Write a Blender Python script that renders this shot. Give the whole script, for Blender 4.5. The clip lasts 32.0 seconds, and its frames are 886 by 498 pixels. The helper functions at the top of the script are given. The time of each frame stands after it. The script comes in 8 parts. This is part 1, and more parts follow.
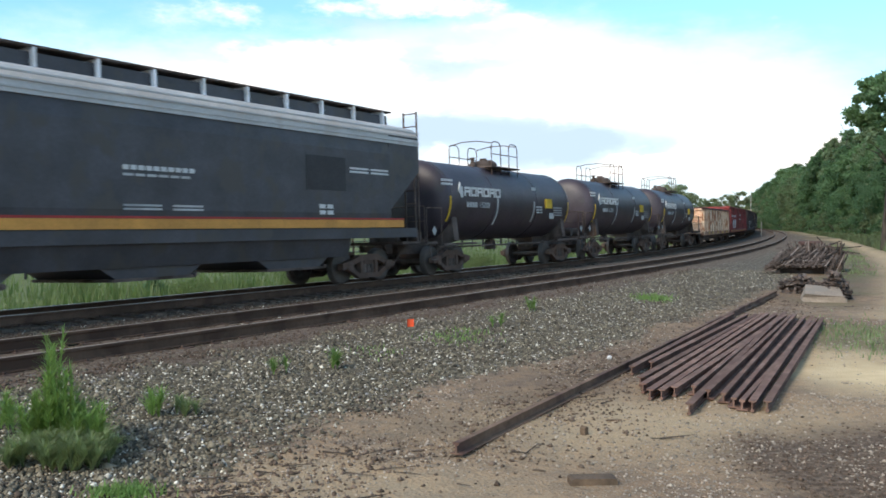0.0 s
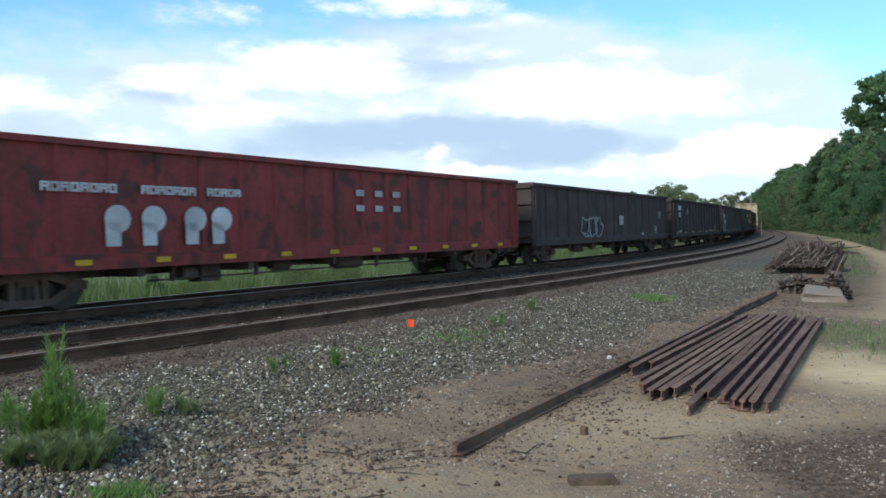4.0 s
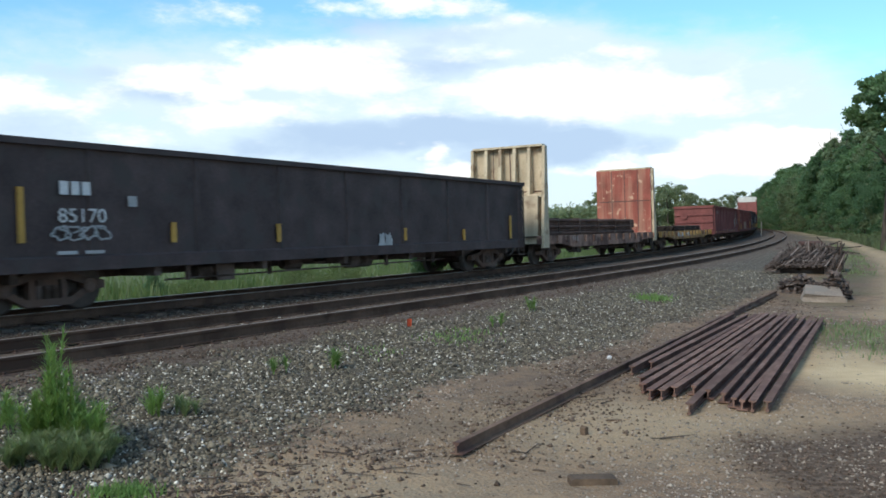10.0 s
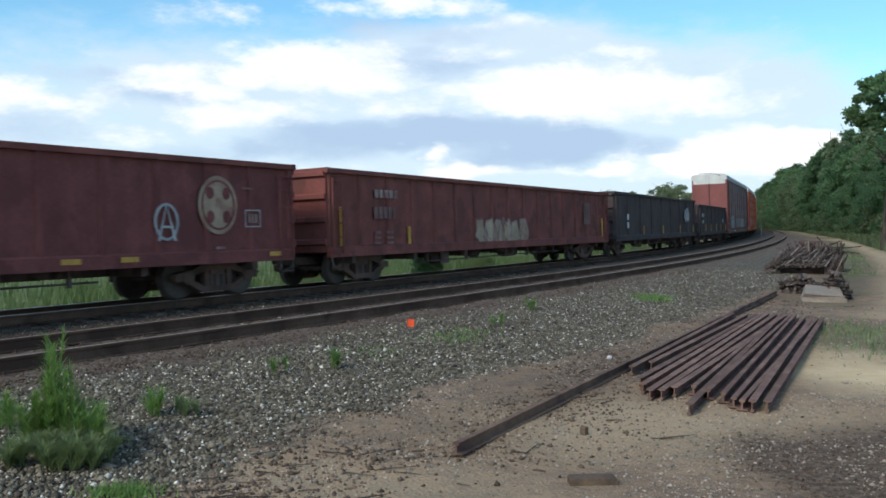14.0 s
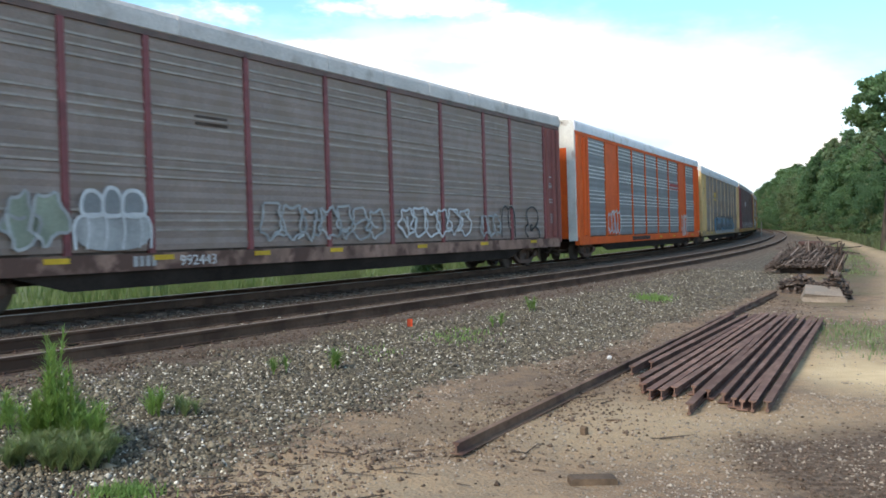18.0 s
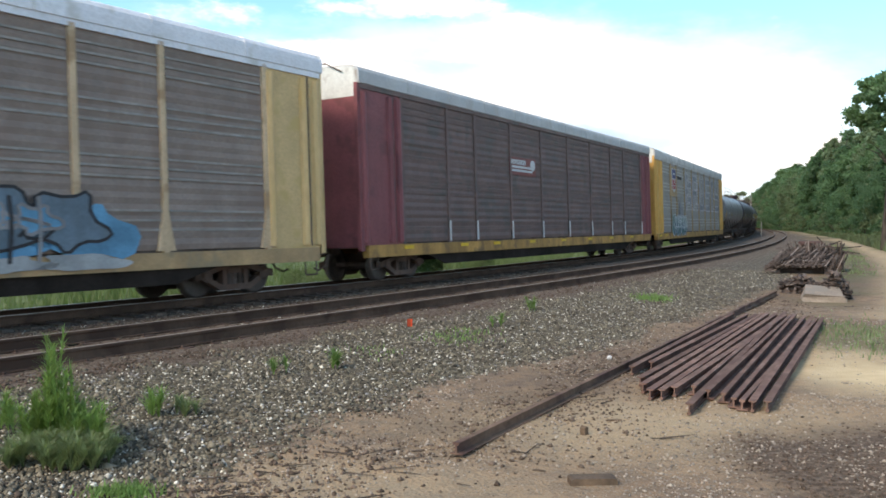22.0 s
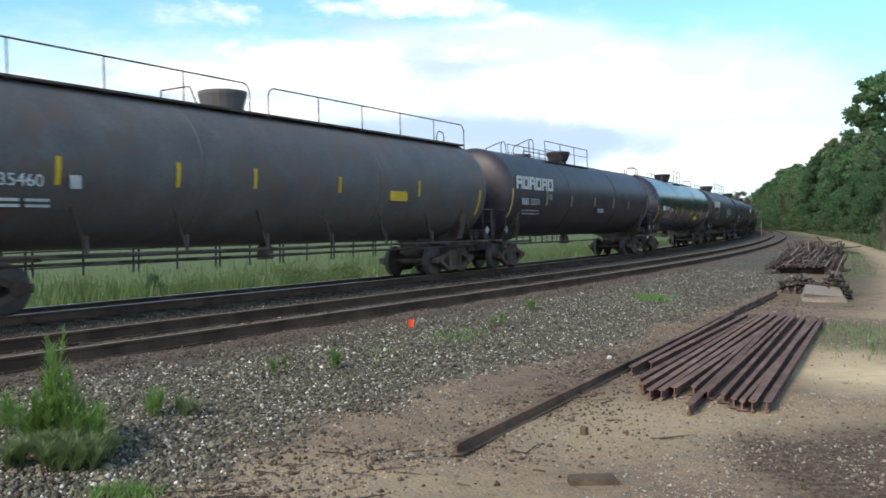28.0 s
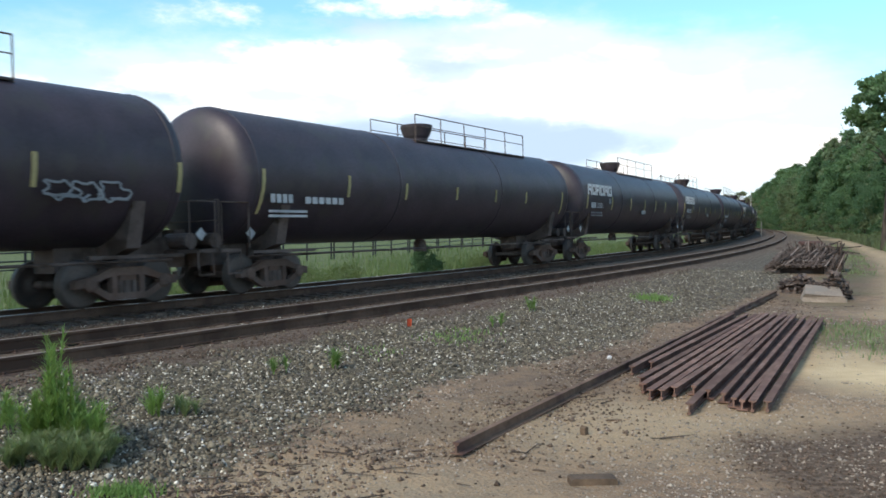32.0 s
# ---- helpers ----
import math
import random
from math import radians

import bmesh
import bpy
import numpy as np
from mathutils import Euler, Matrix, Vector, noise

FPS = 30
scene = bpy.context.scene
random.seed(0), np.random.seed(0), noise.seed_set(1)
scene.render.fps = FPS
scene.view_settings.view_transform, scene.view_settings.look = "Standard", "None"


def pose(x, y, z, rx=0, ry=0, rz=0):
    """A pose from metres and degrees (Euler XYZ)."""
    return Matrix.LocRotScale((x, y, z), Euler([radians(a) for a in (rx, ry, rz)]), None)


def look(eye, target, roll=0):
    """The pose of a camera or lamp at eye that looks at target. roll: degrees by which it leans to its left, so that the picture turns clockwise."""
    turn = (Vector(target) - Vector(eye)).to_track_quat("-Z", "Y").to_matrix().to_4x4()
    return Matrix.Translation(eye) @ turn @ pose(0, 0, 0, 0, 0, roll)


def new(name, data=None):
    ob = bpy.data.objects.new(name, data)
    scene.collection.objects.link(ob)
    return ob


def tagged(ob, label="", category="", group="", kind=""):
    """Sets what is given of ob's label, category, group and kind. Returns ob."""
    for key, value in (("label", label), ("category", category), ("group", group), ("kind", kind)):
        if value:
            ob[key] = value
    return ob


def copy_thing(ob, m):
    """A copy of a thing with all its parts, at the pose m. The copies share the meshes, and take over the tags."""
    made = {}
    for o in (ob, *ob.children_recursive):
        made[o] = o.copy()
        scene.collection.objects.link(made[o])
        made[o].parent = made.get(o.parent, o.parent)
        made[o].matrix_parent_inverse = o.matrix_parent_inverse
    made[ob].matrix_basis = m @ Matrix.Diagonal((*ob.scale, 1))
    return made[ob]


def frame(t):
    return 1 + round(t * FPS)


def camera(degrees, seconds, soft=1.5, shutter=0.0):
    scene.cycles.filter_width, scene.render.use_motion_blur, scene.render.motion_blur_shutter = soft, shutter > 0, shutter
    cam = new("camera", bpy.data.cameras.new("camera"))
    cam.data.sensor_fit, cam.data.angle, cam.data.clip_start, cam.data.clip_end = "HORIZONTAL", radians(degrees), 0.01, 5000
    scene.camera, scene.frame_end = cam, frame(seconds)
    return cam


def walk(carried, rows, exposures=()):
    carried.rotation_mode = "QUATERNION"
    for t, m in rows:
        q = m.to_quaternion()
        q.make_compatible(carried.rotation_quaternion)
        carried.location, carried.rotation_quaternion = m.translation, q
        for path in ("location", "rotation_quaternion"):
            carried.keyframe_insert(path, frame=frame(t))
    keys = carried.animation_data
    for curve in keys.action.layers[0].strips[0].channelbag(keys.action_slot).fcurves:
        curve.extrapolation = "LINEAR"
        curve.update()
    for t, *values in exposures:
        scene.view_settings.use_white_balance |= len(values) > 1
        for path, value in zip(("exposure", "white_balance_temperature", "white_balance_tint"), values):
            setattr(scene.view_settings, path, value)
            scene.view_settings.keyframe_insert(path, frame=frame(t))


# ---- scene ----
# ---- the camera: it stands still beside the tracks ----
RAIL_Z = 0.28                       # top of the rails over the yard's ground
EYE = (0.0, 0.0, RAIL_Z + 1.6134)
cam = camera(53.365, 32.0, soft=1.7, shutter=0.12)
_tilt = math.atan((441 - 392.343) / 1560)
_stand = look(EYE, (0, 100, EYE[2] - 100 * math.tan(_tilt)), 0.19)
walk(cam, [(0.0, _stand), (32.0, _stand)],
     [(0.0, 0.8, 6950, 12), (1.5, 0.67, 6750, 11), (3.0, 0.44, 6550, 10), (6.0, 0.48, 6600, 10), (12.0, 0.42, 6600, 10), (13.0, 0.31, 6500, 10), (14.0, 0.33, 6500, 10), (16.5, 0.5, 6600, 11), (18.0, 0.92, 7100, 14), (19.5, 0.99, 7250, 15), (21.0, 0.89, 7250, 15), (22.5, 0.93, 7200, 15), (24.0, 0.96, 7350, 14), (25.0, 0.74, 7050, 13), (28.0, 0.69, 6900, 12), (32.0, 0.7, 6900, 12)])

# ---- the track's line on the plan ----
SPEED = 18.325                     # metres a second, towards the camera
_S = np.arange(-760.0, 900.0, 0.5)
_bend = np.interp(_S, [-81, -80, 0, 30, 55, 80, 110, 150, 260], [0, -0.0019476, -0.0019476, -0.002752, -0.0014202, -0.0008475, -0.0008519, -0.0007604, 0])
_H = np.concatenate([[0], np.cumsum((_bend[1:] + _bend[:-1]) * 0.25)])
_H += 0.54432 - _H[1520]
_X = np.concatenate([[0], np.cumsum((np.sin(_H[1:]) + np.sin(_H[:-1])) * 0.25)])
_Y = np.concatenate([[0], np.cumsum((np.cos(_H[1:]) + np.cos(_H[:-1])) * 0.25)])
_X += -6.1375 - _X[1520]
_Y += 19.1890 - _Y[1520]
NEAR_TRACK = 4.76                   # the siding's centre, on the camera's side
MAIN_DROP = 0.06                    # the main line's rails lie that much lower than the siding's
CANT = 2.2                          # degrees by which the main line leans into its curve


def on_track(s, o=0.0):
    """x, y and heading at s metres along the main line and o metres to its right."""
    h = float(np.interp(s, _S, _H))
    return float(np.interp(s, _S, _X)) + math.cos(h) * o, float(np.interp(s, _S, _Y)) - math.sin(h) * o, h


def track_coords(x, y):
    """Arrays of s and o for arrays of places."""
    ss, xx, yy, hh = _S[1320:2240:4], _X[1320:2240:4], _Y[1320:2240:4], _H[1320:2240:4]
    s, o = np.empty(len(x)), np.empty(len(x))
    for a in range(0, len(x), 4000):
        d = (x[a:a + 4000, None] - xx) ** 2 + (y[a:a + 4000, None] - yy) ** 2
        i = d.argmin(1)
        dx, dy = x[a:a + 4000] - xx[i], y[a:a + 4000] - yy[i]
        s[a:a + 4000] = ss[i] + dx * np.sin(hh[i]) + dy * np.cos(hh[i])
        o[a:a + 4000] = dx * np.cos(hh[i]) - dy * np.sin(hh[i])
    return s, o


# ---- sky and sun ----
def make_world():
    w = bpy.data.worlds.new("sky")
    scene.world = w
    w.use_nodes = True
    nt = w.node_tree
    nt.nodes.clear()
    N, L = nt.nodes.new, nt.links.new
    out, bg = N("ShaderNodeOutputWorld"), N("ShaderNodeBackground")
    sky = N("ShaderNodeTexSky")
    sky.sky_type, sky.sun_disc = "NISHITA", False
    sky.sun_elevation, sky.sun_rotation = radians(38), radians(-140)
    sky.air_density, sky.dust_density, sky.ozone_density = 1.0, 0.6, 2.0
    tc = N("ShaderNodeTexCoord")
    sep = N("ShaderNodeSeparateXYZ")
    L(tc.outputs["Generated"], sep.inputs[0])

    def math_node(op, a, b=None, c=None):
        m = N("ShaderNodeMath")
        m.operation = op
        for i, v in enumerate((a, b, c)):
            if v is None:
                continue
            if isinstance(v, (int, float)):
                m.inputs[i].default_value = v
            else:
                L(v, m.inputs[i])
        return m.outputs[0]
    flat = N("ShaderNodeVectorMath")
    flat.operation = "MULTIPLY_ADD"
    flat.inputs[1].default_value, flat.inputs[2].default_value = (3.4, 3.4, 11.0), CLOUD_SHIFT
    L(tc.outputs["Generated"], flat.inputs[0])
    above = N("ShaderNodeVectorMath")
    above.operation = "ADD"
    above.inputs[1].default_value = (-0.10, 0.0, 0.34)
    L(flat.outputs[0], above.inputs[0])

    def density(vec):
        n = N("ShaderNodeTexNoise")
        n.inputs["Scale"].default_value, n.inputs["Detail"].default_value, n.inputs["Roughness"].default_value = 1.0, 8.0, 0.52
        L(vec, n.inputs["Vector"])
        return n.outputs[0]
    here, over = density(flat.outputs[0]), density(above.outputs[0])
    # a bank of cumulus lies over the horizon, with clearer sky above it
    bank = N("ShaderNodeValToRGB")
    el = bank.color_ramp.elements
    el[0].position, el[0].color = 0.0, (0.60, 0.60, 0.60, 1)
    el[1].position, el[1].color = 1.0, (0.42, 0.42, 0.42, 1)
    for pos, v in ((0.05, 0.57), (0.10, 0.60), (0.15, 0.57), (0.19, 0.49), (0.24, 0.42), (0.45, 0.40)):
        e = el.new(pos)
        e.color = (v, v, v, 1)
    L(math_node("MAXIMUM", sep.outputs[2], 0.0), bank.inputs[0])
    field = math_node("SUBTRACT", math_node("ADD", here, bank.outputs[0]), 0.5)
    cover = N("ShaderNodeMapRange")
    cover.interpolation_type = "SMOOTHSTEP"
    L(field, cover.inputs[0])
    cover.inputs[1].default_value, cover.inputs[2].default_value = 0.44, 0.62
    grey = N("ShaderNodeMapRange")
    grey.interpolation_type = "SMOOTHSTEP"
    L(math_node("SUBTRACT", over, here), grey.inputs[0])
    grey.inputs[1].default_value, grey.inputs[2].default_value = -0.10, 0.16
    cc = N("ShaderNodeMix")
    cc.data_type = "RGBA"
    cc.inputs[6].default_value, cc.inputs[7].default_value = (*CLOUD_LIGHT, 1), (*CLOUD_DARK, 1)
    L(grey.outputs[0], cc.inputs[0])
    skyc = N("ShaderNodeVectorMath")
    skyc.operation = "MULTIPLY"
    L(sky.outputs[0], skyc.inputs[0])
    skyc.inputs[1].default_value = SKY_GAIN
    mix = N("ShaderNodeMix")
    mix.data_type = "RGBA"
    L(cover.outputs[0], mix.inputs[0])
    L(skyc.outputs[0], mix.inputs[6])
    L(cc.outputs[2], mix.inputs[7])

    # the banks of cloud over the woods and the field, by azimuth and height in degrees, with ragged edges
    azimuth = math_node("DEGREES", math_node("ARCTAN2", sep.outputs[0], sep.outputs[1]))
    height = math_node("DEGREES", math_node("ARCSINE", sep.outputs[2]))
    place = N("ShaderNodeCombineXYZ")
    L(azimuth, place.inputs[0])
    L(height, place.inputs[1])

    def ragged(scale, detail, seed, rough=0.55):
        mp, n = N("ShaderNodeMapping"), N("ShaderNodeTexNoise")
        mp.inputs["Scale"].default_value, mp.inputs["Location"].default_value = (scale, scale * 2.3, 1.0), (seed, seed * 1.7, seed)
        n.inputs["Scale"].default_value, n.inputs["Detail"].default_value, n.inputs["Roughness"].default_value = 1.0, detail, rough
        L(place.outputs[0], mp.inputs[0])
        L(mp.outputs[0], n.inputs["Vector"])
        return n.outputs
    push = N("ShaderNodeVectorMath")
    push.operation = "MULTIPLY_ADD"
    L(ragged(0.16, 5.0, 3.3)[1], push.inputs[0])
    push.inputs[1].default_value, push.inputs[2].default_value = (7.0, 2.2, 0.0), (-3.5, -1.1, 0.0)
    warped = N("ShaderNodeVectorMath")
    L(place.outputs[0], warped.inputs[0])
    L(push.outputs[0], warped.inputs[1])

    def banks(rows, lo, hi, noise_out, share):
        total = math_node("MULTIPLY", math_node("SUBTRACT", noise_out, 0.5), share)
        for az, el, wide, tall, strength in rows:
            q, dot = N("ShaderNodeVectorMath"), N("ShaderNodeVectorMath")
            q.operation, dot.operation = "MULTIPLY_ADD", "DOT_PRODUCT"
            L(warped.outputs[0], q.inputs[0])
            q.inputs[1].default_value, q.inputs[2].default_value = (1 / wide, 1 / tall, 0), (-az / wide, -el / tall, 0)
            L(q.outputs[0], dot.inputs[0])
            L(q.outputs[0], dot.inputs[1])
            total = math_node("ADD", total, math_node("MAXIMUM", math_node("MULTIPLY_ADD", dot.outputs["Value"], -0.45 * strength, strength), 0.0))
        r = N("ShaderNodeMapRange")
        r.interpolation_type = "SMOOTHSTEP"
        r.inputs[1].default_value, r.inputs[2].default_value = lo, hi
        L(total, r.inputs[0])
        return r.outputs[0]

    def over_it(fac, under, top, most=1.0):
        x = N("ShaderNodeMix")
        x.data_type = "RGBA"
        L(math_node("MULTIPLY", fac, most), x.inputs[0])
        L(under, x.inputs[6])
        x.inputs[7].default_value = (*top, 1)
        return x.outputs[2]
    puffs, wisps = ragged(0.30, 9.0, 8.1, 0.62)[0], ragged(0.13, 8.0, 5.5, 0.6)[0]
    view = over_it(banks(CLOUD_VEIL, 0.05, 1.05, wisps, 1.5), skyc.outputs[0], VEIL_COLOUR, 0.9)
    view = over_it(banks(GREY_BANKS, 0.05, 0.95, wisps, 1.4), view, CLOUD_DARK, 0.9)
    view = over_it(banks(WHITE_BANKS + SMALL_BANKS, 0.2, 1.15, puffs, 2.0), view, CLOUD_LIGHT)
    ahead = N("ShaderNodeMapRange")
    ahead.interpolation_type = "SMOOTHSTEP"
    L(math_node("MAXIMUM", math_node("MULTIPLY", math_node("ABSOLUTE", azimuth), 0.5), height), ahead.inputs[0])
    ahead.inputs[1].default_value, ahead.inputs[2].default_value = 14.5, 19.0
    whole = N("ShaderNodeMix")
    whole.data_type = "RGBA"
    L(ahead.outputs[0], whole.inputs[0])
    L(view, whole.inputs[6])
    L(mix.outputs[2], whole.inputs[7])
    L(whole.outputs[2], bg.inputs[0])
    bg.inputs[1].default_value = 1.0
    L(bg.outputs[0], out.inputs[0])


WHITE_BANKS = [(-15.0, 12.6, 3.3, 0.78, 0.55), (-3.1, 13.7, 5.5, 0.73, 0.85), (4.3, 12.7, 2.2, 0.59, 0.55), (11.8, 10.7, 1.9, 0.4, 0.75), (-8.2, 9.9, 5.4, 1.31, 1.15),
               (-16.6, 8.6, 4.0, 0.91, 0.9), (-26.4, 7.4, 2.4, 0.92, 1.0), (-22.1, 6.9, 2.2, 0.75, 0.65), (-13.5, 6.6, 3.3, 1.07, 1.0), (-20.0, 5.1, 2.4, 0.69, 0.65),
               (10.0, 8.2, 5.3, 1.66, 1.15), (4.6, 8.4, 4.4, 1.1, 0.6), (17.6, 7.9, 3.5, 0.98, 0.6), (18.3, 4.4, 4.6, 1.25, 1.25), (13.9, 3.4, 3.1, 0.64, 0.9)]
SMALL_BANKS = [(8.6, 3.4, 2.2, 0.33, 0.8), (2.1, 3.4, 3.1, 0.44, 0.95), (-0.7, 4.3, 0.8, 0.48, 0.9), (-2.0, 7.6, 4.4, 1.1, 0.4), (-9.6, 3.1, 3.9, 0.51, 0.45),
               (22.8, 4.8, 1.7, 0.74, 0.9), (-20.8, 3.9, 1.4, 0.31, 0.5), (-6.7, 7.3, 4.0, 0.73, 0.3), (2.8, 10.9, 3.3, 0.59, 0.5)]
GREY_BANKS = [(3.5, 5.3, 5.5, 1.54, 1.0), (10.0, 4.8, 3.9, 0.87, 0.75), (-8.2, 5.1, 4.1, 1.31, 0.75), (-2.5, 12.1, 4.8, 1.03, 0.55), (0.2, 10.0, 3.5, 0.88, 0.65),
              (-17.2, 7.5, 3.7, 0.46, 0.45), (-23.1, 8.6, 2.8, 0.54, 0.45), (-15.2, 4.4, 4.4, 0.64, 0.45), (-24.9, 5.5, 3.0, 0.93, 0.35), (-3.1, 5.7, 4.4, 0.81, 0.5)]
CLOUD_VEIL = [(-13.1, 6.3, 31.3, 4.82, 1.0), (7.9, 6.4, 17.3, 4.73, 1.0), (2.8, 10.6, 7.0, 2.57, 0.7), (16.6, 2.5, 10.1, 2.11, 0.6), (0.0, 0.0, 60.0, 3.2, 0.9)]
VEIL_COLOUR = (0.58, 0.69, 0.80)
CLOUD_SHIFT = (3.1, 0.4, 0.0)
CLOUD_LIGHT, CLOUD_DARK = (0.88, 0.89, 0.90), (0.36, 0.49, 0.67)
SKY_GAIN = (0.098, 0.146, 0.152)
make_world()
sun = new("sun", bpy.data.lights.new("sun", "SUN"))
sun.data.energy, sun.data.angle, sun.data.color = 2.0, radians(20), (1.0, 0.915, 0.79)
sun.matrix_world = look((-60, -70, 72), (0, 0, 0))
# ---- materials ----
def material(name, col, rough=0.6, metal=0.0, var=0.3, scale=1.2, fine=18.0, second=None, amount=0.0, patch=1.6,
             streak=0.0, bump=0.15, spec=0.4, jitter=0.0, island=False, lift=0.0, drip=None):
    """Weathered surface: base colour with broad and fine variation, an optional second colour in patches
    (rust, dust; run down the surface where drip is given), vertical streaks and fine relief."""
    m = bpy.data.materials.new(name)
    m.use_nodes = True
    nt = m.node_tree
    N, L = nt.nodes.new, nt.links.new
    b = nt.nodes["Principled BSDF"]
    b.inputs["Metallic"].default_value, b.inputs["Specular IOR Level"].default_value = metal, spec
    tc, oi = N("ShaderNodeTexCoord"), N("ShaderNodeObjectInfo")
    add = N("ShaderNodeVectorMath")
    add.operation = "MULTIPLY_ADD"
    L(oi.outputs["Random"], add.inputs[0])
    add.inputs[1].default_value = (37, 19, 11)
    L(tc.outputs["Object"], add.inputs[2])

    def noise_tex(sc, detail=4.0, stretch=None):
        n = N("ShaderNodeTexNoise")
        n.inputs["Scale"].default_value, n.inputs["Detail"].default_value = sc, detail
        if stretch:
            mp = N("ShaderNodeMapping")
            mp.inputs["Scale"].default_value = stretch
            L(add.outputs[0], mp.inputs[0])
            L(mp.outputs[0], n.inputs["Vector"])
        else:
            L(add.outputs[0], n.inputs["Vector"])
        return n.outputs[0]

    def ramp(v, lo, hi):
        r = N("ShaderNodeMapRange")
        r.inputs[1].default_value, r.inputs[2].default_value = lo, hi
        L(v, r.inputs[0])
        return r.outputs[0]

    def mixc(fac, a, bb, mode="MIX"):
        x = N("ShaderNodeMix")
        x.data_type, x.blend_type = "RGBA", mode
        for sock, val in ((x.inputs[0], fac), (x.inputs[6], a), (x.inputs[7], bb)):
            if isinstance(val, (int, float)):
                sock.default_value = val
            elif isinstance(val, tuple):
                sock.default_value = (*val[:3], 1)
            else:
                L(val, sock)
        return x.outputs[2]
    dark = tuple(c * (1 - var) for c in col)
    light = tuple(min(1, c * (1 + var) + lift) for c in col)
    c = mixc(ramp(noise_tex(scale), 0.3, 0.7), dark, light)
    fine_n = noise_tex(fine, 6.0)
    c = mixc(ramp(fine_n, 0.25, 0.75), c, mixc(0.24, c, (0, 0, 0)) if var > 0.05 else c) if var > 0.05 else c
    if second:
        c = mixc(ramp(noise_tex(patch, 8.0, (1, 1, drip) if drip else None), 0.62 - amount * 0.35, 0.70 - amount * 0.3), c, second)
    if streak:
        s = ramp(noise_tex(1.0, 4.0, (3.2, 3.2, 0.22)), 0.42, 0.72)
        sm = N("ShaderNodeMath")
        sm.operation = "MULTIPLY"
        L(s, sm.inputs[0])
        sm.inputs[1].default_value = streak
        c = mixc(sm.outputs[0], c, tuple(v * 0.35 for v in col) if not second else tuple(v * 0.8 for v in second))
    if jitter or island:
        src = oi.outputs["Random"]
        if island:
            src = N("ShaderNodeNewGeometry").outputs["Random Per Island"]
        hs = N("ShaderNodeHueSaturation")
        mr = N("ShaderNodeMapRange")
        mr.inputs[3].default_value, mr.inputs[4].default_value = 1 - jitter, 1 + jitter
        L(src, mr.inputs[0])
        L(mr.outputs[0], hs.inputs["Value"])
        L(c, hs.inputs["Color"])
        c = hs.outputs[0]
    L(c, b.inputs["Base Color"])
    rr = N("ShaderNodeMapRange")
    rr.inputs[3].default_value, rr.inputs[4].default_value = max(0.05, rough - 0.12), min(1.0, rough + 0.15)
    L(fine_n, rr.inputs[0])
    L(rr.outputs[0], b.inputs["Roughness"])
    if bump:
        bp = N("ShaderNodeBump")
        bp.inputs["Strength"].default_value, bp.inputs["Distance"].default_value = bump, 0.02
        L(fine_n, bp.inputs["Height"])
        L(bp.outputs[0], b.inputs["Normal"])
    return m


M_BLACK = material("black car paint", (0.060, 0.060, 0.070), 0.48, var=0.3, second=(0.06, 0.055, 0.052), amount=0.25, streak=0.3, bump=0.05)
M_GOND = material("charcoal gondola paint", (0.066, 0.052, 0.053), 0.65, spec=0.2, var=0.35, second=(0.065, 0.052, 0.046), amount=0.2, streak=0.35, bump=0.06)
# lighter copy of the gondola black, with haze put into the paint
M_HAZEBLACK = material("black gondola paint lightened for haze", (0.084, 0.062, 0.061), 0.65, spec=0.2, var=0.3, second=(0.070, 0.058, 0.056), amount=0.25, streak=0.3, bump=0.06)
M_BLACKBROWN = material("brown black gondola paint", (0.056, 0.046, 0.043), 0.62, var=0.35, second=(0.075, 0.055, 0.046), amount=0.25, streak=0.4, bump=0.06)
M_GREYTANK = material("dusty grey tank paint", (0.215, 0.205, 0.212), 0.4, var=0.16, second=(0.135, 0.118, 0.105), amount=0.25, streak=0.25, bump=0.04)
M_DUSTTANK = material("brown dusted tank paint", (0.125, 0.12, 0.12), 0.5, var=0.2, second=(0.125, 0.095, 0.082), amount=0.3, streak=0.3, bump=0.04)
M_TANK = material("black tank paint", (0.052, 0.039, 0.049), 0.45, var=0.3, second=(0.05, 0.042, 0.043), amount=0.2, streak=0.25, bump=0.03, spec=0.4)
M_GLOSS = material("glossy black tank paint", (0.032, 0.028, 0.040), 0.24, var=0.3, second=(0.05, 0.05, 0.055), amount=0.1, bump=0.02, spec=0.8)
M_RED = material("faded red car paint", (0.29, 0.042, 0.040), 0.6, var=0.25, second=(0.10, 0.03, 0.025), amount=0.3, streak=0.35, bump=0.06)
M_BROWN = material("mineral brown car paint", (0.235, 0.077, 0.064), 0.65, var=0.25, second=(0.14, 0.052, 0.044), amount=0.25, streak=0.4, bump=0.08, spec=0.2)
M_DUSTBROWN = material("dusty mineral brown paint", (0.215, 0.073, 0.066), 0.7, spec=0.2, var=0.2, second=(0.145, 0.05, 0.046), amount=0.25, streak=0.35, bump=0.06)
M_MARKDIM = material("worn stencil paint", (0.36, 0.27, 0.235), 0.7, var=0.3, second=(0.22, 0.10, 0.085), amount=0.35, streak=0.4, bump=0.0)
M_RUSTWHITE = material("flaking cream paint over rust", (0.97, 0.62, 0.42), 0.8, var=0.14, scale=2.4, second=(0.60, 0.31, 0.20), amount=0.42, patch=5.0, drip=0.6, streak=0.45, bump=0.25, spec=0.2)
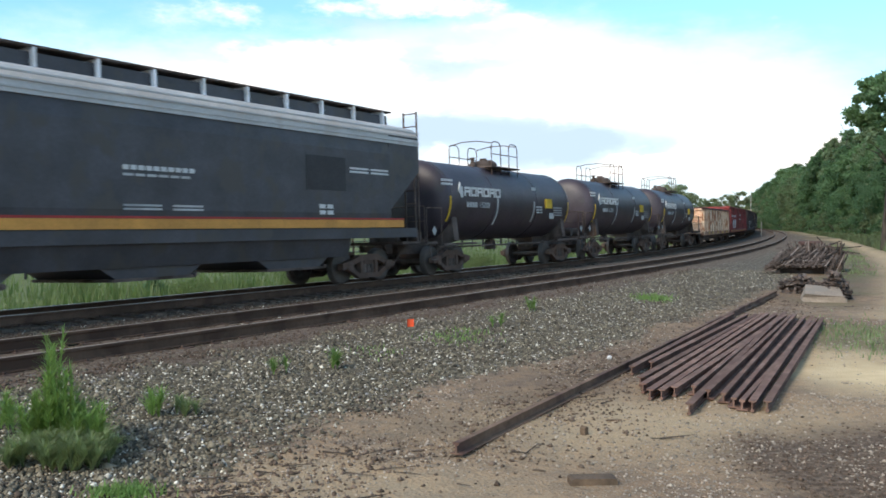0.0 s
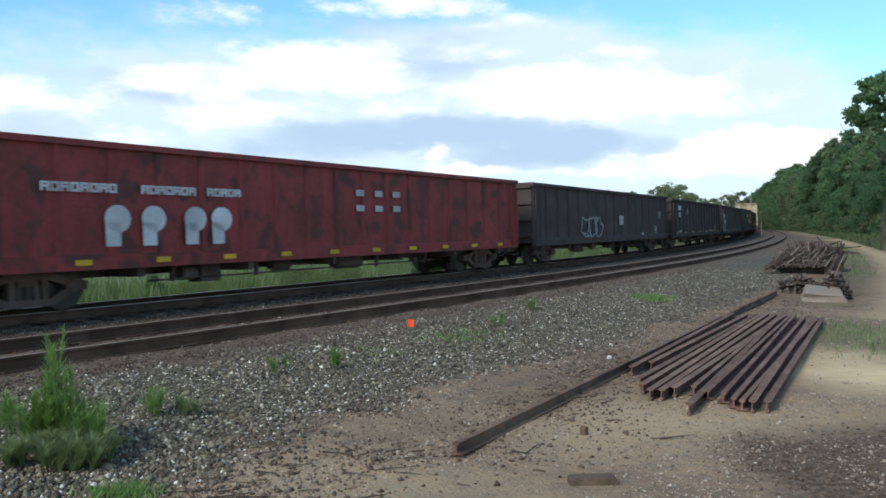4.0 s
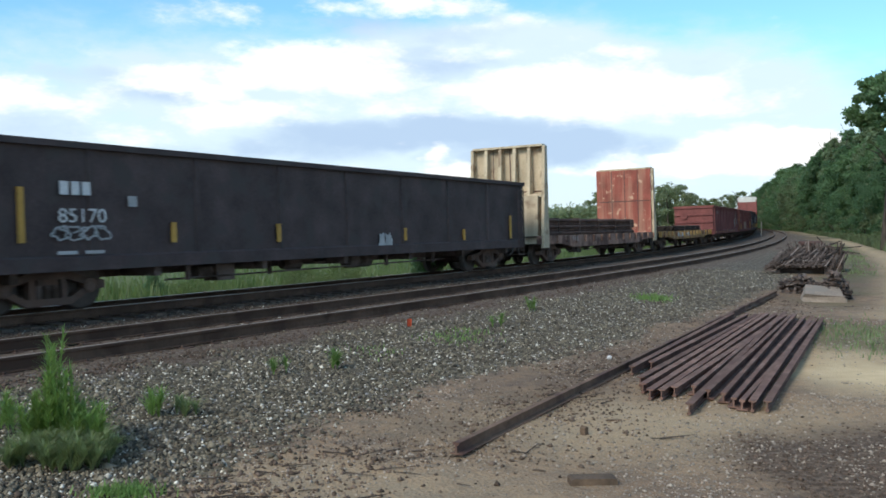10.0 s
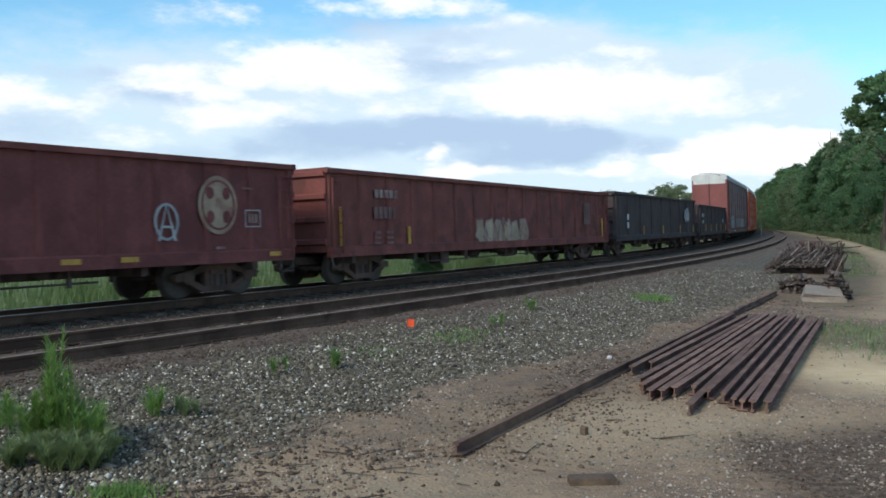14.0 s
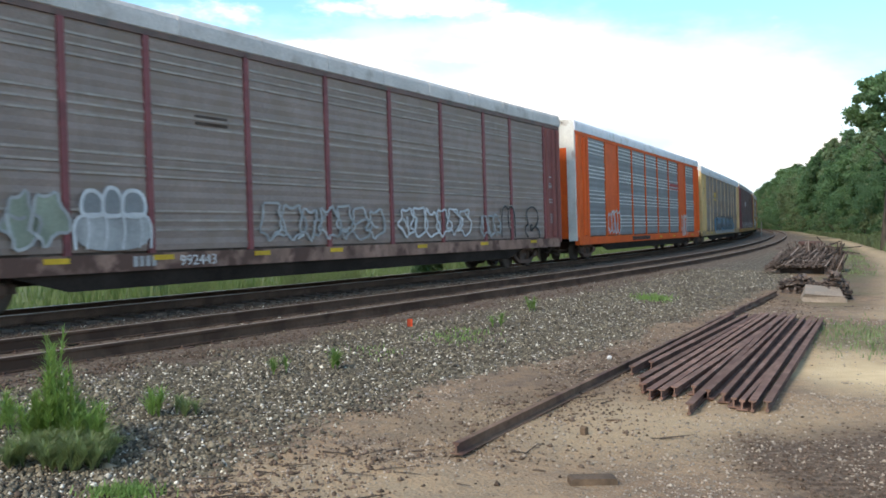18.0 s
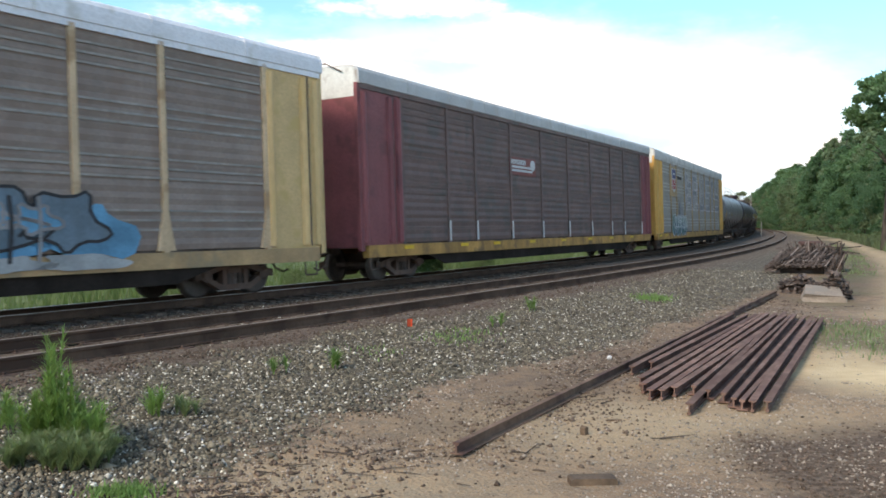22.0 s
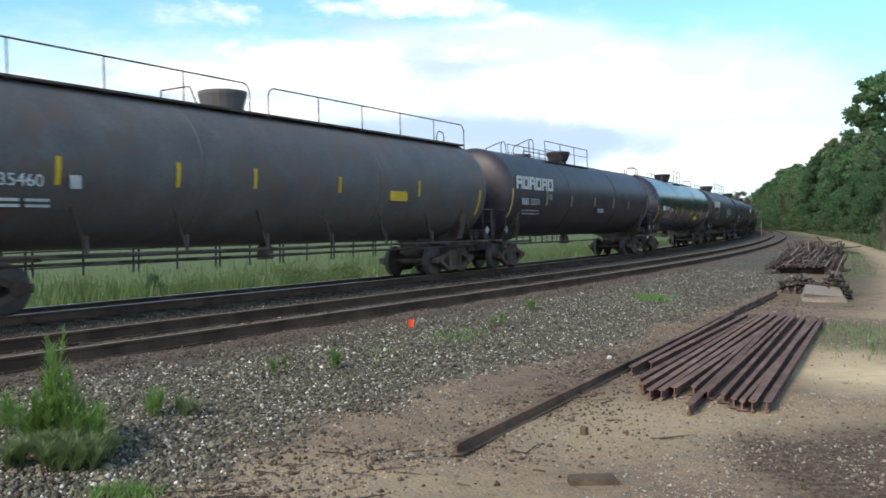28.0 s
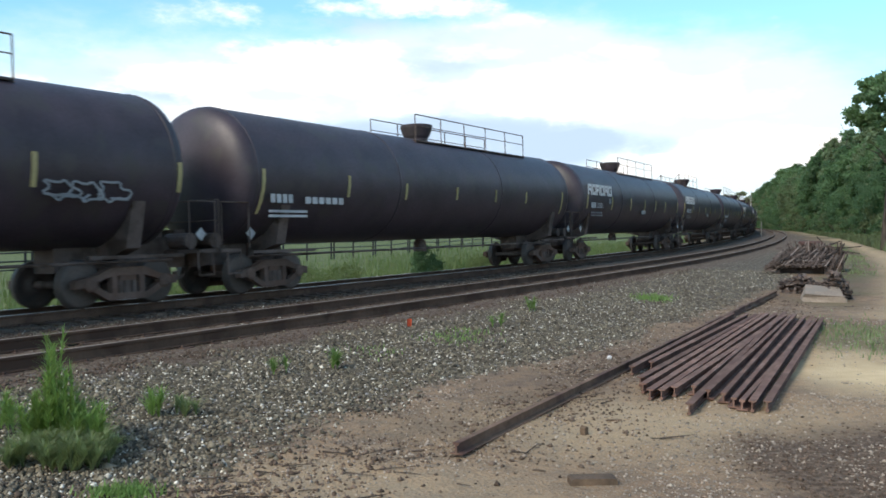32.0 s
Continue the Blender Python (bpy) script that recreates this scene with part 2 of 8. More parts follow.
M_RUSTRIB = material("cream rib paint with orange rust", (1.0, 0.70, 0.50), 0.8, var=0.14, scale=2.4, second=(0.48, 0.20, 0.10), amount=0.34, patch=4.5, drip=0.5, streak=0.3, bump=0.25, spec=0.2)
M_RUSTPANEL = material("dark panel paint with rust runs", (0.175, 0.102, 0.104), 0.75, var=0.22, second=(0.24, 0.115, 0.075), amount=0.2, patch=2.2, drip=0.35, streak=0.5, bump=0.12, spec=0.2)
M_RUSTSILL = material("rust-eaten cream sill", (0.60, 0.36, 0.24), 0.85, var=0.25, scale=2.5, second=(0.22, 0.115, 0.078), amount=0.6, patch=3.0, bump=0.3, spec=0.15)
M_RUSTDARK = material("rusted dark brown steel", (0.105, 0.062, 0.058), 0.75, var=0.3, second=(0.12, 0.05, 0.03), amount=0.25, streak=0.5, bump=0.15)
M_RUSTY = material("rusty steel", (0.090, 0.055, 0.042), 0.8, var=0.4, second=(0.06, 0.035, 0.028), amount=0.3, bump=0.2)
M_FRAME = material("grimy underframe steel", (0.130, 0.100, 0.088), 0.85, spec=0.15, var=0.4, second=(0.06, 0.042, 0.033), amount=0.3, bump=0.15)
M_TRUCK = material("rusty brown cast steel", (0.135, 0.094, 0.077), 0.9, spec=0.12, var=0.4, second=(0.125, 0.080, 0.062), amount=0.35, bump=0.2)
M_WHEEL = material("worn wheel steel", (0.10, 0.082, 0.073), 0.6, metal=0.2, var=0.3, bump=0.05)
M_YELLOW = material("yellow safety paint", (0.74, 0.46, 0.03), 0.55, var=0.2, streak=0.2, bump=0.03)
M_STRIP = material("weathered orange strip paint", (0.58, 0.33, 0.07), 0.6, var=0.25, streak=0.3, bump=0.03)
M_DULLYEL = material("faded yellow strip paint", (0.44, 0.37, 0.17), 0.6, var=0.25, streak=0.3, bump=0.03)
M_MUDPANEL = material("mud brown panel steel", (0.30, 0.228, 0.192), 0.65, var=0.14, second=(0.24, 0.175, 0.145), amount=0.3, streak=0.35, bump=0.06)
M_MUDSLAT = material("mud dulled slotted steel", (0.36, 0.325, 0.295), 0.6, metal=0.1, var=0.2, streak=0.4, bump=0.03)
M_GRAFSLATE = material("slate blue spray paint", (0.13, 0.19, 0.24), 0.5, var=0.3, streak=0.25, bump=0.0)
M_RUSTFADE = material("rust-stained lettering paint", (0.23, 0.135, 0.12), 0.7, var=0.3, second=(0.15, 0.07, 0.06), amount=0.35, streak=0.5, bump=0.0)
M_EMBLEMRED = material("orange red emblem paint", (0.52, 0.09, 0.03), 0.55, var=0.2, streak=0.3, bump=0.0)
M_LETTERCREAM = material("cream letter paint", (0.62, 0.56, 0.44), 0.6, var=0.2, streak=0.25, bump=0.0)
M_EMBLEMCREAM = material("faded cream emblem paint", (0.46, 0.36, 0.25), 0.7, var=0.3, second=(0.28, 0.15, 0.11), amount=0.25, streak=0.4, bump=0.0)
M_DECKTAN = material("rust-stained tan deck paint", (0.52, 0.30, 0.10), 0.7, var=0.3, second=(0.17, 0.09, 0.055), amount=0.46, patch=1.9, streak=0.5, bump=0.12)
M_GRAFMOSS = material("pale moss green spray paint", (0.27, 0.31, 0.24), 0.6, var=0.3, streak=0.3, bump=0.0)
M_WHITE = material("white lettering paint", (0.70, 0.70, 0.70), 0.6, var=0.15, streak=0.2, bump=0.0)
M_FADED = material("faded lettering paint", (0.50, 0.50, 0.50), 0.7, var=0.3, streak=0.3, bump=0.0)
M_GREY = material("galvanised panel steel", (0.345, 0.300, 0.262), 0.5, var=0.12, second=(0.27, 0.26, 0.25), amount=0.2, streak=0.2, bump=0.05)
M_SLATEGREY = material("blue grey panel steel", (0.235, 0.25, 0.262), 0.5, var=0.12, second=(0.20, 0.205, 0.215), amount=0.2, streak=0.2, bump=0.05)
M_DUSTYEL = material("dirty yellow post paint", (0.48, 0.305, 0.15), 0.6, var=0.2, second=(0.30, 0.22, 0.13), amount=0.25, streak=0.35, bump=0.05)
M_STRIPE = material("orange yellow stripe paint", (0.66, 0.30, 0.06), 0.5, var=0.15, streak=0.2, bump=0.02)
M_DIRTPANEL = material("grimy brown panel steel", (0.325, 0.252, 0.222), 0.65, var=0.14, second=(0.265, 0.205, 0.172), amount=0.3, streak=0.3, bump=0.06)
M_RACKBROWN = material("dull brown panel steel", (0.195, 0.125, 0.112), 0.65, var=0.14, second=(0.125, 0.098, 0.088), amount=0.25, streak=0.3, bump=0.06)
M_SLAT = material("bright slotted steel", (0.85, 0.86, 0.88), 0.4, metal=0.3, var=0.15, streak=0.2, bump=0.03)
M_SLATDIM = material("dulled slotted steel", (0.43, 0.375, 0.335), 0.55, metal=0.2, var=0.2, streak=0.35, bump=0.03)
M_ORANGE = material("orange car paint", (0.85, 0.135, 0.022), 0.55, var=0.10, second=(0.68, 0.10, 0.02), amount=0.2, streak=0.2, bump=0.03, spec=0.25)
M_RACKRED = material("oxide red car paint", (0.25, 0.075, 0.066), 0.55, var=0.15, second=(0.22, 0.065, 0.055), amount=0.25, streak=0.3, bump=0.04)
M_SLATMID = material("pale slotted steel", (0.62, 0.57, 0.54), 0.5, metal=0.2, var=0.2, streak=0.3, bump=0.03)
M_MAROON = material("maroon car paint", (0.27, 0.078, 0.085), 0.55, var=0.15, second=(0.17, 0.05, 0.055), amount=0.2, streak=0.3, bump=0.04)
# under-car shade put into the colour; also the dark pipe load
M_SHADE_PIPE = material("near-black underframe shade and dark pipes", (0.036, 0.029, 0.025), 0.95, var=0.3, bump=0.1, spec=0.04)
M_POSTCREAM = material("cream post paint", (0.68, 0.49, 0.31), 0.6, var=0.18, second=(0.42, 0.27, 0.15), amount=0.25, streak=0.35, bump=0.04)
M_RACKYEL = material("mustard car paint", (0.70, 0.475, 0.225), 0.55, var=0.12, second=(0.56, 0.38, 0.15), amount=0.2, streak=0.3, bump=0.04)
M_UPYEL = material("armour yellow car paint", (0.74, 0.40, 0.105), 0.5, var=0.12, second=(0.60, 0.32, 0.07), amount=0.2, streak=0.3, bump=0.04)
M_ROOFDUST = material("dusty roof sheet", (0.54, 0.53, 0.525), 0.55, var=0.12, second=(0.45, 0.42, 0.40), amount=0.2, streak=0.2, bump=0.03)
M_ROOF = material("galvanised roof sheet", (0.86, 0.86, 0.90), 0.5, metal=0.0, var=0.08, second=(0.60, 0.59, 0.58), amount=0.12, bump=0.03)
M_ROOFGREY = material("weathered grey roof sheet", (0.64, 0.605, 0.58), 0.55, metal=0.0, var=0.12, second=(0.42, 0.38, 0.35), amount=0.18, bump=0.03)
M_DOORWHITE = material("off-white door paint", (0.70, 0.70, 0.66), 0.5, var=0.12, second=(0.35, 0.30, 0.26), amount=0.1, streak=0.2, bump=0.04)
M_CREAM = material("cream bulkhead paint", (0.60, 0.49, 0.34), 0.6, var=0.2, second=(0.28, 0.20, 0.13), amount=0.22, streak=0.45, bump=0.1)
M_BULKRED = material("worn red bulkhead sheet", (0.30, 0.074, 0.050), 0.65, var=0.3, second=(0.58, 0.36, 0.24), amount=0.08, patch=2.6, streak=0.65, bump=0.12)
M_DECKYEL = material("grimy yellow deck paint", (0.52, 0.28, 0.08), 0.7, var=0.3, second=(0.22, 0.125, 0.055), amount=0.22, patch=1.3, streak=0.5, bump=0.12)
M_DECKRUST = material("grimy patched deck paint", (0.35, 0.215, 0.165), 0.8, spec=0.2, var=0.35, second=(0.13, 0.075, 0.06), amount=0.46, patch=1.7, streak=0.5, bump=0.12)
M_PIPE = material("rust-filmed pipe steel", (0.120, 0.070, 0.055), 0.75, spec=0.15, var=0.4, bump=0.05)
M_GRAFW = material("silver spray paint", (0.66, 0.68, 0.70), 0.5, var=0.25, streak=0.2, bump=0.0)
M_GRAFDIM = material("faded silver spray paint", (0.42, 0.43, 0.43), 0.6, var=0.3, streak=0.3, bump=0.0)
M_GRAFMID = material("worn silver spray paint", (0.62, 0.555, 0.575), 0.6, var=0.3, streak=0.3, bump=0.0)
M_GRAFFILL = material("thin grey spray paint", (0.30, 0.29, 0.295), 0.6, var=0.3, streak=0.3, bump=0.0)
M_GRAFB = material("sky blue spray paint", (0.11, 0.34, 0.53), 0.5, var=0.3, streak=0.2, bump=0.0)
M_GRAFK = material("black spray paint", (0.02, 0.02, 0.025), 0.5, var=0.3, bump=0.0)
M_GRAFG = material("green spray paint", (0.15, 0.28, 0.215), 0.5, var=0.3, streak=0.2, bump=0.0)
M_SHIELDB = material("navy emblem paint", (0.05, 0.06, 0.20), 0.5, var=0.15, bump=0.0)
M_SHIELDR = material("crimson emblem paint", (0.40, 0.03, 0.03), 0.5, var=0.15, bump=0.0)
M_RAIL = material("rusted rail steel", (0.118, 0.075, 0.054), 0.85, var=0.3, second=(0.075, 0.046, 0.034), amount=0.3, bump=0.12, spec=0.1)
M_LONGRAIL = material("dark brown old rail steel", (0.19, 0.122, 0.088), 0.75, var=0.3, scale=3, second=(0.10, 0.06, 0.05), amount=0.3, bump=0.2, spec=0.12)
M_RAILHEAD = material("worn rail head", (0.27, 0.215, 0.18), 0.55, metal=0.2, var=0.15, bump=0.03)
M_RAILSHINE = material("polished rail head", (0.55, 0.535, 0.51), 0.42, metal=0.6, var=0.1, bump=0.02)
M_OLDRAIL = material("reddish old rail steel", (0.20, 0.120, 0.094), 0.75, var=0.3, scale=3, second=(0.14, 0.08, 0.064), amount=0.35, bump=0.2, jitter=0.2, spec=0.12)
M_TIE = material("weathered tie wood", (0.125, 0.090, 0.069), 0.9, spec=0.1, var=0.4, scale=5, second=(0.09, 0.075, 0.062), amount=0.3, streak=0.2, bump=0.4, jitter=0.25)
M_WOOD = material("old timber", (0.125, 0.084, 0.055), 0.85, var=0.4, scale=6, fine=40, bump=0.5)
M_FENCE = material("dark fence pipe", (0.03, 0.03, 0.03), 0.6, var=0.3, bump=0.1)
M_BROWNSTONE = material("brown grey pebbles", (0.145, 0.104, 0.080), 0.9, spec=0.1, var=0.3, scale=9, bump=0.2, island=True, jitter=0.5)
M_GRIME = material("grimy ballast stone", (0.112, 0.080, 0.062), 0.95, spec=0.1, var=0.3, scale=9, bump=0.2, island=True, jitter=0.25)
M_TWIG = material("dry twigs", (0.075, 0.055, 0.042), 0.85, var=0.3, scale=9, bump=0.2, island=True, jitter=0.4)
M_STONE = material("ballast stone", (0.150, 0.128, 0.092), 0.85, var=0.3, scale=9, fine=60, bump=0.2, island=True, jitter=0.8)
M_PALESTONE = material("pale limestone chips", (0.66, 0.62, 0.53), 0.85, var=0.25, scale=9, bump=0.2, island=True, jitter=0.3)
M_PEBBLE = material("yard pebbles", (0.34, 0.28, 0.225), 0.85, var=0.3, scale=9, bump=0.2, island=True, jitter=0.5)
M_LEAF = material("broad tree leaves", (0.098, 0.170, 0.076), 0.55, var=0.3, scale=0.25, fine=2.0, bump=0.0, island=True, jitter=0.45)
M_LEAF_OLIVE = material("olive tree leaves", (0.125, 0.162, 0.080), 0.55, var=0.3, scale=0.25, fine=2.0, bump=0.0, island=True, jitter=0.45)
M_LEAF_PALE = material("pale poplar leaves", (0.140, 0.200, 0.112), 0.55, var=0.3, scale=0.25, fine=2.0, bump=0.0, island=True, jitter=0.4)
M_VERGE = material("dull verge grass", (0.075, 0.103, 0.043), 0.65, var=0.3, scale=0.2, bump=0.0, island=True, jitter=0.35)
M_LEAF_DARK = material("deep green leaves", (0.072, 0.135, 0.064), 0.55, var=0.3, scale=0.25, fine=2.0, bump=0.0, island=True, jitter=0.4)
# distance haze is painted in: this leaf colour and its translucency are paled
M_LEAF_HAZED = material("far green leaves paled for haze", (0.215, 0.250, 0.140), 0.6, var=0.3, scale=0.02, fine=0.2, bump=0.0, island=True, jitter=0.3)
M_WEED = material("bright weed leaves", (0.165, 0.270, 0.075), 0.5, var=0.3, scale=3, bump=0.0, island=True, jitter=0.4)
M_WEEDDULL = material("dull weed leaves", (0.205, 0.250, 0.125), 0.6, var=0.3, scale=3, bump=0.0, island=True, jitter=0.4)
M_GRASS = material("tall field grass", (0.125, 0.158, 0.066), 0.6, var=0.3, scale=0.2, bump=0.0, island=True, jitter=0.35)
M_BARK = material("tree bark", (0.07, 0.055, 0.042), 0.9, var=0.3, scale=4, bump=0.5)
M_CONC = material("weathered concrete", (0.28, 0.225, 0.18), 0.85, var=0.2, scale=2.5, second=(0.22, 0.19, 0.16), amount=0.25, bump=0.2)
M_FLAG = material("orange marker flag", (0.85, 0.10, 0.03), 0.6, var=0.1, bump=0.0)
M_SCRAP = material("scrap track steel", (0.092, 0.070, 0.061), 0.8, spec=0.2, var=0.4, scale=6, second=(0.15, 0.122, 0.108), amount=0.25, bump=0.2, jitter=0.7)
M_POLE = material("grey utility pole", (0.32, 0.30, 0.27), 0.8, var=0.2, bump=0.1)


def let_light_through(m, col, share=0.42):
    """Leaves pass some of the light that falls on their far side."""
    nt = m.node_tree
    b, out = nt.nodes["Principled BSDF"], nt.nodes["Material Output"]
    tr, mx = nt.nodes.new("ShaderNodeBsdfTranslucent"), nt.nodes.new("ShaderNodeMixShader")
    tr.inputs[0].default_value = (*col, 1)
    mx.inputs[0].default_value = share
    nt.links.new(b.outputs[0], mx.inputs[1])
    nt.links.new(tr.outputs[0], mx.inputs[2])
    nt.links.new(mx.outputs[0], out.inputs[0])


for _m, _c in ((M_LEAF, (0.25, 0.39, 0.15)), (M_LEAF_OLIVE, (0.29, 0.36, 0.16)), (M_LEAF_DARK, (0.20, 0.34, 0.13)), (M_LEAF_PALE, (0.34, 0.40, 0.18)), (M_LEAF_HAZED, (0.46, 0.54, 0.28)), (M_WEED, (0.28, 0.45, 0.115)), (M_WEEDDULL, (0.26, 0.36, 0.12)), (M_GRASS, (0.20, 0.30, 0.08))):
    let_light_through(_m, _c)
# ---- mesh kit ----
class Solid:
    """Collects vertices and faces of one part."""

    def __init__(self):
        self.v, self.f = [], []

    def add(self, verts, faces):
        n = len(self.v)
        self.v.extend(verts)
        self.f.extend([tuple(i + n for i in q) for q in faces])
        return self

    def box(self, x0, x1, y0, y1, z0, z1):
        return self.add([(x0, y0, z0), (x1, y0, z0), (x1, y1, z0), (x0, y1, z0), (x0, y0, z1), (x1, y0, z1), (x1, y1, z1), (x0, y1, z1)],
                        [(0, 3, 2, 1), (4, 5, 6, 7), (0, 1, 5, 4), (1, 2, 6, 5), (2, 3, 7, 6), (3, 0, 4, 7)])

    def prism(self, profile, x0, x1, axis="x"):
        """A closed (y, z) outline drawn along x; axis 'y' takes (x, z) along y, 'z' takes (x, y) along z."""
        n = len(profile)
        if axis == "z":
            vs = [(a, b, x0) for a, b in profile] + [(a, b, x1) for a, b in profile]
        elif axis == "x":
            vs = [(x0, a, b) for a, b in profile] + [(x1, a, b) for a, b in profile]
        else:
            vs = [(a, x0, b) for a, b in profile] + [(a, x1, b) for a, b in profile]
        return self.add(vs, [(i, (i + 1) % n, n + (i + 1) % n, n + i) for i in range(n)] + [tuple(range(n))[::-1], tuple(range(n, 2 * n))])

    def tube(self, p, q, r, n=6, r2=None):
        p, q = Vector(p), Vector(q)
        d = (q - p).normalized()
        a = d.orthogonal().normalized()
        b = d.cross(a)
        r2 = r if r2 is None else r2
        vs = []
        for c, rad in ((p, r), (q, r2)):
            vs += [tuple(c + (a * math.cos(t) + b * math.sin(t)) * rad) for t in (2 * math.pi * i / n for i in range(n))]
        return self.add(vs, [(i, (i + 1) % n, n + (i + 1) % n, n + i) for i in range(n)] + [tuple(range(n))[::-1], tuple(range(n, 2 * n))])

    def pipe(self, pts, r, n=5):
        for p, q in zip(pts, pts[1:]):
            self.tube(p, q, r, n)
        return self

    def lathe(self, prof, n=28, axis="x", c=(0, 0, 0)):
        """Revolves (along, radius) pairs about an axis through c."""
        vs, fs = [], []
        for a, r in prof:
            for i in range(n):
                t = 2 * math.pi * i / n
                u, w = r * math.cos(t), r * math.sin(t)
                vs.append({"x": (c[0] + a, c[1] + u, c[2] + w), "y": (c[0] + u, c[1] + a, c[2] + w), "z": (c[0] + u, c[1] + w, c[2] + a)}[axis])
        for k in range(len(prof) - 1):
            fs += [(k * n + i, k * n + (i + 1) % n, (k + 1) * n + (i + 1) % n, (k + 1) * n + i) for i in range(n)]
        fs += [tuple(range(n))[::-1], tuple(range((len(prof) - 1) * n, len(prof) * n))]
        return self.add(vs, fs)

    def mesh(self, name, mat, smooth=False):
        me = bpy.data.meshes.new(name)
        me.from_pydata(self.v, [], self.f)
        me.materials.append(mat)
        bm = bmesh.new()
        bm.from_mesh(me)
        bmesh.ops.recalc_face_normals(bm, faces=bm.faces)
        bm.to_mesh(me)
        bm.free()
        if smooth:
            for p in me.polygons:
                p.use_smooth = len(p.vertices) <= 4
        return me


STRETCH = [1.0]      # lengthwise scale of painted marks, set once a car's body stands


def part(name, shape, mat, parent, label="", smooth=False, at=None):
    if at is None and STRETCH[0] != 1.0:
        at = Matrix.Diagonal((STRETCH[0], 1, 1, 1))
    me = shape if isinstance(shape, bpy.types.Mesh) else shape.mesh(name, mat, smooth)
    ob = new(name, me)
    ob.parent = parent
    if at is not None:
        ob.matrix_basis = at
    return tagged(ob, label)


def thing(name, label, category, group="", kind="", at=None):
    ob = new(name)
    ob.empty_display_size = 0.3
    if at is not None:
        ob.matrix_basis = at
    return tagged(ob, label, category, group, kind)


_letter_cache = {}


def lettering(text, size, mat, parent, x, z, y, label="", lean=0.0):
    """Raised lettering on the side that faces the yard (y is negative there); it reads from +x's far end backwards."""
    key = (text, size, mat.name)
    if key not in _letter_cache:
        cu = bpy.data.curves.new("lettering", "FONT")
        cu.body, cu.size, cu.extrude = text, size, 0.004
        tmp = bpy.data.objects.new("lettering", cu)
        me = bpy.data.meshes.new_from_object(tmp)
        me.materials.clear()
        me.materials.append(mat)
        bpy.data.objects.remove(tmp)
        _letter_cache[key] = me
    return part("lettering", _letter_cache[key], mat, parent, label, at=Matrix.Diagonal((STRETCH[0], 1, 1, 1)) @ pose(x, y, z, 90 + lean, 0, 0))


def bars(parent, mat, x, z, y, widths, height, gap=0.05, name="marking_bar", label="", lines=1, pitch=None):
    """A line of plain bars for writing that cannot be read or for a brand's letters."""
    s = Solid()
    for k in range(lines):
        a = x
        for w in widths:
            s.box(a, a + w, y - 0.006, y + 0.004, z - k * (pitch or height * 1.8), z - k * (pitch or height * 1.8) + height)
            a += w + gap
    return part(name, s, mat, parent, label)


def mesh_from_arrays(name, verts, faces, mat):
    me = bpy.data.meshes.new(name)
    k = faces.shape[1]
    me.vertices.add(len(verts))
    me.vertices.foreach_set("co", verts.astype(np.float32).ravel())
    me.loops.add(faces.size)
    me.loops.foreach_set("vertex_index", faces.astype(np.int32).ravel())
    me.polygons.add(len(faces))
    me.polygons.foreach_set("loop_start", np.arange(0, faces.size, k, dtype=np.int32))
    me.update(calc_edges=True)
    me.validate()
    me.materials.append(mat)
    return me
# ---- ground ----


def vnoise(x, y, scale, seed=0):
    """Smooth value noise for arrays, about -1 to 1."""
    r = np.random.default_rng(seed).uniform(-1, 1, (64, 64))
    fx, fy = x / scale, y / scale
    ix, iy = np.floor(fx).astype(int), np.floor(fy).astype(int)
    tx, ty = fx - ix, fy - iy
    tx, ty = tx * tx * (3 - 2 * tx), ty * ty * (3 - 2 * ty)
    g = lambda a, b: r[a % 64, b % 64]
    return (g(ix, iy) * (1 - tx) + g(ix + 1, iy) * tx) * (1 - ty) + (g(ix, iy + 1) * (1 - tx) + g(ix + 1, iy + 1) * tx) * ty


def ground_z(x, y):
    s, o = track_coords(x, y)
    bed = np.interp(o, [-30, -9, -5.5, -3.0, -2.0, 1.6, 3.0, 6.5, 7.8, 9.8, 12, 30, 80], [-0.78, -0.74, -0.55, -0.09, -0.01, 0.0, 0.092, 0.095, 0.05, 0.0, 0.0, 0.0, 1.0])
    rough = 0.018 * vnoise(x, y, 0.6, 1) + 0.03 * vnoise(x, y, 2.3, 2) * np.clip((o - 8) / 3, 0, 1)
    field = np.where(o < -9, 0.10 * vnoise(x, y, 5.0, 3), 0)
    d = np.hypot(x, y)
    far = np.clip((d - 450) / 1500, 0, 1) * np.where(o < -9, 7, 10)
    hill = 15.0 * np.exp(-((x / np.maximum(y, 1) - 0.04) / 0.11) ** 2 - ((y - 900) / 300.0) ** 2) * (y > 100)
    return bed + rough + field + far + hill


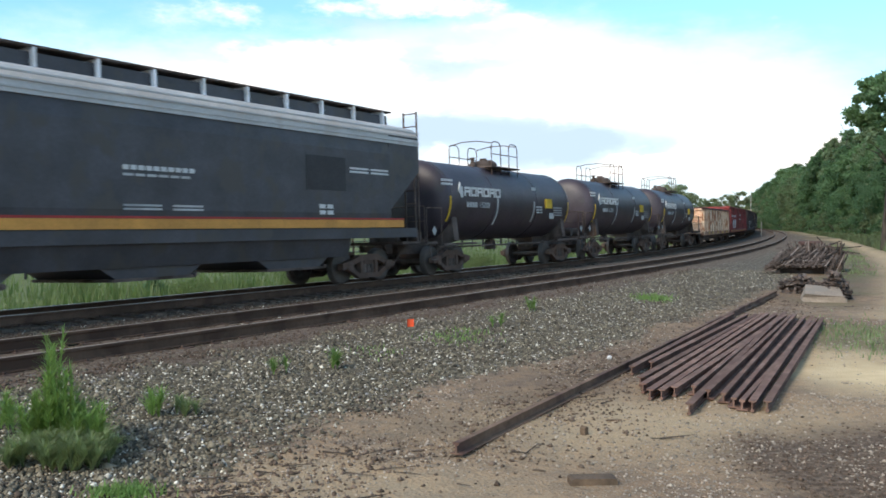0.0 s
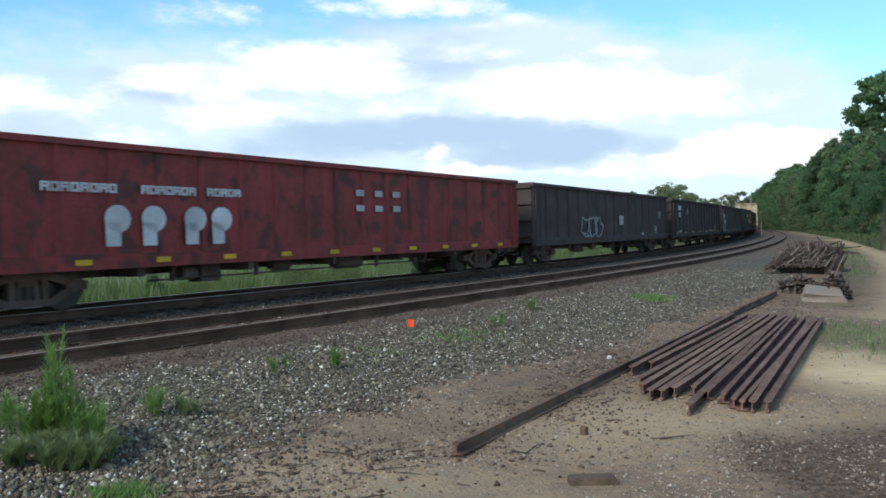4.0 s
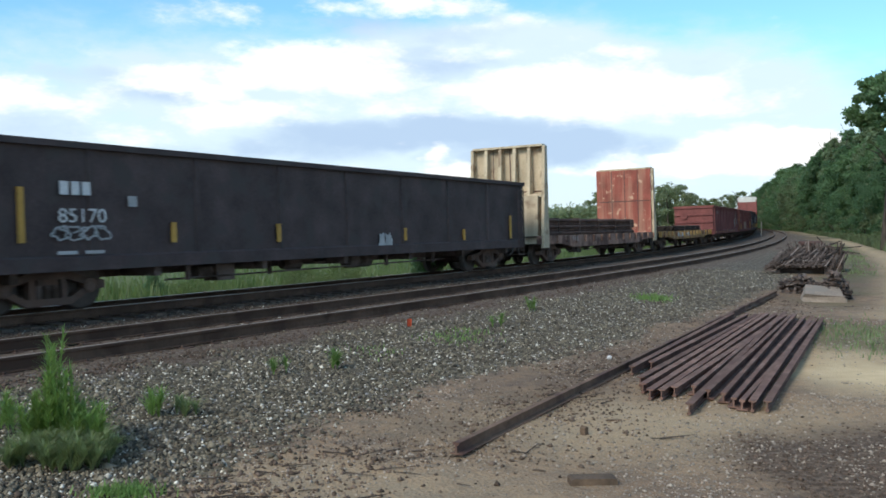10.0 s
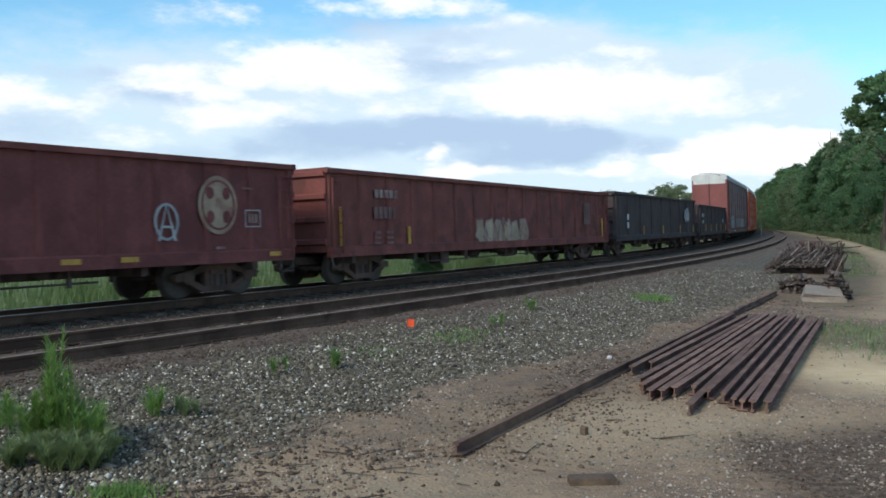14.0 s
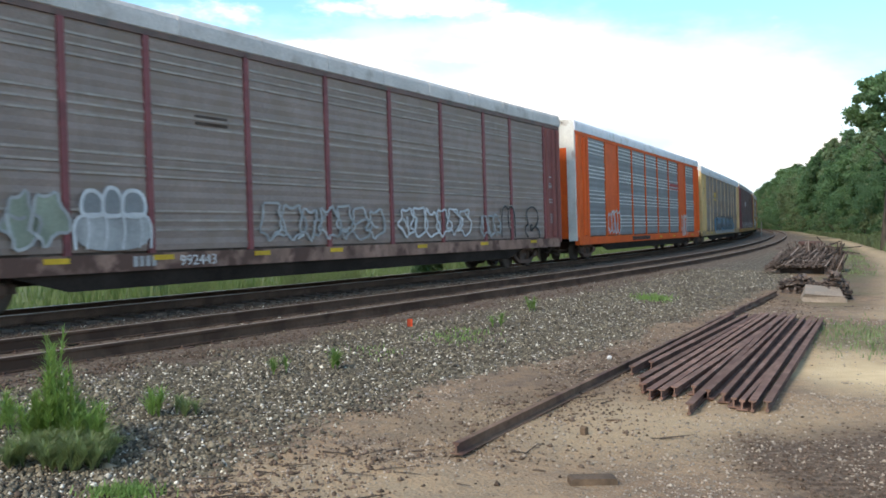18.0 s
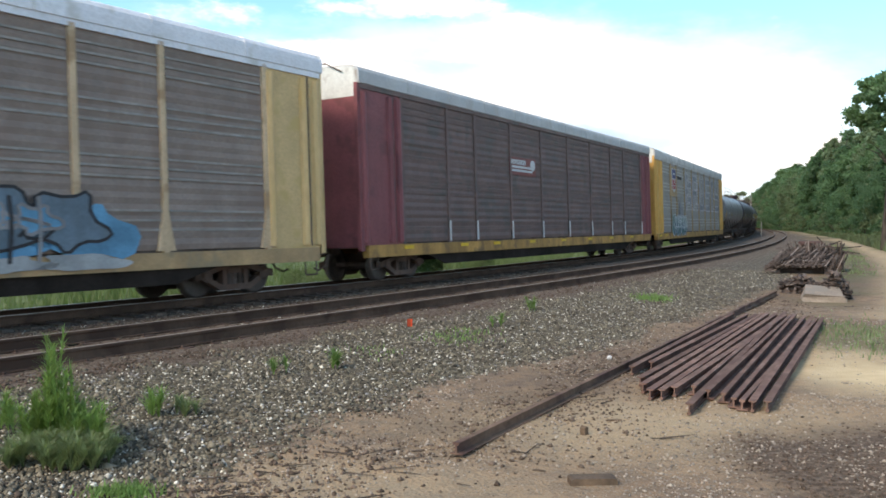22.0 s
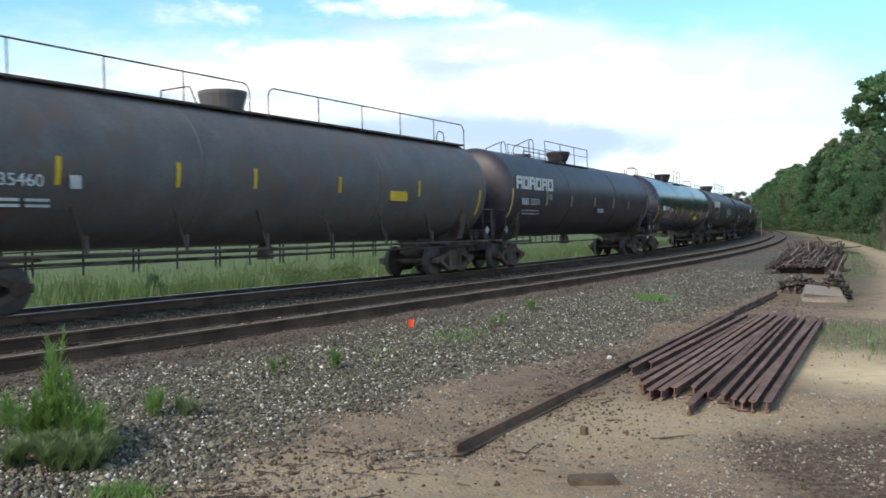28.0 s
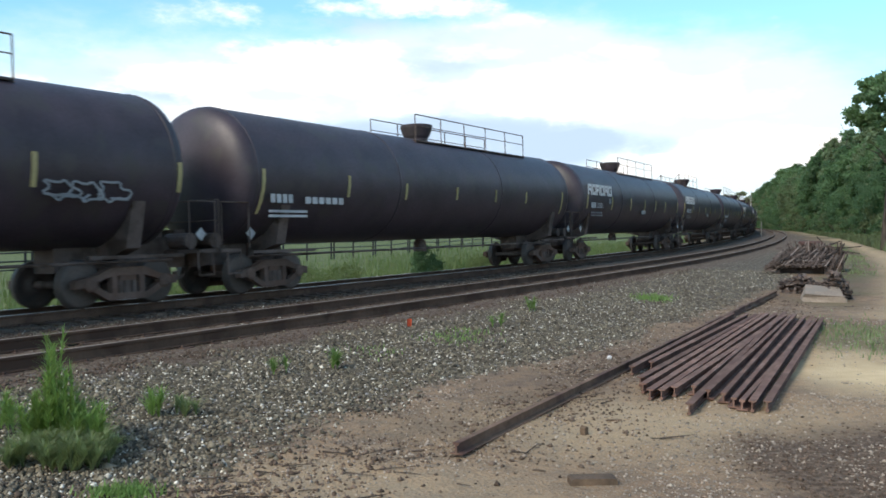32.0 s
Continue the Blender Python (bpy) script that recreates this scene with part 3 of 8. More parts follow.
def zones(x, y):
    """Shares of gravel, pale sand, grass and coarse dark dirt."""
    s, o = track_coords(x, y)
    n1, n2 = vnoise(x, y, 1.3, 5), vnoise(x, y, 0.45, 6)
    edge = np.interp(s, [-9, -6, -3, 1, 12, 27, 60, 150], [10.5, 10.6, 10.4, 10.9, 10.9, 9.9, 8.6, 7.2])
    gravel = np.clip((edge + 0.35 * n1 + 0.25 * n2 - o) / 0.8, 0, 1) * np.clip((o + 3.6 + 0.4 * n1) / 0.6, 0, 1)
    grass = np.clip((-3.7 - o + 0.5 * n1) / 0.6, 0, 1)
    line = np.interp(s, [-10, 4, 12, 25, 55, 150], [30, 20, 16.0, 14.0, 12.6, 9.4])
    grass = np.maximum(grass, np.clip((o - line + 0.8 * n1 + 0.5 * n2) / 0.9, 0, 1))
    blob = 1.0 - np.hypot((x - 7.0) / 1.5, (y - 14.6) / 2.4) + 0.45 * n1 + 0.35 * n2
    grass = np.maximum(grass, np.clip(blob * 0.8, 0, 0.4))
    sand = np.clip(1.3 - np.hypot((x - 5.6) / 1.9, (y - 10.9) / 2.1) + 0.35 * n1, 0, 1)
    sand = np.maximum(sand, np.clip(1.2 - np.abs(o - np.interp(s, [8, 17, 57, 165], [14.4, 13.8, 11.9, 8.3])) / 1.1 + 0.3 * n1, 0, 1) * 0.5 * (s > 6))
    sand = np.maximum(sand, 0.40 * np.clip(1.4 - np.hypot((x - 1.8) / 2.6, (y - 8.2) / 1.5) + 0.3 * n1, 0, 1))
    # dark coarse dirt with dry stubble in the yard's corner
    coarse = np.clip(2.2 * (1.05 - np.hypot((x - 3.5) / 1.9, (y - 6.8) / 1.8)) + 0.45 * n1 + 0.4 * n2, 0, 1)
    verge = np.clip(1.25 - np.abs(o - np.interp(s, [8, 17, 57, 165], [12.3, 11.9, 10.1, 7.3])) / 1.0 + 0.4 * n1, 0, 1) * np.clip((s - 7) / 4, 0, 1)
    coarse = np.maximum(coarse, 0.85 * verge)
    grass = np.maximum(grass, 0.45 * verge * np.clip(0.5 + n1 + 0.6 * n2, 0, 1))
    rim = np.exp(-((o - edge - 0.45) / 0.85) ** 2) * np.clip(0.75 + 0.5 * n1 + 0.3 * n2, 0, 1)
    coarse = np.maximum(coarse, 0.7 * rim * (s > -7))
    sand = np.maximum(sand, 0.30 * np.clip(1.4 - np.hypot((x + 0.9) / 2.0, (y - 6.3) / 0.8) + 0.3 * n1, 0, 1))
    # grimy ballast round the two tracks
    bed = np.clip((o + 2.6 + 0.3 * n2) / 0.5, 0, 1) * np.clip((7.0 - o + 0.35 * n1 + 0.3 * n2) / 0.8, 0, 1) * (0.75 + 0.2 * n2)
    return gravel, sand, grass, coarse, bed


def axis(spans):
    out = [spans[0][0]]
    for a, b, step in spans:
        out += list(np.linspace(a, b, max(2, int(round((b - a) / step)) + 1))[1:])
    return np.array(out)


def ground_material():
    m = bpy.data.materials.new("yard ground")
    m.use_nodes = True
    nt = m.node_tree
    N, L = nt.nodes.new, nt.links.new
    b = nt.nodes["Principled BSDF"]
    b.inputs["Specular IOR Level"].default_value = 0.2
    tc = N("ShaderNodeTexCoord")

    def noise_tex(sc, detail=5.0, kind="ShaderNodeTexNoise"):
        n = N(kind)
        n.inputs["Scale"].default_value = sc
        if kind == "ShaderNodeTexNoise":
            n.inputs["Detail"].default_value = detail
        L(tc.outputs["Object"], n.inputs["Vector"])
        return n

    def ramp(v, lo, hi, a=0.0, bb=1.0):
        r = N("ShaderNodeMapRange")
        for i, q in enumerate((lo, hi, a, bb)):
            r.inputs[i + 1].default_value = q
        L(v, r.inputs[0])
        return r.outputs[0]

    def mixc(fac, a, bb):
        x = N("ShaderNodeMix")
        x.data_type = "RGBA"
        for sock, val in ((x.inputs[0], fac), (x.inputs[6], a), (x.inputs[7], bb)):
            if isinstance(val, (int, float)):
                sock.default_value = val
            elif isinstance(val, tuple):
                sock.default_value = (*val, 1)
            else:
                L(val, sock)
        return x.outputs[2]

    def attr(name):
        a = N("ShaderNodeAttribute")
        a.attribute_name = name
        return a.outputs["Fac"]
    broad, mid, grit = noise_tex(0.5).outputs[0], noise_tex(2.6, 7.0).outputs[0], noise_tex(55, 3.0).outputs[0]
    vor = noise_tex(26, kind="ShaderNodeTexVoronoi")
    dirt = mixc(ramp(broad, 0.35, 0.65), (0.215, 0.134, 0.080), (0.325, 0.215, 0.130))
    dirt = mixc(ramp(mid, 0.45, 0.66), dirt, (0.160, 0.107, 0.074))
    dirt = mixc(ramp(noise_tex(7.0, 6.0).outputs[0], 0.50, 0.62, 0, 0.6), dirt, (0.115, 0.082, 0.062))
    dirt = mixc(ramp(grit, 0.45, 0.75, 0, 0.7), dirt, (0.34, 0.29, 0.23))
    sand = mixc(ramp(mid, 0.3, 0.7), (0.54, 0.40, 0.235), (0.70, 0.54, 0.33))
    stones = N("ShaderNodeSeparateColor")
    L(vor.outputs["Color"], stones.inputs[0])
    grav = mixc(ramp(stones.outputs[0], 0.1, 0.9), (0.053, 0.044, 0.031), (0.168, 0.141, 0.102))
    grav = mixc(ramp(stones.outputs[1], 0.93, 0.97), grav, (0.42, 0.41, 0.40))
    grav = mixc(ramp(broad, 0.4, 0.7, 0, 0.5), grav, (0.085, 0.066, 0.051))
    gr = mixc(ramp(mid, 0.3, 0.7), (0.080, 0.108, 0.044), (0.150, 0.176, 0.075))
    c = mixc(attr("sand"), dirt, sand)
    rough_dirt = mixc(ramp(noise_tex(16.0, 6.0).outputs[0], 0.38, 0.62), (0.080, 0.056, 0.040), (0.170, 0.122, 0.088))
    c = mixc(attr("coarse"), c, rough_dirt)
    edge_mix = N("ShaderNodeMath")
    edge_mix.operation = "MULTIPLY_ADD"
    L(noise_tex(5.5, 6.0).outputs[0], edge_mix.inputs[0])
    edge_mix.inputs[1].default_value = 1.0
    L(attr("gravel"), edge_mix.inputs[2])
    c = mixc(ramp(edge_mix.outputs[0], 0.72, 1.12), c, grav)
    c = mixc(attr("trackbed"), c, mixc(ramp(stones.outputs[0], 0.1, 0.9), (0.090, 0.063, 0.048), (0.165, 0.120, 0.093)))
    c = mixc(attr("grass"), c, gr)
    L(c, b.inputs["Base Color"])
    b.inputs["Roughness"].default_value = 0.92
    h = N("ShaderNodeMath")
    h.operation = "ADD"
    L(grit, h.inputs[0])
    L(vor.outputs["Distance"], h.inputs[1])
    bp = N("ShaderNodeBump")
    bp.inputs["Strength"].default_value, bp.inputs["Distance"].default_value = 0.5, 0.03
    L(h.outputs[0], bp.inputs["Height"])
    L(bp.outputs[0], b.inputs["Normal"])
    return m


def make_ground():
    xs = axis([(-2600, -900, 280), (-900, -300, 75), (-300, -80, 18), (-80, -30, 4), (-30, -9, 1.0), (-9, 14, 0.16), (14, 40, 0.8), (40, 90, 3), (90, 300, 18), (300, 900, 75), (900, 2600, 280)])
    ys = axis([(-120, -20, 12), (-20, 3, 1.0), (3, 24, 0.17), (24, 45, 0.5), (45, 90, 1.5), (90, 200, 6), (200, 500, 20), (500, 1200, 80), (1200, 3600, 300)])
    gx, gy = (a.ravel() for a in np.meshgrid(xs, ys, indexing="ij"))
    nx, ny = len(xs), len(ys)
    i = np.arange(nx * ny).reshape(nx, ny)
    faces = np.stack([i[:-1, :-1], i[1:, :-1], i[1:, 1:], i[:-1, 1:]], -1).reshape(-1, 4)
    me = mesh_from_arrays("ground", np.stack([gx, gy, ground_z(gx, gy)], 1), faces, ground_material())
    for name, val in zip(("gravel", "sand", "grass", "coarse", "trackbed"), zones(gx, gy)):
        me.attributes.new(name, "FLOAT", "POINT").data.foreach_set("value", val.astype(np.float32))
    me.polygons.foreach_set("use_smooth", np.ones(len(faces), bool))
    return tagged(new("ground", me), "gravel, sandy dirt and grassy field beside the tracks", "ground", kind="structure")


make_ground()


# ---- the two tracks ----
RAIL_OUTLINE = [(-0.075, -0.178), (0.075, -0.178), (0.075, -0.166), (0.012, -0.150), (0.010, -0.045), (0.036, -0.034), (0.036, -0.004), (0.030, 0.0),
                (-0.030, 0.0), (-0.036, -0.004), (-0.036, -0.034), (-0.010, -0.045), (-0.012, -0.150), (-0.075, -0.166)]


def sweep_rail(name, o, s0, s1, label, drop=0.0, band=None):
    stations = list(np.arange(s0, min(s1, 20), 2.0)) + list(np.arange(20, s1 + 0.1, 4.0))
    shape, head = Solid(), Solid()
    for tgt, outline in ((shape, RAIL_OUTLINE), (head, [(-0.032, 0.001), (0.032, 0.001), (0.032, 0.004), (-0.032, 0.004)])):
        vs, fs, n = [], [], len(outline)
        for st in stations:
            x, y, h = on_track(st, o)
            vs += [(x + a * math.cos(h), y - a * math.sin(h), RAIL_Z + drop + b) for a, b in outline]
        for k in range(len(stations) - 1):
            fs += [(k * n + i, k * n + (i + 1) % n, (k + 1) * n + (i + 1) % n, (k + 1) * n + i) for i in range(n)]
        tgt.add(vs, fs)
    rail = part(name, shape, M_RAIL, None)
    part("running_band", head, band, rail, "worn bright band on the rail head")
    return tagged(rail, label, "rail", "rails of the two tracks", "structure")


HALF_GAUGE = 0.745
for _o in (0.0, NEAR_TRACK):
    for _g in (-HALF_GAUGE, HALF_GAUGE):
        sweep_rail("rail", _o + _g, -60, 330, "rusty steel rail spiked to ties in ballast", 0.0 if _o else -MAIN_DROP - (2 * HALF_GAUGE * math.sin(radians(CANT)) if _g < 0 else 0.0), M_RAILHEAD if _o else M_RAILSHINE)

_tie = Solid()
_tie.prism([(-0.11, -0.16), (0.11, -0.16), (0.11, -0.012), (0.098, 0.0), (-0.098, 0.0), (-0.11, -0.012)], -1.28, 1.28, axis="y")
_tie_mesh = _tie.mesh("tie", M_TIE)
_plate = Solid().box(-0.1, 0.1, -0.18, 0.18, 0, 0.014).box(-0.06, -0.03, -0.11, -0.08, 0.014, 0.045).box(0.03, 0.06, 0.08, 0.11, 0.014, 0.045)
_plate_mesh = _plate.mesh("tie_plate", M_RUSTY)
for _o in (0.0, NEAR_TRACK):
    bed = thing("track_bed", "row of weathered wooden ties under the rails", "ties", "track beds", "structure")
    for _k in range(165):
        _s = -13 + _k * 0.54 + random.uniform(-0.03, 0.03)
        _x, _y, _h = on_track(_s, _o)
        t = part("tie", _tie_mesh, M_TIE, bed, at=pose(_x, _y, RAIL_Z - (0.194 if _o else 0.222 + MAIN_DROP) + random.uniform(-0.006, 0.004), 0, 0, 90 - math.degrees(_h) + random.uniform(-1.2, 1.2)) @ pose(0, 0, 0, 0 if _o else -CANT))
        if _k < 60:
            for _g in (-HALF_GAUGE, HALF_GAUGE):
                part("tie_plate", _plate_mesh, M_RUSTY, t, at=pose(0, _g, 0.001))
# ---- freight cars: x runs along the car, the yard's side is -y, z = 0 is the rail's top ----
LONG = 1.145


def _truck_meshes():
    d = {}
    fr = Solid()
    fr.prism([(-1.18, 0.38), (-1.18, 0.54), (-0.72, 0.62), (-0.38, 0.76), (0.38, 0.76), (0.72, 0.62), (1.18, 0.54), (1.18, 0.38), (0.98, 0.40), (0.70, 0.50), (0.36, 0.60), (-0.36, 0.60), (-0.70, 0.50), (-0.98, 0.40)], -0.09, 0.09, axis="y")
    fr.prism([(-0.98, 0.44), (-0.80, 0.32), (-0.45, 0.13), (0.45, 0.13), (0.80, 0.32), (0.98, 0.44), (0.84, 0.47), (0.42, 0.26), (-0.42, 0.26), (-0.84, 0.47)], -0.085, 0.085, axis="y")
    fr.box(-0.38, -0.26, -0.08, 0.08, 0.22, 0.64).box(0.26, 0.38, -0.08, 0.08, 0.22, 0.64)
    d["side_frame"] = fr.mesh("side_frame", M_TRUCK)
    d["spring"] = Solid().lathe([(0.22, 0.075), (0.5, 0.075)], 8, "z", (0, 0, 0)).mesh("spring", M_FRAME)
    w = Solid().lathe([(-0.07, 0.12), (-0.07, 0.40), (-0.055, 0.455), (0.055, 0.445), (0.075, 0.475), (0.10, 0.475), (0.10, 0.36), (0.04, 0.30), (0.04, 0.16), (0.09, 0.12)], 24, "y")
    d["wheel"] = w.mesh("wheel", M_WHEEL, True)
    d["axle"] = Solid().lathe([(-1.02, 0.075), (1.02, 0.075)], 10, "y").mesh("axle", M_FRAME)
    bc = Solid().lathe([(-0.1, 0.14), (0.04, 0.14), (0.07, 0.09)], 10, "y")
    d["bearing_cap"] = bc.mesh("bearing_cap", M_TRUCK)
    d["bolster"] = Solid().box(-0.2, 0.2, -1.05, 1.05, 0.50, 0.74).box(-0.32, 0.32, -0.32, 0.32, 0.74, 0.82).mesh("truck", M_TRUCK)
    d["brake_beam"] = Solid().box(-0.04, 0.04, -0.8, 0.8, 0.30, 0.42).mesh("brake_beam", M_FRAME)
    return d


TRUCK = _truck_meshes()


def add_truck(car, x, base=1.72):
    t = part("truck", TRUCK["bolster"], None, car, "rusty cast-steel truck with two axles", at=pose(x, 0, -MAIN_DROP))
    for sy in (-1, 1):
        part("side_frame", TRUCK["side_frame"], None, t, at=pose(0, sy * 0.99, 0, 0, 0, 0 if sy < 0 else 180))
        for sx in (-0.17, 0.0, 0.17):
            part("spring", TRUCK["spring"], None, t, at=pose(sx, sy * 0.99, 0))
        for sx in (-1, 1):
            part("bearing_cap", TRUCK["bearing_cap"], None, t, at=pose(sx * base / 2, sy * 1.06, 0.452, 0, 0, 0 if sy > 0 else 180))
            part("wheel", TRUCK["wheel"], None, t, at=pose(sx * base / 2, sy * 0.735, 0.452, 0, 0, 180 if sy > 0 else 0))
    for sx in (-1, 1):
        part("axle", TRUCK["axle"], None, t, at=pose(sx * base / 2, 0, 0.452))
        part("brake_beam", TRUCK["brake_beam"], None, t, at=pose(sx * 0.3, 0, 0))


_coupler = Solid().box(-0.9, 0.18, -0.09, 0.09, 0.72, 0.92).box(0.12, 0.42, -0.17, 0.12, 0.66, 0.98).box(0.3, 0.5, -0.02, 0.16, 0.70, 0.94).pipe([(0, 0.35, 0.75), (0.2, 0.36, 0.45), (0.45, 0.33, 0.34), (0.62, 0.3, 0.4)], 0.028)
_coupler_mesh = _coupler.mesh("coupler", M_FRAME)


def add_ends(car, half):
    for sx in (-1, 1):
        part("coupler", _coupler_mesh, None, car, "steel knuckle coupler with air hose", at=pose(sx * half, 0, 0, 0, 0, 0 if sx > 0 else 180))


def ladder(car, x, y, z0, z1, mat, w=0.42, axis="x", label="steel ladder"):
    s = Solid()
    n = max(2, int((z1 - z0) / 0.34))
    for k in range(n + 1):
        z = z0 + (z1 - z0) * k / n
        s.box(*((x - w / 2, x + w / 2, y - 0.015, y + 0.015) if axis == "x" else (x - 0.015, x + 0.015, y - w / 2, y + w / 2)), z - 0.015, z + 0.015)
    for e in (-w / 2, w / 2):
        s.box(*((x + e - 0.02, x + e + 0.02, y - 0.02, y + 0.02) if axis == "x" else (x - 0.02, x + 0.02, y + e - 0.02, y + e + 0.02)), z0 - 0.05, z1 + 0.05)
    return part("ladder", s, mat, car, label)


def reflectors(car, xs, z, y, mat=M_YELLOW, w=0.45, h=0.10):
    for x in xs:
        part("reflector", Solid().box(x - w / 2, x + w / 2, y - 0.008, y + 0.004, z - h / 2, z + h / 2), mat, car, "yellow reflective strip")


def underframe(car, half, z0=0.55, z1=0.85, mat=None):
    s = Solid().box(-half + 0.1, half - 0.1, -0.33, 0.33, z0, z1)
    for k in range(7):
        x = (-half + 1.2) + (2 * half - 2.4) * k / 6
        s.box(x - 0.08, x + 0.08, -1.35, 1.35, z1 - 0.2, z1)
    part("underframe", s, mat or M_FRAME, car, "grimy steel underframe")
    a = Solid().lathe([(-0.55, 0.16), (-0.5, 0.2), (0.5, 0.2), (0.55, 0.16)], 12, "x", (half * 0.12, -0.75, 0.55))
    part("air_reservoir", a, M_FRAME, car, "brake air reservoir tank")
    b = Solid().lathe([(-0.3, 0.12), (0.0, 0.17), (0.3, 0.17)], 12, "x", (-half * 0.14, -0.7, 0.56)).box(-half * 0.14 + 0.3, -half * 0.14 + 1.4, -0.72, -0.68, 0.52, 0.58)
    part("brake_cylinder", b, M_FRAME, car, "brake cylinder and rod")
    part("brake_valve", Solid().box(-half * 0.42, -half * 0.42 + 0.55, -1.15, -0.75, 0.30, 0.66).lathe([(-0.2, 0.15), (0.2, 0.15)], 10, "x", (-half * 0.42 - 0.25, -0.95, 0.5)), M_FRAME, car, "brake control valve hanging under the sill")
    for k in (-0.5, -0.26, 0.2, 0.44):
        part("hanger", Solid().box(half * k - 0.04, half * k + 0.04, -1.2, -1.12, 0.36, z1), M_FRAME, car)
    part("brake_rod", Solid().tube((-half * 0.56, -1.16, 0.40), (half * 0.5, -1.16, 0.44), 0.022, 5), M_FRAME, car)


def gondola(label, half, top, mat, ribs=13, bottom=0.82, rib_mat=None, holes=False, panels=None, chord=None, group="gondola cars", end_mat=None, rib_depth=0.05, sill=None):
    """Open steel gondola: side sheets with ribs, ends, floor, top chord."""
    STRETCH[0] = 1.0
    car = thing("gondola_car", label, "freight car", group)
    for sy in (-1, 1):
        if panels and sy < 0:
            for x0, x1, pm in panels:
                part("side_sheet", Solid().box(x0, x1, -1.42, -1.38, bottom, top - 0.02), pm, car)
        elif holes:
            s = Solid().box(-half, half, sy * 1.42 - 0.02, sy * 1.42 + 0.02, bottom, top - 0.22)
            groups = 23
            holes_at = [-half + 2 * half * (g + 0.5) / groups + q for g in range(groups) for q in (-0.28, 0.0, 0.28)]
            for x0, x1 in zip([-half] + [h + 0.07 for h in holes_at], [h - 0.07 for h in holes_at] + [half]):
                s.box(x0, x1, sy * 1.42 - 0.02, sy * 1.42 + 0.02, top - 0.22, top - 0.12)
            part("side_sheet", s, mat, car, "side sheet with a row of openings below the rim")
        else:
            part("side_sheet", Solid().box(-half, half, sy * 1.40 - 0.02, sy * 1.40 + 0.02, bottom, top - 0.02), mat, car)
        ch = Solid().prism([(sy * 1.36, top - 0.12), (sy * 1.52, top - 0.12), (sy * 1.52, top - 0.01), (sy * 1.50, top), (sy * 1.36, top)], -half, half)
        part("top_chord", ch, chord or rib_mat or mat, car)
        part("side_sill", Solid().prism([(sy * 1.34, bottom - 0.14), (sy * 1.50, bottom - 0.14), (sy * 1.50, bottom + 0.10), (sy * 1.44, bottom + 0.14), (sy * 1.34, bottom + 0.14)], -half + 0.05, half - 0.05), sill or rib_mat or mat, car)
        rm = Solid()
        rd = -rib_depth
        rm.add([(-0.08, 0, 0), (0.08, 0, 0), (0.05, rd, 0), (-0.05, rd, 0), (-0.08, 0, 1), (0.08, 0, 1), (0.05, rd, 1), (-0.05, rd, 1)],
               [(0, 1, 5, 4), (1, 2, 6, 5), (2, 3, 7, 6), (3, 0, 4, 7), (4, 5, 6, 7), (0, 3, 2, 1)])
        zt = top - (0.34 if holes else 0.12)
        me = rm.mesh("side_rib", rib_mat or mat)
        for k in range(ribs):
            x = -half + 0.12 + (2 * half - 0.24) * k / (ribs - 1)
            part("side_rib", me, None, car, at=pose(x, sy * 1.42, bottom + 0.1, 0, 0, 0 if sy < 0 else 180) @ Matrix.Diagonal((1, 1, zt - bottom - 0.1, 1)))
    for sx in (-1, 1):
        e = Solid().box(sx * half - 0.03, sx * half + 0.03, -1.42, 1.42, bottom, top - 0.01)
        part("end_sheet", e, end_mat or mat, car)
        for k in range(4):
            z = bottom + 0.25 + k * (top - bottom - 0.4) / 3
            part("end_rib", Solid().prism([(sx * (half + 0.03), z - 0.09), (sx * (half + 0.11), z - 0.05), (sx * (half + 0.11), z + 0.05), (sx * (half + 0.03), z + 0.09)], -1.42, 1.42, axis="y"), end_mat or mat, car)
        part("end_rim", Solid().box(sx * half - 0.07, sx * half + 0.07, -1.52, 1.52, top - 0.13, top + 0.002), chord or end_mat or mat, car)
        ladder(car, sx * (half - 0.32), -1.53, bottom, top - 0.3, rib_mat or mat, 0.4)
        part("pole_step", Solid().pipe([(sx * (half - 0.1), -1.45, bottom), (sx * (half - 0.1), -1.5, bottom - 0.4), (sx * (half - 0.5), -1.5, bottom - 0.4), (sx * (half - 0.5), -1.45, bottom)], 0.018), M_FRAME, car)
    part("floor", Solid().box(-half, half, -1.38, 1.38, bottom - 0.02, bottom + 0.05), M_RUSTDARK, car, "rusted steel floor")
    w = Solid().lathe([(-0.02, 0.26), (0.02, 0.26)], 16, "x", (-half - 0.16, 0.7, top - 0.75))
    part("brake_wheel", w, end_mat or mat, car, "round hand brake wheel")
    underframe(car, half, 0.5, bottom - 0.12)
    add_ends(car, half)
    for sx in (-1, 1):
        add_truck(car, sx * (half - 2.05))
    STRETCH[0] = LONG
    return car


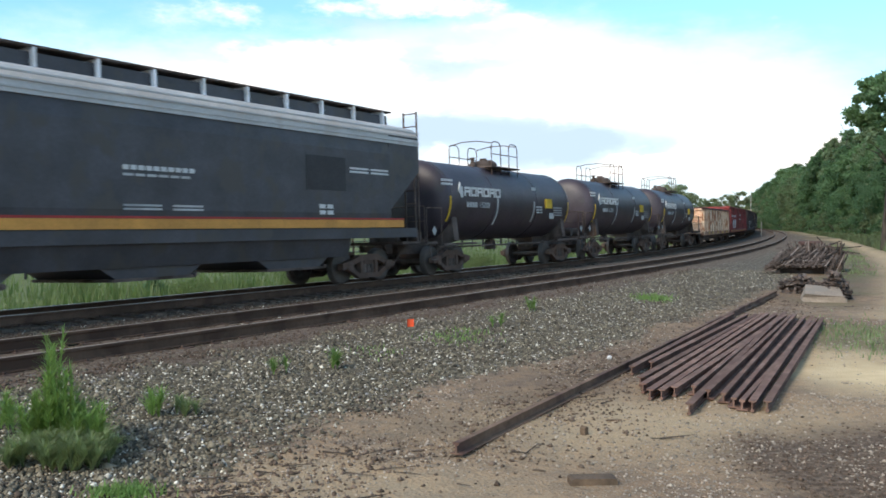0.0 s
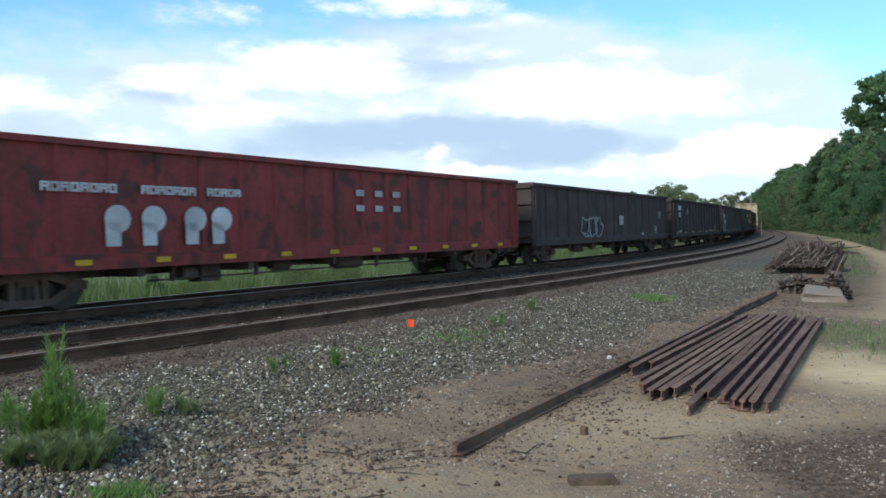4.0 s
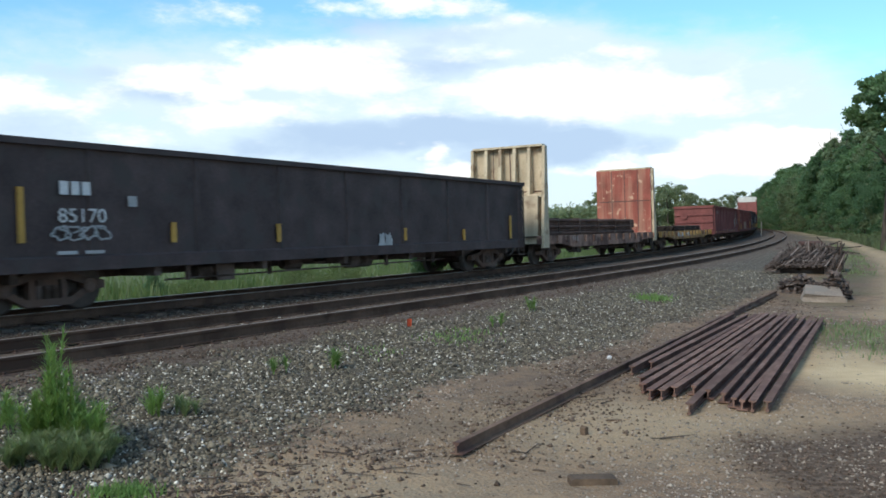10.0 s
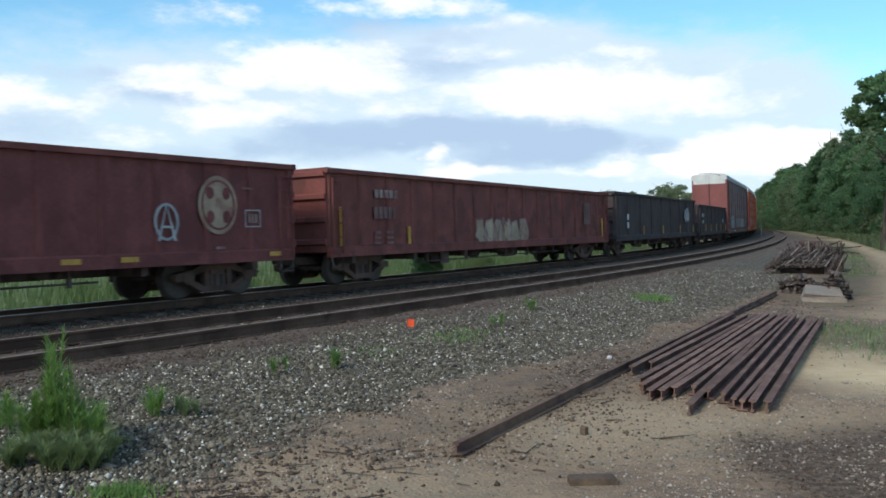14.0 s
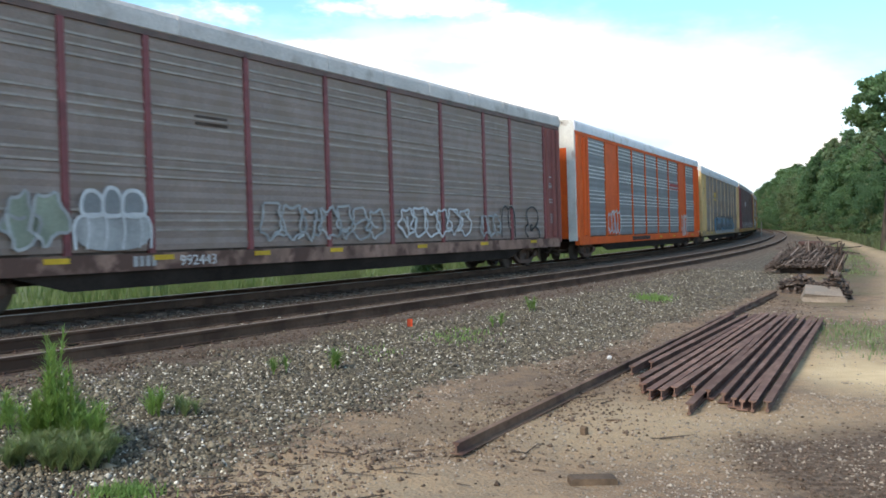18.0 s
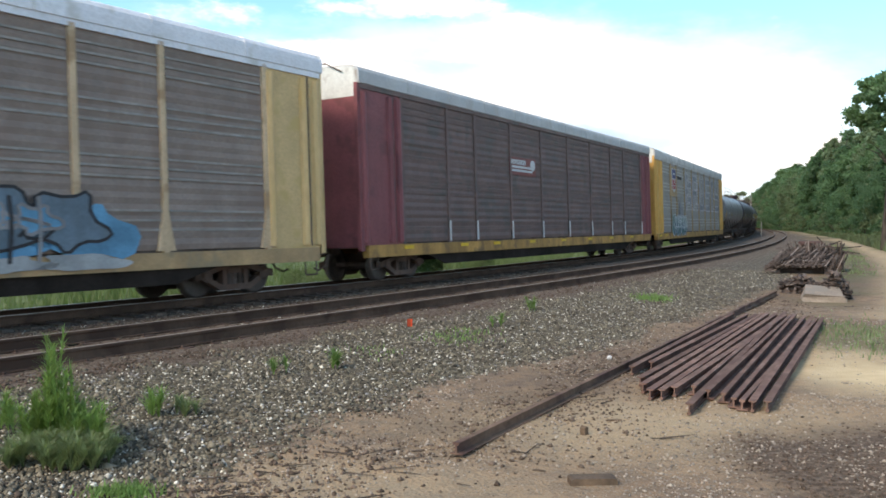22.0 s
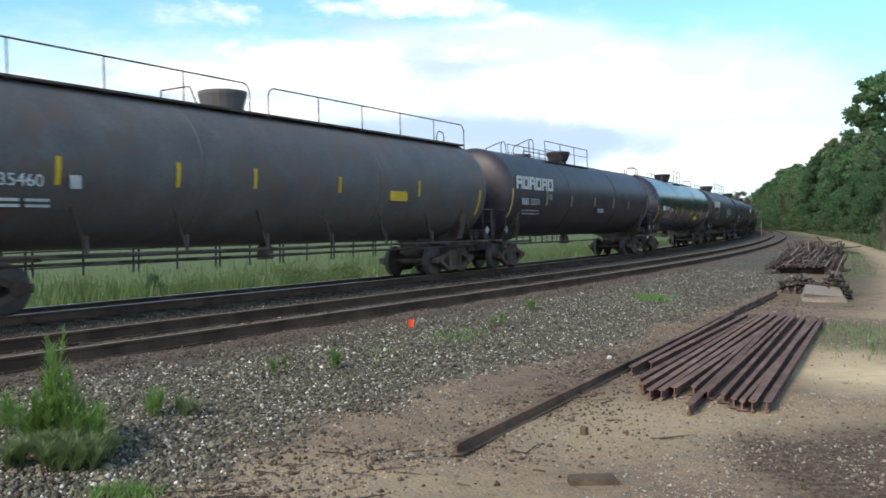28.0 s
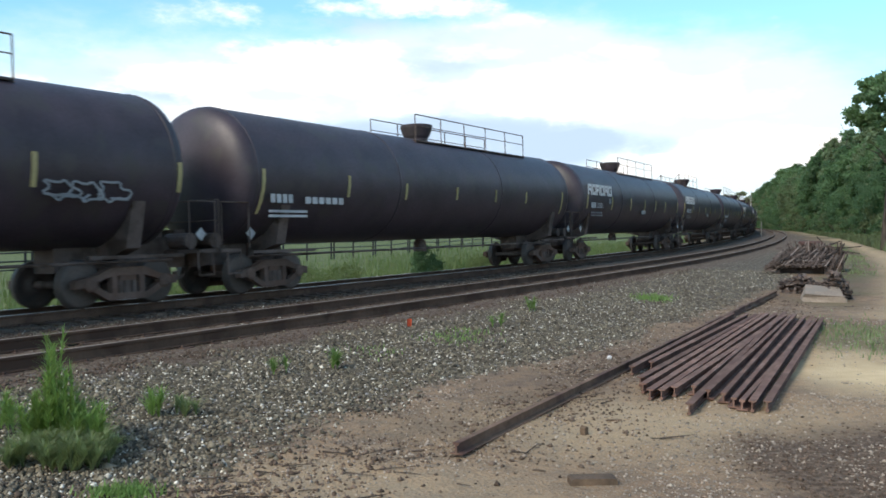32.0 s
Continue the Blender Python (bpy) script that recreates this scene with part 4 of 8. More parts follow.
def tank_car(label, half, r, zc, mat, style="centre", group="tank cars", walk_len=3.4, walk_shift=0.6, strips=(), housing=0.0, hb=None, side_rail=False, low_shift=0.0, plate_x=0.8):
    """Tank car: shell with dished heads, stub sills, saddles, ladders, top platform with railing and valve housing."""
    STRETCH[0] = 1.0
    car = thing("tank_car", label, "tank car", group)
    hb, hd = hb or half - 0.35, 0.54
    prof = [(-hb + hd * (k / 8) ** 1.0, max(0.03, r * math.sqrt(max(0.0, 1 - (1 - k / 8) ** 2.8)))) for k in range(9)]
    prof = prof + [(-a, b) for a, b in prof[::-1]]
    part("tank_shell", Solid().lathe(prof, 40, "x", (0, 0, zc)), mat, car, smooth=True)
    for x in (-hb + hd + 0.02, -hb / 3, hb / 3, hb - hd - 0.02):
        part("weld_band", Solid().lathe([(x - 0.03, r - 0.01), (x - 0.025, r + 0.012), (x + 0.025, r + 0.012), (x + 0.03, r - 0.01)], 40, "x", (0, 0, zc)), mat, car, smooth=True)
    for sx in (-1, 1):
        xb = sx * (half - 2.0)
        part("stub_sill", Solid().box(min(sx * (half + 0.05), xb - sx * 1.1), max(sx * (half + 0.05), xb - sx * 1.1), -0.32, 0.32, 0.62, zc - r + 0.22), M_FRAME, car)
        sad = Solid()
        ring = [(r + 0.01) * math.sin(math.radians(a)) for a in range(-64, 65, 16)]
        pr = [(y, zc - math.sqrt(max(0, (r + 0.005) ** 2 - y * y))) for y in ring]
        sad.prism([(-1.25, zc - r + 0.0), (-0.45, 0.80), (0.45, 0.80), (1.25, zc - r + 0.0)] + pr[::-1], xb - 0.16, xb + 0.16)
        part("saddle", sad, M_FRAME, car)
        part("end_platform", Solid().box(min(sx * (half - 0.5), sx * (half + 0.08)), max(sx * (half - 0.5), sx * (half + 0.08)), -1.4, 1.4, 0.92, 0.99), M_FRAME, car)
        for sy in (-1, 1):
            part("grab_rail", Solid().pipe([(sx * (half + 0.02), sy * 1.35, 0.98), (sx * (half + 0.02), sy * 1.35, 2.0), (sx * (half - 0.75), sy * 1.42, 2.0), (sx * (half - 0.75), sy * 1.42, 0.98)], 0.018), M_FRAME, car)
            part("step", Solid().pipe([(sx * (half - 0.1), sy * 1.38, 0.95), (sx * (half - 0.1), sy * 1.4, 0.45), (sx * (half - 0.5), sy * 1.4, 0.45), (sx * (half - 0.5), sy * 1.38, 0.95)], 0.02), M_FRAME, car)
        part("side_sill_step", Solid().box(min(xb - 1.1, xb + 1.1), max(xb - 1.1, xb + 1.1), -1.42, -1.30, 0.86, 0.93), M_FRAME, car)
    # valve housing and platform on top
    zt = zc + r
    rail_r = 0.018

    def hoop(xa, xb, y, top, low=None, name="railing_hoop"):
        """Bent railing: two legs and a top bar with rounded corners."""
        low = zt - 0.35 if low is None else low
        q = min(0.18, (xb - xa) * 0.3)
        part(name, Solid().pipe([(xa, y, low), (xa, y, top - q), (xa + q * 0.4, y, top - q * 0.3), (xa + q, y, top), (xb - q, y, top), (xb - q * 0.4, y, top - q * 0.3), (xb, y, top - q), (xb, y, low)], rail_r, 6), M_FRAME, car)
    if style == "small":
        part("valve_housing", Solid().lathe([(-0.1, 0.62), (0.04, 0.62), (0.04, 0.5), (0.14, 0.5), (0.24, 0.42), (0.28, 0.16), (0.36, 0.12)], 18, "z", (-0.05, 0, zt)), M_FRAME, car, "round valve housing on top")
        for sy in (-1, 1):
            part("walkway", Solid().box(-1.2, 1.2, min(sy * 0.45, sy * 0.9), max(sy * 0.45, sy * 0.9), zt - 0.06, zt - 0.01), M_FRAME, car, "steel grating walkway")
            hoop(-1.10, -0.35, sy * 0.85, zt + 0.86)
            hoop(0.35, 1.08, sy * 0.85, zt + 0.86)
            part("railing_bar", Solid().pipe([(-1.10, sy * 0.85, zt + 0.42), (1.08, sy * 0.85, zt + 0.42)], rail_r), M_FRAME, car)
        for x in (-1.10, 1.08):
            part("railing_bar", Solid().pipe([(x, -0.85, zt + 0.80), (x, -0.3, zt + 0.90), (x, 0.3, zt + 0.90), (x, 0.85, zt + 0.80)], rail_r), M_FRAME, car, "bent bar across the platform's end")
        for x in (-0.75, 0.7):
            part("top_valve", Solid().lathe([(0, 0.14), (0.14, 0.14), (0.18, 0.07), (0.30, 0.06), (0.33, 0.1), (0.38, 0.1)], 10, "z", (x, 0.1, zt - 0.02)), M_FRAME, car)
    else:
        cup = [(-0.12, 0.34), (0.05, 0.36), (0.12, 0.42), (0.38, 0.52), (0.46, 0.53), (0.49, 0.48), (0.51, 0.2)] if style != "full" else [(-0.12, 0.45), (0.0, 0.48), (0.36, 0.58), (0.44, 0.58), (0.46, 0.3)]
        part("valve_housing", Solid().lathe(cup, 20, "z", (housing, 0, zt)), mat, car, "round valve housing on top")
        a, b = walk_shift - walk_len / 2, walk_shift + walk_len / 2
        for sy in ((-1, 1) if style != "full" else ()):
            part("walkway", Solid().box(a, b, min(sy * 0.5, sy * 0.85), max(sy * 0.5, sy * 0.85), zt - 0.2, zt - 0.16), M_FRAME, car, "steel grating walkway")
            n = max(2, int(round((b - a) / 1.6)))
            for k in range(n):
                xa, xb = a + (b - a) * k / n, a + (b - a) * (k + 1) / n
                part("railing_post", Solid().tube((xb, sy * 0.82, zt - 0.45), (xb, sy * 0.82, zt + 0.62), rail_r, 5), M_FRAME, car)
                part("railing_bar", Solid().tube((xa, sy * 0.82, zt + 0.62), (xb, sy * 0.82, zt + 0.62), rail_r, 5), M_FRAME, car)
            part("railing_bar", Solid().tube((a, sy * 0.82, zt + 0.28), (b, sy * 0.82, zt + 0.28), rail_r * 0.8, 5), M_FRAME, car)
            part("railing_post", Solid().tube((a, sy * 0.82, zt - 0.45), (a, sy * 0.82, zt + 0.62), rail_r, 5), M_FRAME, car)
    if style == "centre" and low_shift is not None:
        for sy in (-1, 1):
            low = low_shift
            hoop(low - 4.95, low - 4.5, sy * 0.6, zt + 0.62)
            part("low_railing", Solid().pipe([(low - 6.5, sy * 0.6, zt - 0.25), (low - 6.5, sy * 0.6, zt + 0.12), (low - 6.3, sy * 0.6, zt + 0.25), (low - 4.95, sy * 0.6, zt + 0.60)], rail_r), M_FRAME, car)
            part("low_railing", Solid().pipe([(low - 5.5, sy * 0.6, zt - 0.25), (low - 5.5, sy * 0.6, zt + 0.12), (low - 2.6, sy * 0.6, zt + 0.12), (low - 2.6, sy * 0.6, zt - 0.25)], rail_r), M_FRAME, car)
        part("manway", Solid().lathe([(-0.08, 0.42), (0.08, 0.42), (0.10, 0.1)], 16, "z", (low_shift - 4.4, 0, zt)), mat, car, "low round manway cover")
    if style == "full":
        for sy in (-0.55,):
            part("long_walkway", Solid().box(-hb + 0.5, hb - 0.5, sy - 0.3, sy + 0.05, zt - 0.14, zt - 0.09), M_FRAME, car)
            for xa, xb, n in ((-hb + 0.6, -0.97, 4), (-0.33, 9.19, 5)):
                hoop(xa, xb, sy - 0.28, zt + 0.55)
                for k in range(1, n):
                    x = xa + (xb - xa) * k / n
                    part("railing_post", Solid().tube((x, sy - 0.28, zt - 0.2), (x, sy - 0.28, zt + 0.55), 0.016, 5), M_FRAME, car)
            hoop(7.75, 8.2, sy - 0.1, zt + 0.25)
            part("low_railing", Solid().pipe([(-3.36, sy, zt - 0.1), (-3.36, sy, zt + 0.12), (-2.55, sy, zt + 0.32), (-2.33, sy, zt - 0.1)], rail_r), M_FRAME, car)
    if style == "hoops":
        part("top_rail", Solid().box(-hb + 0.3, hb - 0.3, -0.32, -0.24, zt - 0.06, zt + 0.03), M_FRAME, car)
        for x in (-8.88, -8.38, 9.05):
            part("hoop", Solid().pipe([(x, -0.3, zt - 0.05), (x, -0.3, zt + 0.32), (x, -0.2, zt + 0.42), (x, 0.2, zt + 0.42), (x, 0.3, zt + 0.32), (x, 0.3, zt - 0.05)], 0.02), M_FRAME, car)
        part("low_railing", Solid().pipe([(-3.1, -0.6, zt - 0.2), (-3.1, -0.6, zt + 0.12), (-1.0, -0.6, zt + 0.12)], rail_r), M_FRAME, car)
    underpipe = Solid().tube((-half + 1.0, -1.15, 0.80), (half - 1.0, -1.15, 0.80), 0.03, 6)
    part("brake_pipe", underpipe, M_FRAME, car)
    part("bottom_outlet", Solid().lathe([(0, 0.22), (0.3, 0.2), (0.42, 0.1)], 12, "z", (0.3, 0, zc - r - 0.38)), M_FRAME, car)
    if side_rail:
        part("side_rail", Solid().tube((-half + 0.4, -1.46, 0.95), (half - 0.1, -1.46, 0.95), 0.035, 6), M_FRAME, car, "long side handrail under the shell")
        for k in range(8):
            x = -half + 1.6 + (2 * half - 3.2) * k / 7
            part("rail_strut", Solid().box(x - 0.03, x + 0.03, -1.47, -1.42, 0.93, 1.3).tube((x, -1.44, 1.0), (x - 0.25, -1.35, zc - 0.75), 0.025, 5), M_FRAME, car)
    # reflective strips that follow the shell, and painted notices
    for x, z0, z1, m in strips:
        w = 0.10
        s = Solid()
        for k in range(4):
            za, zb = z0 + (z1 - z0) * k / 4, z0 + (z1 - z0) * (k + 1) / 4
            ya, yb = (-math.sqrt(max(0.01, (r + 0.012) ** 2 - (q - zc) ** 2)) for q in (za, zb))
            s.add([(x - w / 2, ya, za), (x + w / 2, ya, za), (x + w / 2, yb, zb), (x - w / 2, yb, zb), (x - w / 2, ya + 0.02, za), (x + w / 2, ya + 0.02, za), (x + w / 2, yb + 0.02, zb), (x - w / 2, yb + 0.02, zb)],
                  [(0, 1, 2, 3), (4, 7, 6, 5), (0, 4, 5, 1), (3, 2, 6, 7), (0, 3, 7, 4), (1, 5, 6, 2)])
        part("reflector", s, m, car, "yellow reflective strip" if m is M_YELLOW else "pale grab rail on the shell")
    # brake gear and valves on the end platforms
    for sx in (-1, 1):
        part("brake_cylinder", Solid().lathe([(-0.35, 0.17), (0.35, 0.17)], 12, "y", (sx * (half - 0.25), -0.55, 1.18)), M_FRAME, car)
        part("brake_valve", Solid().box(sx * (half - 0.25) - 0.16, sx * (half - 0.25) + 0.16, 0.2, 0.8, 0.99, 1.45), M_FRAME, car)
        part("end_rail", Solid().pipe([(sx * (half + 0.06), -1.3, 1.0), (sx * (half + 0.06), -1.3, 2.05), (sx * (half + 0.06), 1.3, 2.05), (sx * (half + 0.06), 1.3, 1.0)], 0.018).pipe([(sx * (half + 0.06), -1.3, 1.6), (sx * (half + 0.06), 1.3, 1.6)], 0.015), M_FRAME, car)
    part("brake_wheel", Solid().lathe([(-0.02, 0.27), (0.02, 0.27)], 16, "x", (-half - 0.1, 0.6, 1.75)), M_FRAME, car, "round hand brake wheel")
    add_ends(car, half)
    for sx in (-1, 1):
        add_truck(car, sx * (half - 2.0))
    for px in (-half + plate_x, half - 0.45):
        part("placard", Solid().prism([(px, 1.17), (px + 0.14, 1.31), (px, 1.45), (px - 0.14, 1.31)], -1.43, -1.415, axis="y"), M_GRAFDIM, car, "white diamond placard")
    STRETCH[0] = LONG
    return car


def letters_blocky(car, x, z, y, h, n, mat, w=None):
    """A brand name as n plain block shapes: open rectangles of its size and colour."""
    w = w or h * 0.95
    for k in range(n):
        a = x + k * (w + h * 0.16)
        t = h * 0.24
        s = Solid()
        s.box(a, a + t, y - 0.01, y, z, z + h).box(a + t, a + w, y - 0.01, y, z + h - t, z + h)
        s.box(a + w - t, a + w, y - 0.01, y, z, z + h - t)
        if k % 2:
            s.box(a + t, a + w - t, y - 0.01, y, z, z + t)
        else:
            s.box(a + t, a + w - t, y - 0.01, y, z + h * 0.38, z + h * 0.38 + t)
        part("emblem_block", s, mat, car, "white block of a company emblem")


def rounded(pts, closed=True, times=2):
    """The outline with its corners cut again and again."""
    for _ in range(times):
        out = []
        pairs = list(zip(pts, pts[1:] + pts[:1])) if closed else list(zip(pts, pts[1:]))
        for (ax, az), (bx, bz) in pairs:
            out += [(ax * 0.75 + bx * 0.25, az * 0.75 + bz * 0.25), (ax * 0.25 + bx * 0.75, az * 0.25 + bz * 0.75)]
        pts = out if closed else [pts[0]] + out + [pts[-1]]
    return pts


def stroke(car, pts, y, w, mat, label="sprayed graffiti outline", closed=False, times=2):
    """One sprayed line of width w through (x, z) points on the car's side."""
    pts = rounded(pts, closed, times)
    n, vs, fs = len(pts), [], []
    for k, (x, z) in enumerate(pts):
        ax, az = pts[k - 1] if closed or k else pts[k]
        bx, bz = pts[(k + 1) % n] if closed or k < n - 1 else pts[k]
        d = math.hypot(bx - ax, bz - az) or 1
        u, v = -(bz - az) / d * w / 2, (bx - ax) / d * w / 2
        vs += [(x - u, y - 0.004, z - v), (x + u, y - 0.004, z + v), (x + u, y + 0.003, z + v), (x - u, y + 0.003, z - v)]
    for k in range(n if closed else n - 1):
        a, b = 4 * k, 4 * ((k + 1) % n)
        fs += [(a + q, a + (q + 1) % 4, b + (q + 1) % 4, b + q) for q in range(4)]
    return part("graffiti_line", Solid().add(vs, fs), mat, car, label)


def graffiti(car, x0, x1, z0, z1, y, n, fill, line, seed=1, name="graffiti", label="sprayed graffiti"):
    """Bubble shapes with outlines, unreadable."""
    r = random.Random(seed)
    w = (x1 - x0) / n
    hh = (z1 - z0) / 2
    for k in range(n):
        cx, cz = x0 + (k + 0.5) * w, (z0 + z1) / 2 + r.uniform(-0.12, 0.12) * hh
        pts, m = [], 11
        for i in range(m):
            a = 2 * math.pi * (i + r.uniform(-0.3, 0.3)) / m
            q = r.uniform(0.5, 0.95) if i % 2 else r.uniform(0.95, 1.4)
            pts.append((cx + math.cos(a) * w * 0.62 * q, max(z0, min(z1, cz + math.sin(a) * hh * q))))
        if fill:
            part(name, Solid().prism(rounded(pts, True, 1), y - 0.006, y + 0.002, axis="y"), fill, car, label)
        if line:
            t = min(0.06, 0.11 * (z1 - z0))
            stroke(car, pts, y - 0.010, t, line, label, True, 1)
            for _ in range(2):
                p, q = r.choice(pts), r.choice(pts)
                f = r.uniform(0.45, 0.8)
                if p != q:
                    e = (p[0] + (q[0] - p[0]) * f, p[1] + (q[1] - p[1]) * f)
                    stroke(car, [p, ((p[0] + e[0]) / 2 + r.uniform(-0.12, 0.12) * w, (p[1] + e[1]) / 2 + r.uniform(-0.2, 0.2) * hh), e], y - 0.015, t, line, label)


def autorack(label, half, body, panel, slat, roof, door, posts=13, sill=None, eave=5.22, solid_bays=(), end_len=1.35, door_top=None, group="autorack cars", bands=4, slats_per=3, low_posts=None, at_posts=None, post_mat=None, flared=False, corner=None, corner_in=1.36, door_cut=0.35, rail_mat=None):
    """Enclosed car carrier: slotted side panels between posts, arched roof, end doors, flat-car sill."""
    STRETCH[0] = 1.0
    car = thing("autorack_car", label, "autorack car", group)
    z0 = 1.0
    sill = sill or body
    s = half - end_len
    xs = at_posts or [-s + 2 * s * k / (posts - 1) for k in range(posts)]
    n = len(xs) - 1
    bay = (xs[-1] - xs[0]) / n
    pm = Solid()
    # corrugated panel of one bay
    rows = 36
    prof = []
    for k in range(rows + 1):
        z = z0 + (eave - 0.12 - z0) * k / rows
        prof.append((z, -1.415 - (0.018 if k % 2 else 0.0)))
    vs = [(x, y, z) for z, y in prof for x in (-bay / 2, bay / 2)]
    fs = [(2 * k, 2 * k + 1, 2 * k + 3, 2 * k + 2) for k in range(rows)]
    nv = len(vs)
    vs += [(x, -1.39, z) for z, y in prof for x in (-bay / 2, bay / 2)]
    fs += [(nv + 2 * k, nv + 2 * k + 2, nv + 2 * k + 3, nv + 2 * k + 1) for k in range(rows)]
    pm.add(vs, fs)
    panel_mesh = pm.mesh("side_panel", panel)
    blank = Solid().box(-bay / 2, bay / 2, -1.43, -1.39, z0, eave - 0.12).mesh("blank_panel", body)
    H = eave - 0.12 - z0
    slat_mesh = Solid().box(-bay / 2 + 0.1, bay / 2 - 0.1, -1.448, -1.43, 0.0, 0.045).mesh("slat", slat)
    slat_z = [z0 + 0.38 + H * b / bands + q * (0.19 if slats_per < 4 else 0.165) for b in range(bands) for q in range(slats_per)]
    post_mesh = Solid().box(-0.07, 0.07, -1.475, -1.40, z0 - 0.05, eave - 0.06)
    if flared:
        post_mesh.prism([(-0.22, z0 - 0.02), (0.22, z0 - 0.02), (0.07, z0 + 0.75), (-0.07, z0 + 0.75)], -1.47, -1.41, axis="y")
    post_mesh = post_mesh.mesh("post", post_mat or body)
    for sy in (-1, 1):
        for k in range(n):
            x, fit = (xs[k] + xs[k + 1]) / 2, Matrix.Diagonal(((xs[k + 1] - xs[k]) / bay, 1, 1, 1))
            if k in solid_bays:
                part("blank_panel", blank, None, car, at=pose(x, 0, 0, 0, 0, 0 if sy < 0 else 180) @ fit)
            else:
                p = part("side_panel", panel_mesh, None, car, at=pose(x, 0, 0, 0, 0, 0 if sy < 0 else 180) @ fit)
                if sy < 0:
                    for z in slat_z:
                        part("slat", slat_mesh, None, p, at=pose(0, 0, z))
        for x in xs:
            part("post", post_mesh, None, car, at=pose(x, 0, 0, 0, 0, 0 if sy < 0 else 180))
            if low_posts and sy < 0 and x > xs[0]:
                part("door_edge_guard", Solid().box(x - 0.035, x + 0.035, -1.50, -1.476, z0, z0 + 0.62), low_posts, car)
        for sx in (-1, 1):
            a, b = sorted((xs[0] if sx < 0 else xs[-1], sx * half))
            part("end_panel", Solid().box(a, b, min(sy * 1.36, sy * 1.44), max(sy * 1.36, sy * 1.44), z0 - 0.05, eave - 0.06), body, car)
            if sy < 0:
                for x in (a + 0.16, b - 0.62, b - 0.20):
                    part("end_rib", Solid().prism([(x - 0.12, -1.44), (x - 0.09, -1.51), (x, -1.545), (x + 0.09, -1.51), (x + 0.12, -1.44)], 0, 1, axis="z").mesh("end_rib", body), None, car, at=Matrix.Translation((0, 0, z0 + 0.02)) @ Matrix.Diagonal((1, 1, eave - 0.24 - z0, 1)))
                part("end_seam", Solid().box(b - 0.45, b - 0.40, -1.446, -1.43, z0, eave - 0.15), M_FRAME, car, "dark joint beside the end door")
        part("top_rail", Solid().box(-half, half, min(sy * 1.38, sy * 1.475), max(sy * 1.38, sy * 1.475), eave - 0.14, eave), rail_mat or body, car)
        part("side_sill", Solid().box(-half + 0.2, half - 0.2, min(sy * 1.30, sy * 1.50), max(sy * 1.30, sy * 1.50), 0.62, z0 - 0.05), sill, car)
    # arched roof in sheets
    shoulder = [(1.50, 0.0), (1.50, 0.20), (1.49, 0.32), (1.44, 0.41), (1.32, 0.46), (1.0, 0.495), (0.5, 0.51)]
    prof = [(-y, eave + z) for y, z in shoulder] + [(0.0, eave + 0.515)] + [(y, eave + z) for y, z in shoulder[::-1]]
    top = eave + 0.515
    inner = [(y * 0.97, z - 0.03) for y, z in prof[::-1]]
    n_sheet = 11
    for k in range(n_sheet):
        a, b = -half - 0.05 + (2 * half + 0.1) * k / n_sheet, -half - 0.05 + (2 * half + 0.1) * (k + 1) / n_sheet
        part("roof_sheet", Solid().prism(prof + inner, a, b), roof, car, smooth=False)
        part("roof_seam", Solid().prism([(y * 1.006, z + 0.012) for y, z in prof] + inner, b - 0.03, b + 0.03), roof, car)
    for sx in (-1, 1):
        for sy in (-1, 1):
            leaf = Solid().box(sx * half - 0.04, sx * half + 0.04, min(0.01 * sy, 1.36 * sy), max(0.01 * sy, 1.36 * sy), z0 - 0.1, eave - door_cut)
            part("end_door", leaf, door, car)
            up = [(0.01 * sy, eave - door_cut), (1.40 * sy, eave - door_cut)] + [(y * 0.96, z - 0.03) for y, z in (prof[::-1] if sy > 0 else prof) if y * sy > 0.0] + [(0.01 * sy, top - 0.03)]
            part("door_top", Solid().prism(up, sx * half - 0.05, sx * half + 0.05), door_top or door, car, "pale upper part of the end door")
            part("corner_post", Solid().box(sx * half - 0.10, sx * half + 0.06, min(sy * corner_in, sy * 1.47), max(sy * corner_in, sy * 1.47), z0 - 0.2, eave), corner or door, car)
        part("door_bar", Solid().tube((sx * (half + 0.08), 0.05, z0), (sx * (half + 0.08), 0.05, eave - 0.4), 0.03), M_FRAME, car)
        part("roof_end_rail", Solid().pipe([(sx * (half + 0.1), -1.0, top - 0.2), (sx * (half + 0.1), -0.5, top + 0.06), (sx * (half + 0.1), 0.8, top + 0.06)], 0.02), M_FRAME, car)
        part("tie_down_step", Solid().pipe([(sx * (half - 0.3), -1.45, 0.65), (sx * (half - 0.3), -1.47, 0.3), (sx * (half - 0.7), -1.47, 0.3), (sx * (half - 0.7), -1.45, 0.65)], 0.02), M_FRAME, car)
    part("deck", Solid().box(-half, half, -1.38, 1.38, 0.88, 1.0), M_FRAME, car)
    # sill and belly are near-black, belly set low, to paint the under-car shade
    part("centre_sill", Solid().prism([(-0.55, 0.42), (0.55, 0.42), (0.6, 0.88), (-0.6, 0.88)], -half + 4.0, half - 4.0), M_SHADE_PIPE, car, "deep centre sill coloured as under-car shade")
    part("fish_belly", Solid().prism([(-half + 3.4, 0.62), (-half + 4.6, 0.30), (half - 4.6, 0.30), (half - 3.4, 0.62)], -1.42, -1.36, axis="y"), M_SHADE_PIPE, car)
    add_ends(car, half)
    for sx in (-1, 1):
        add_truck(car, sx * (half - 2.6))
    STRETCH[0] = LONG
    return car


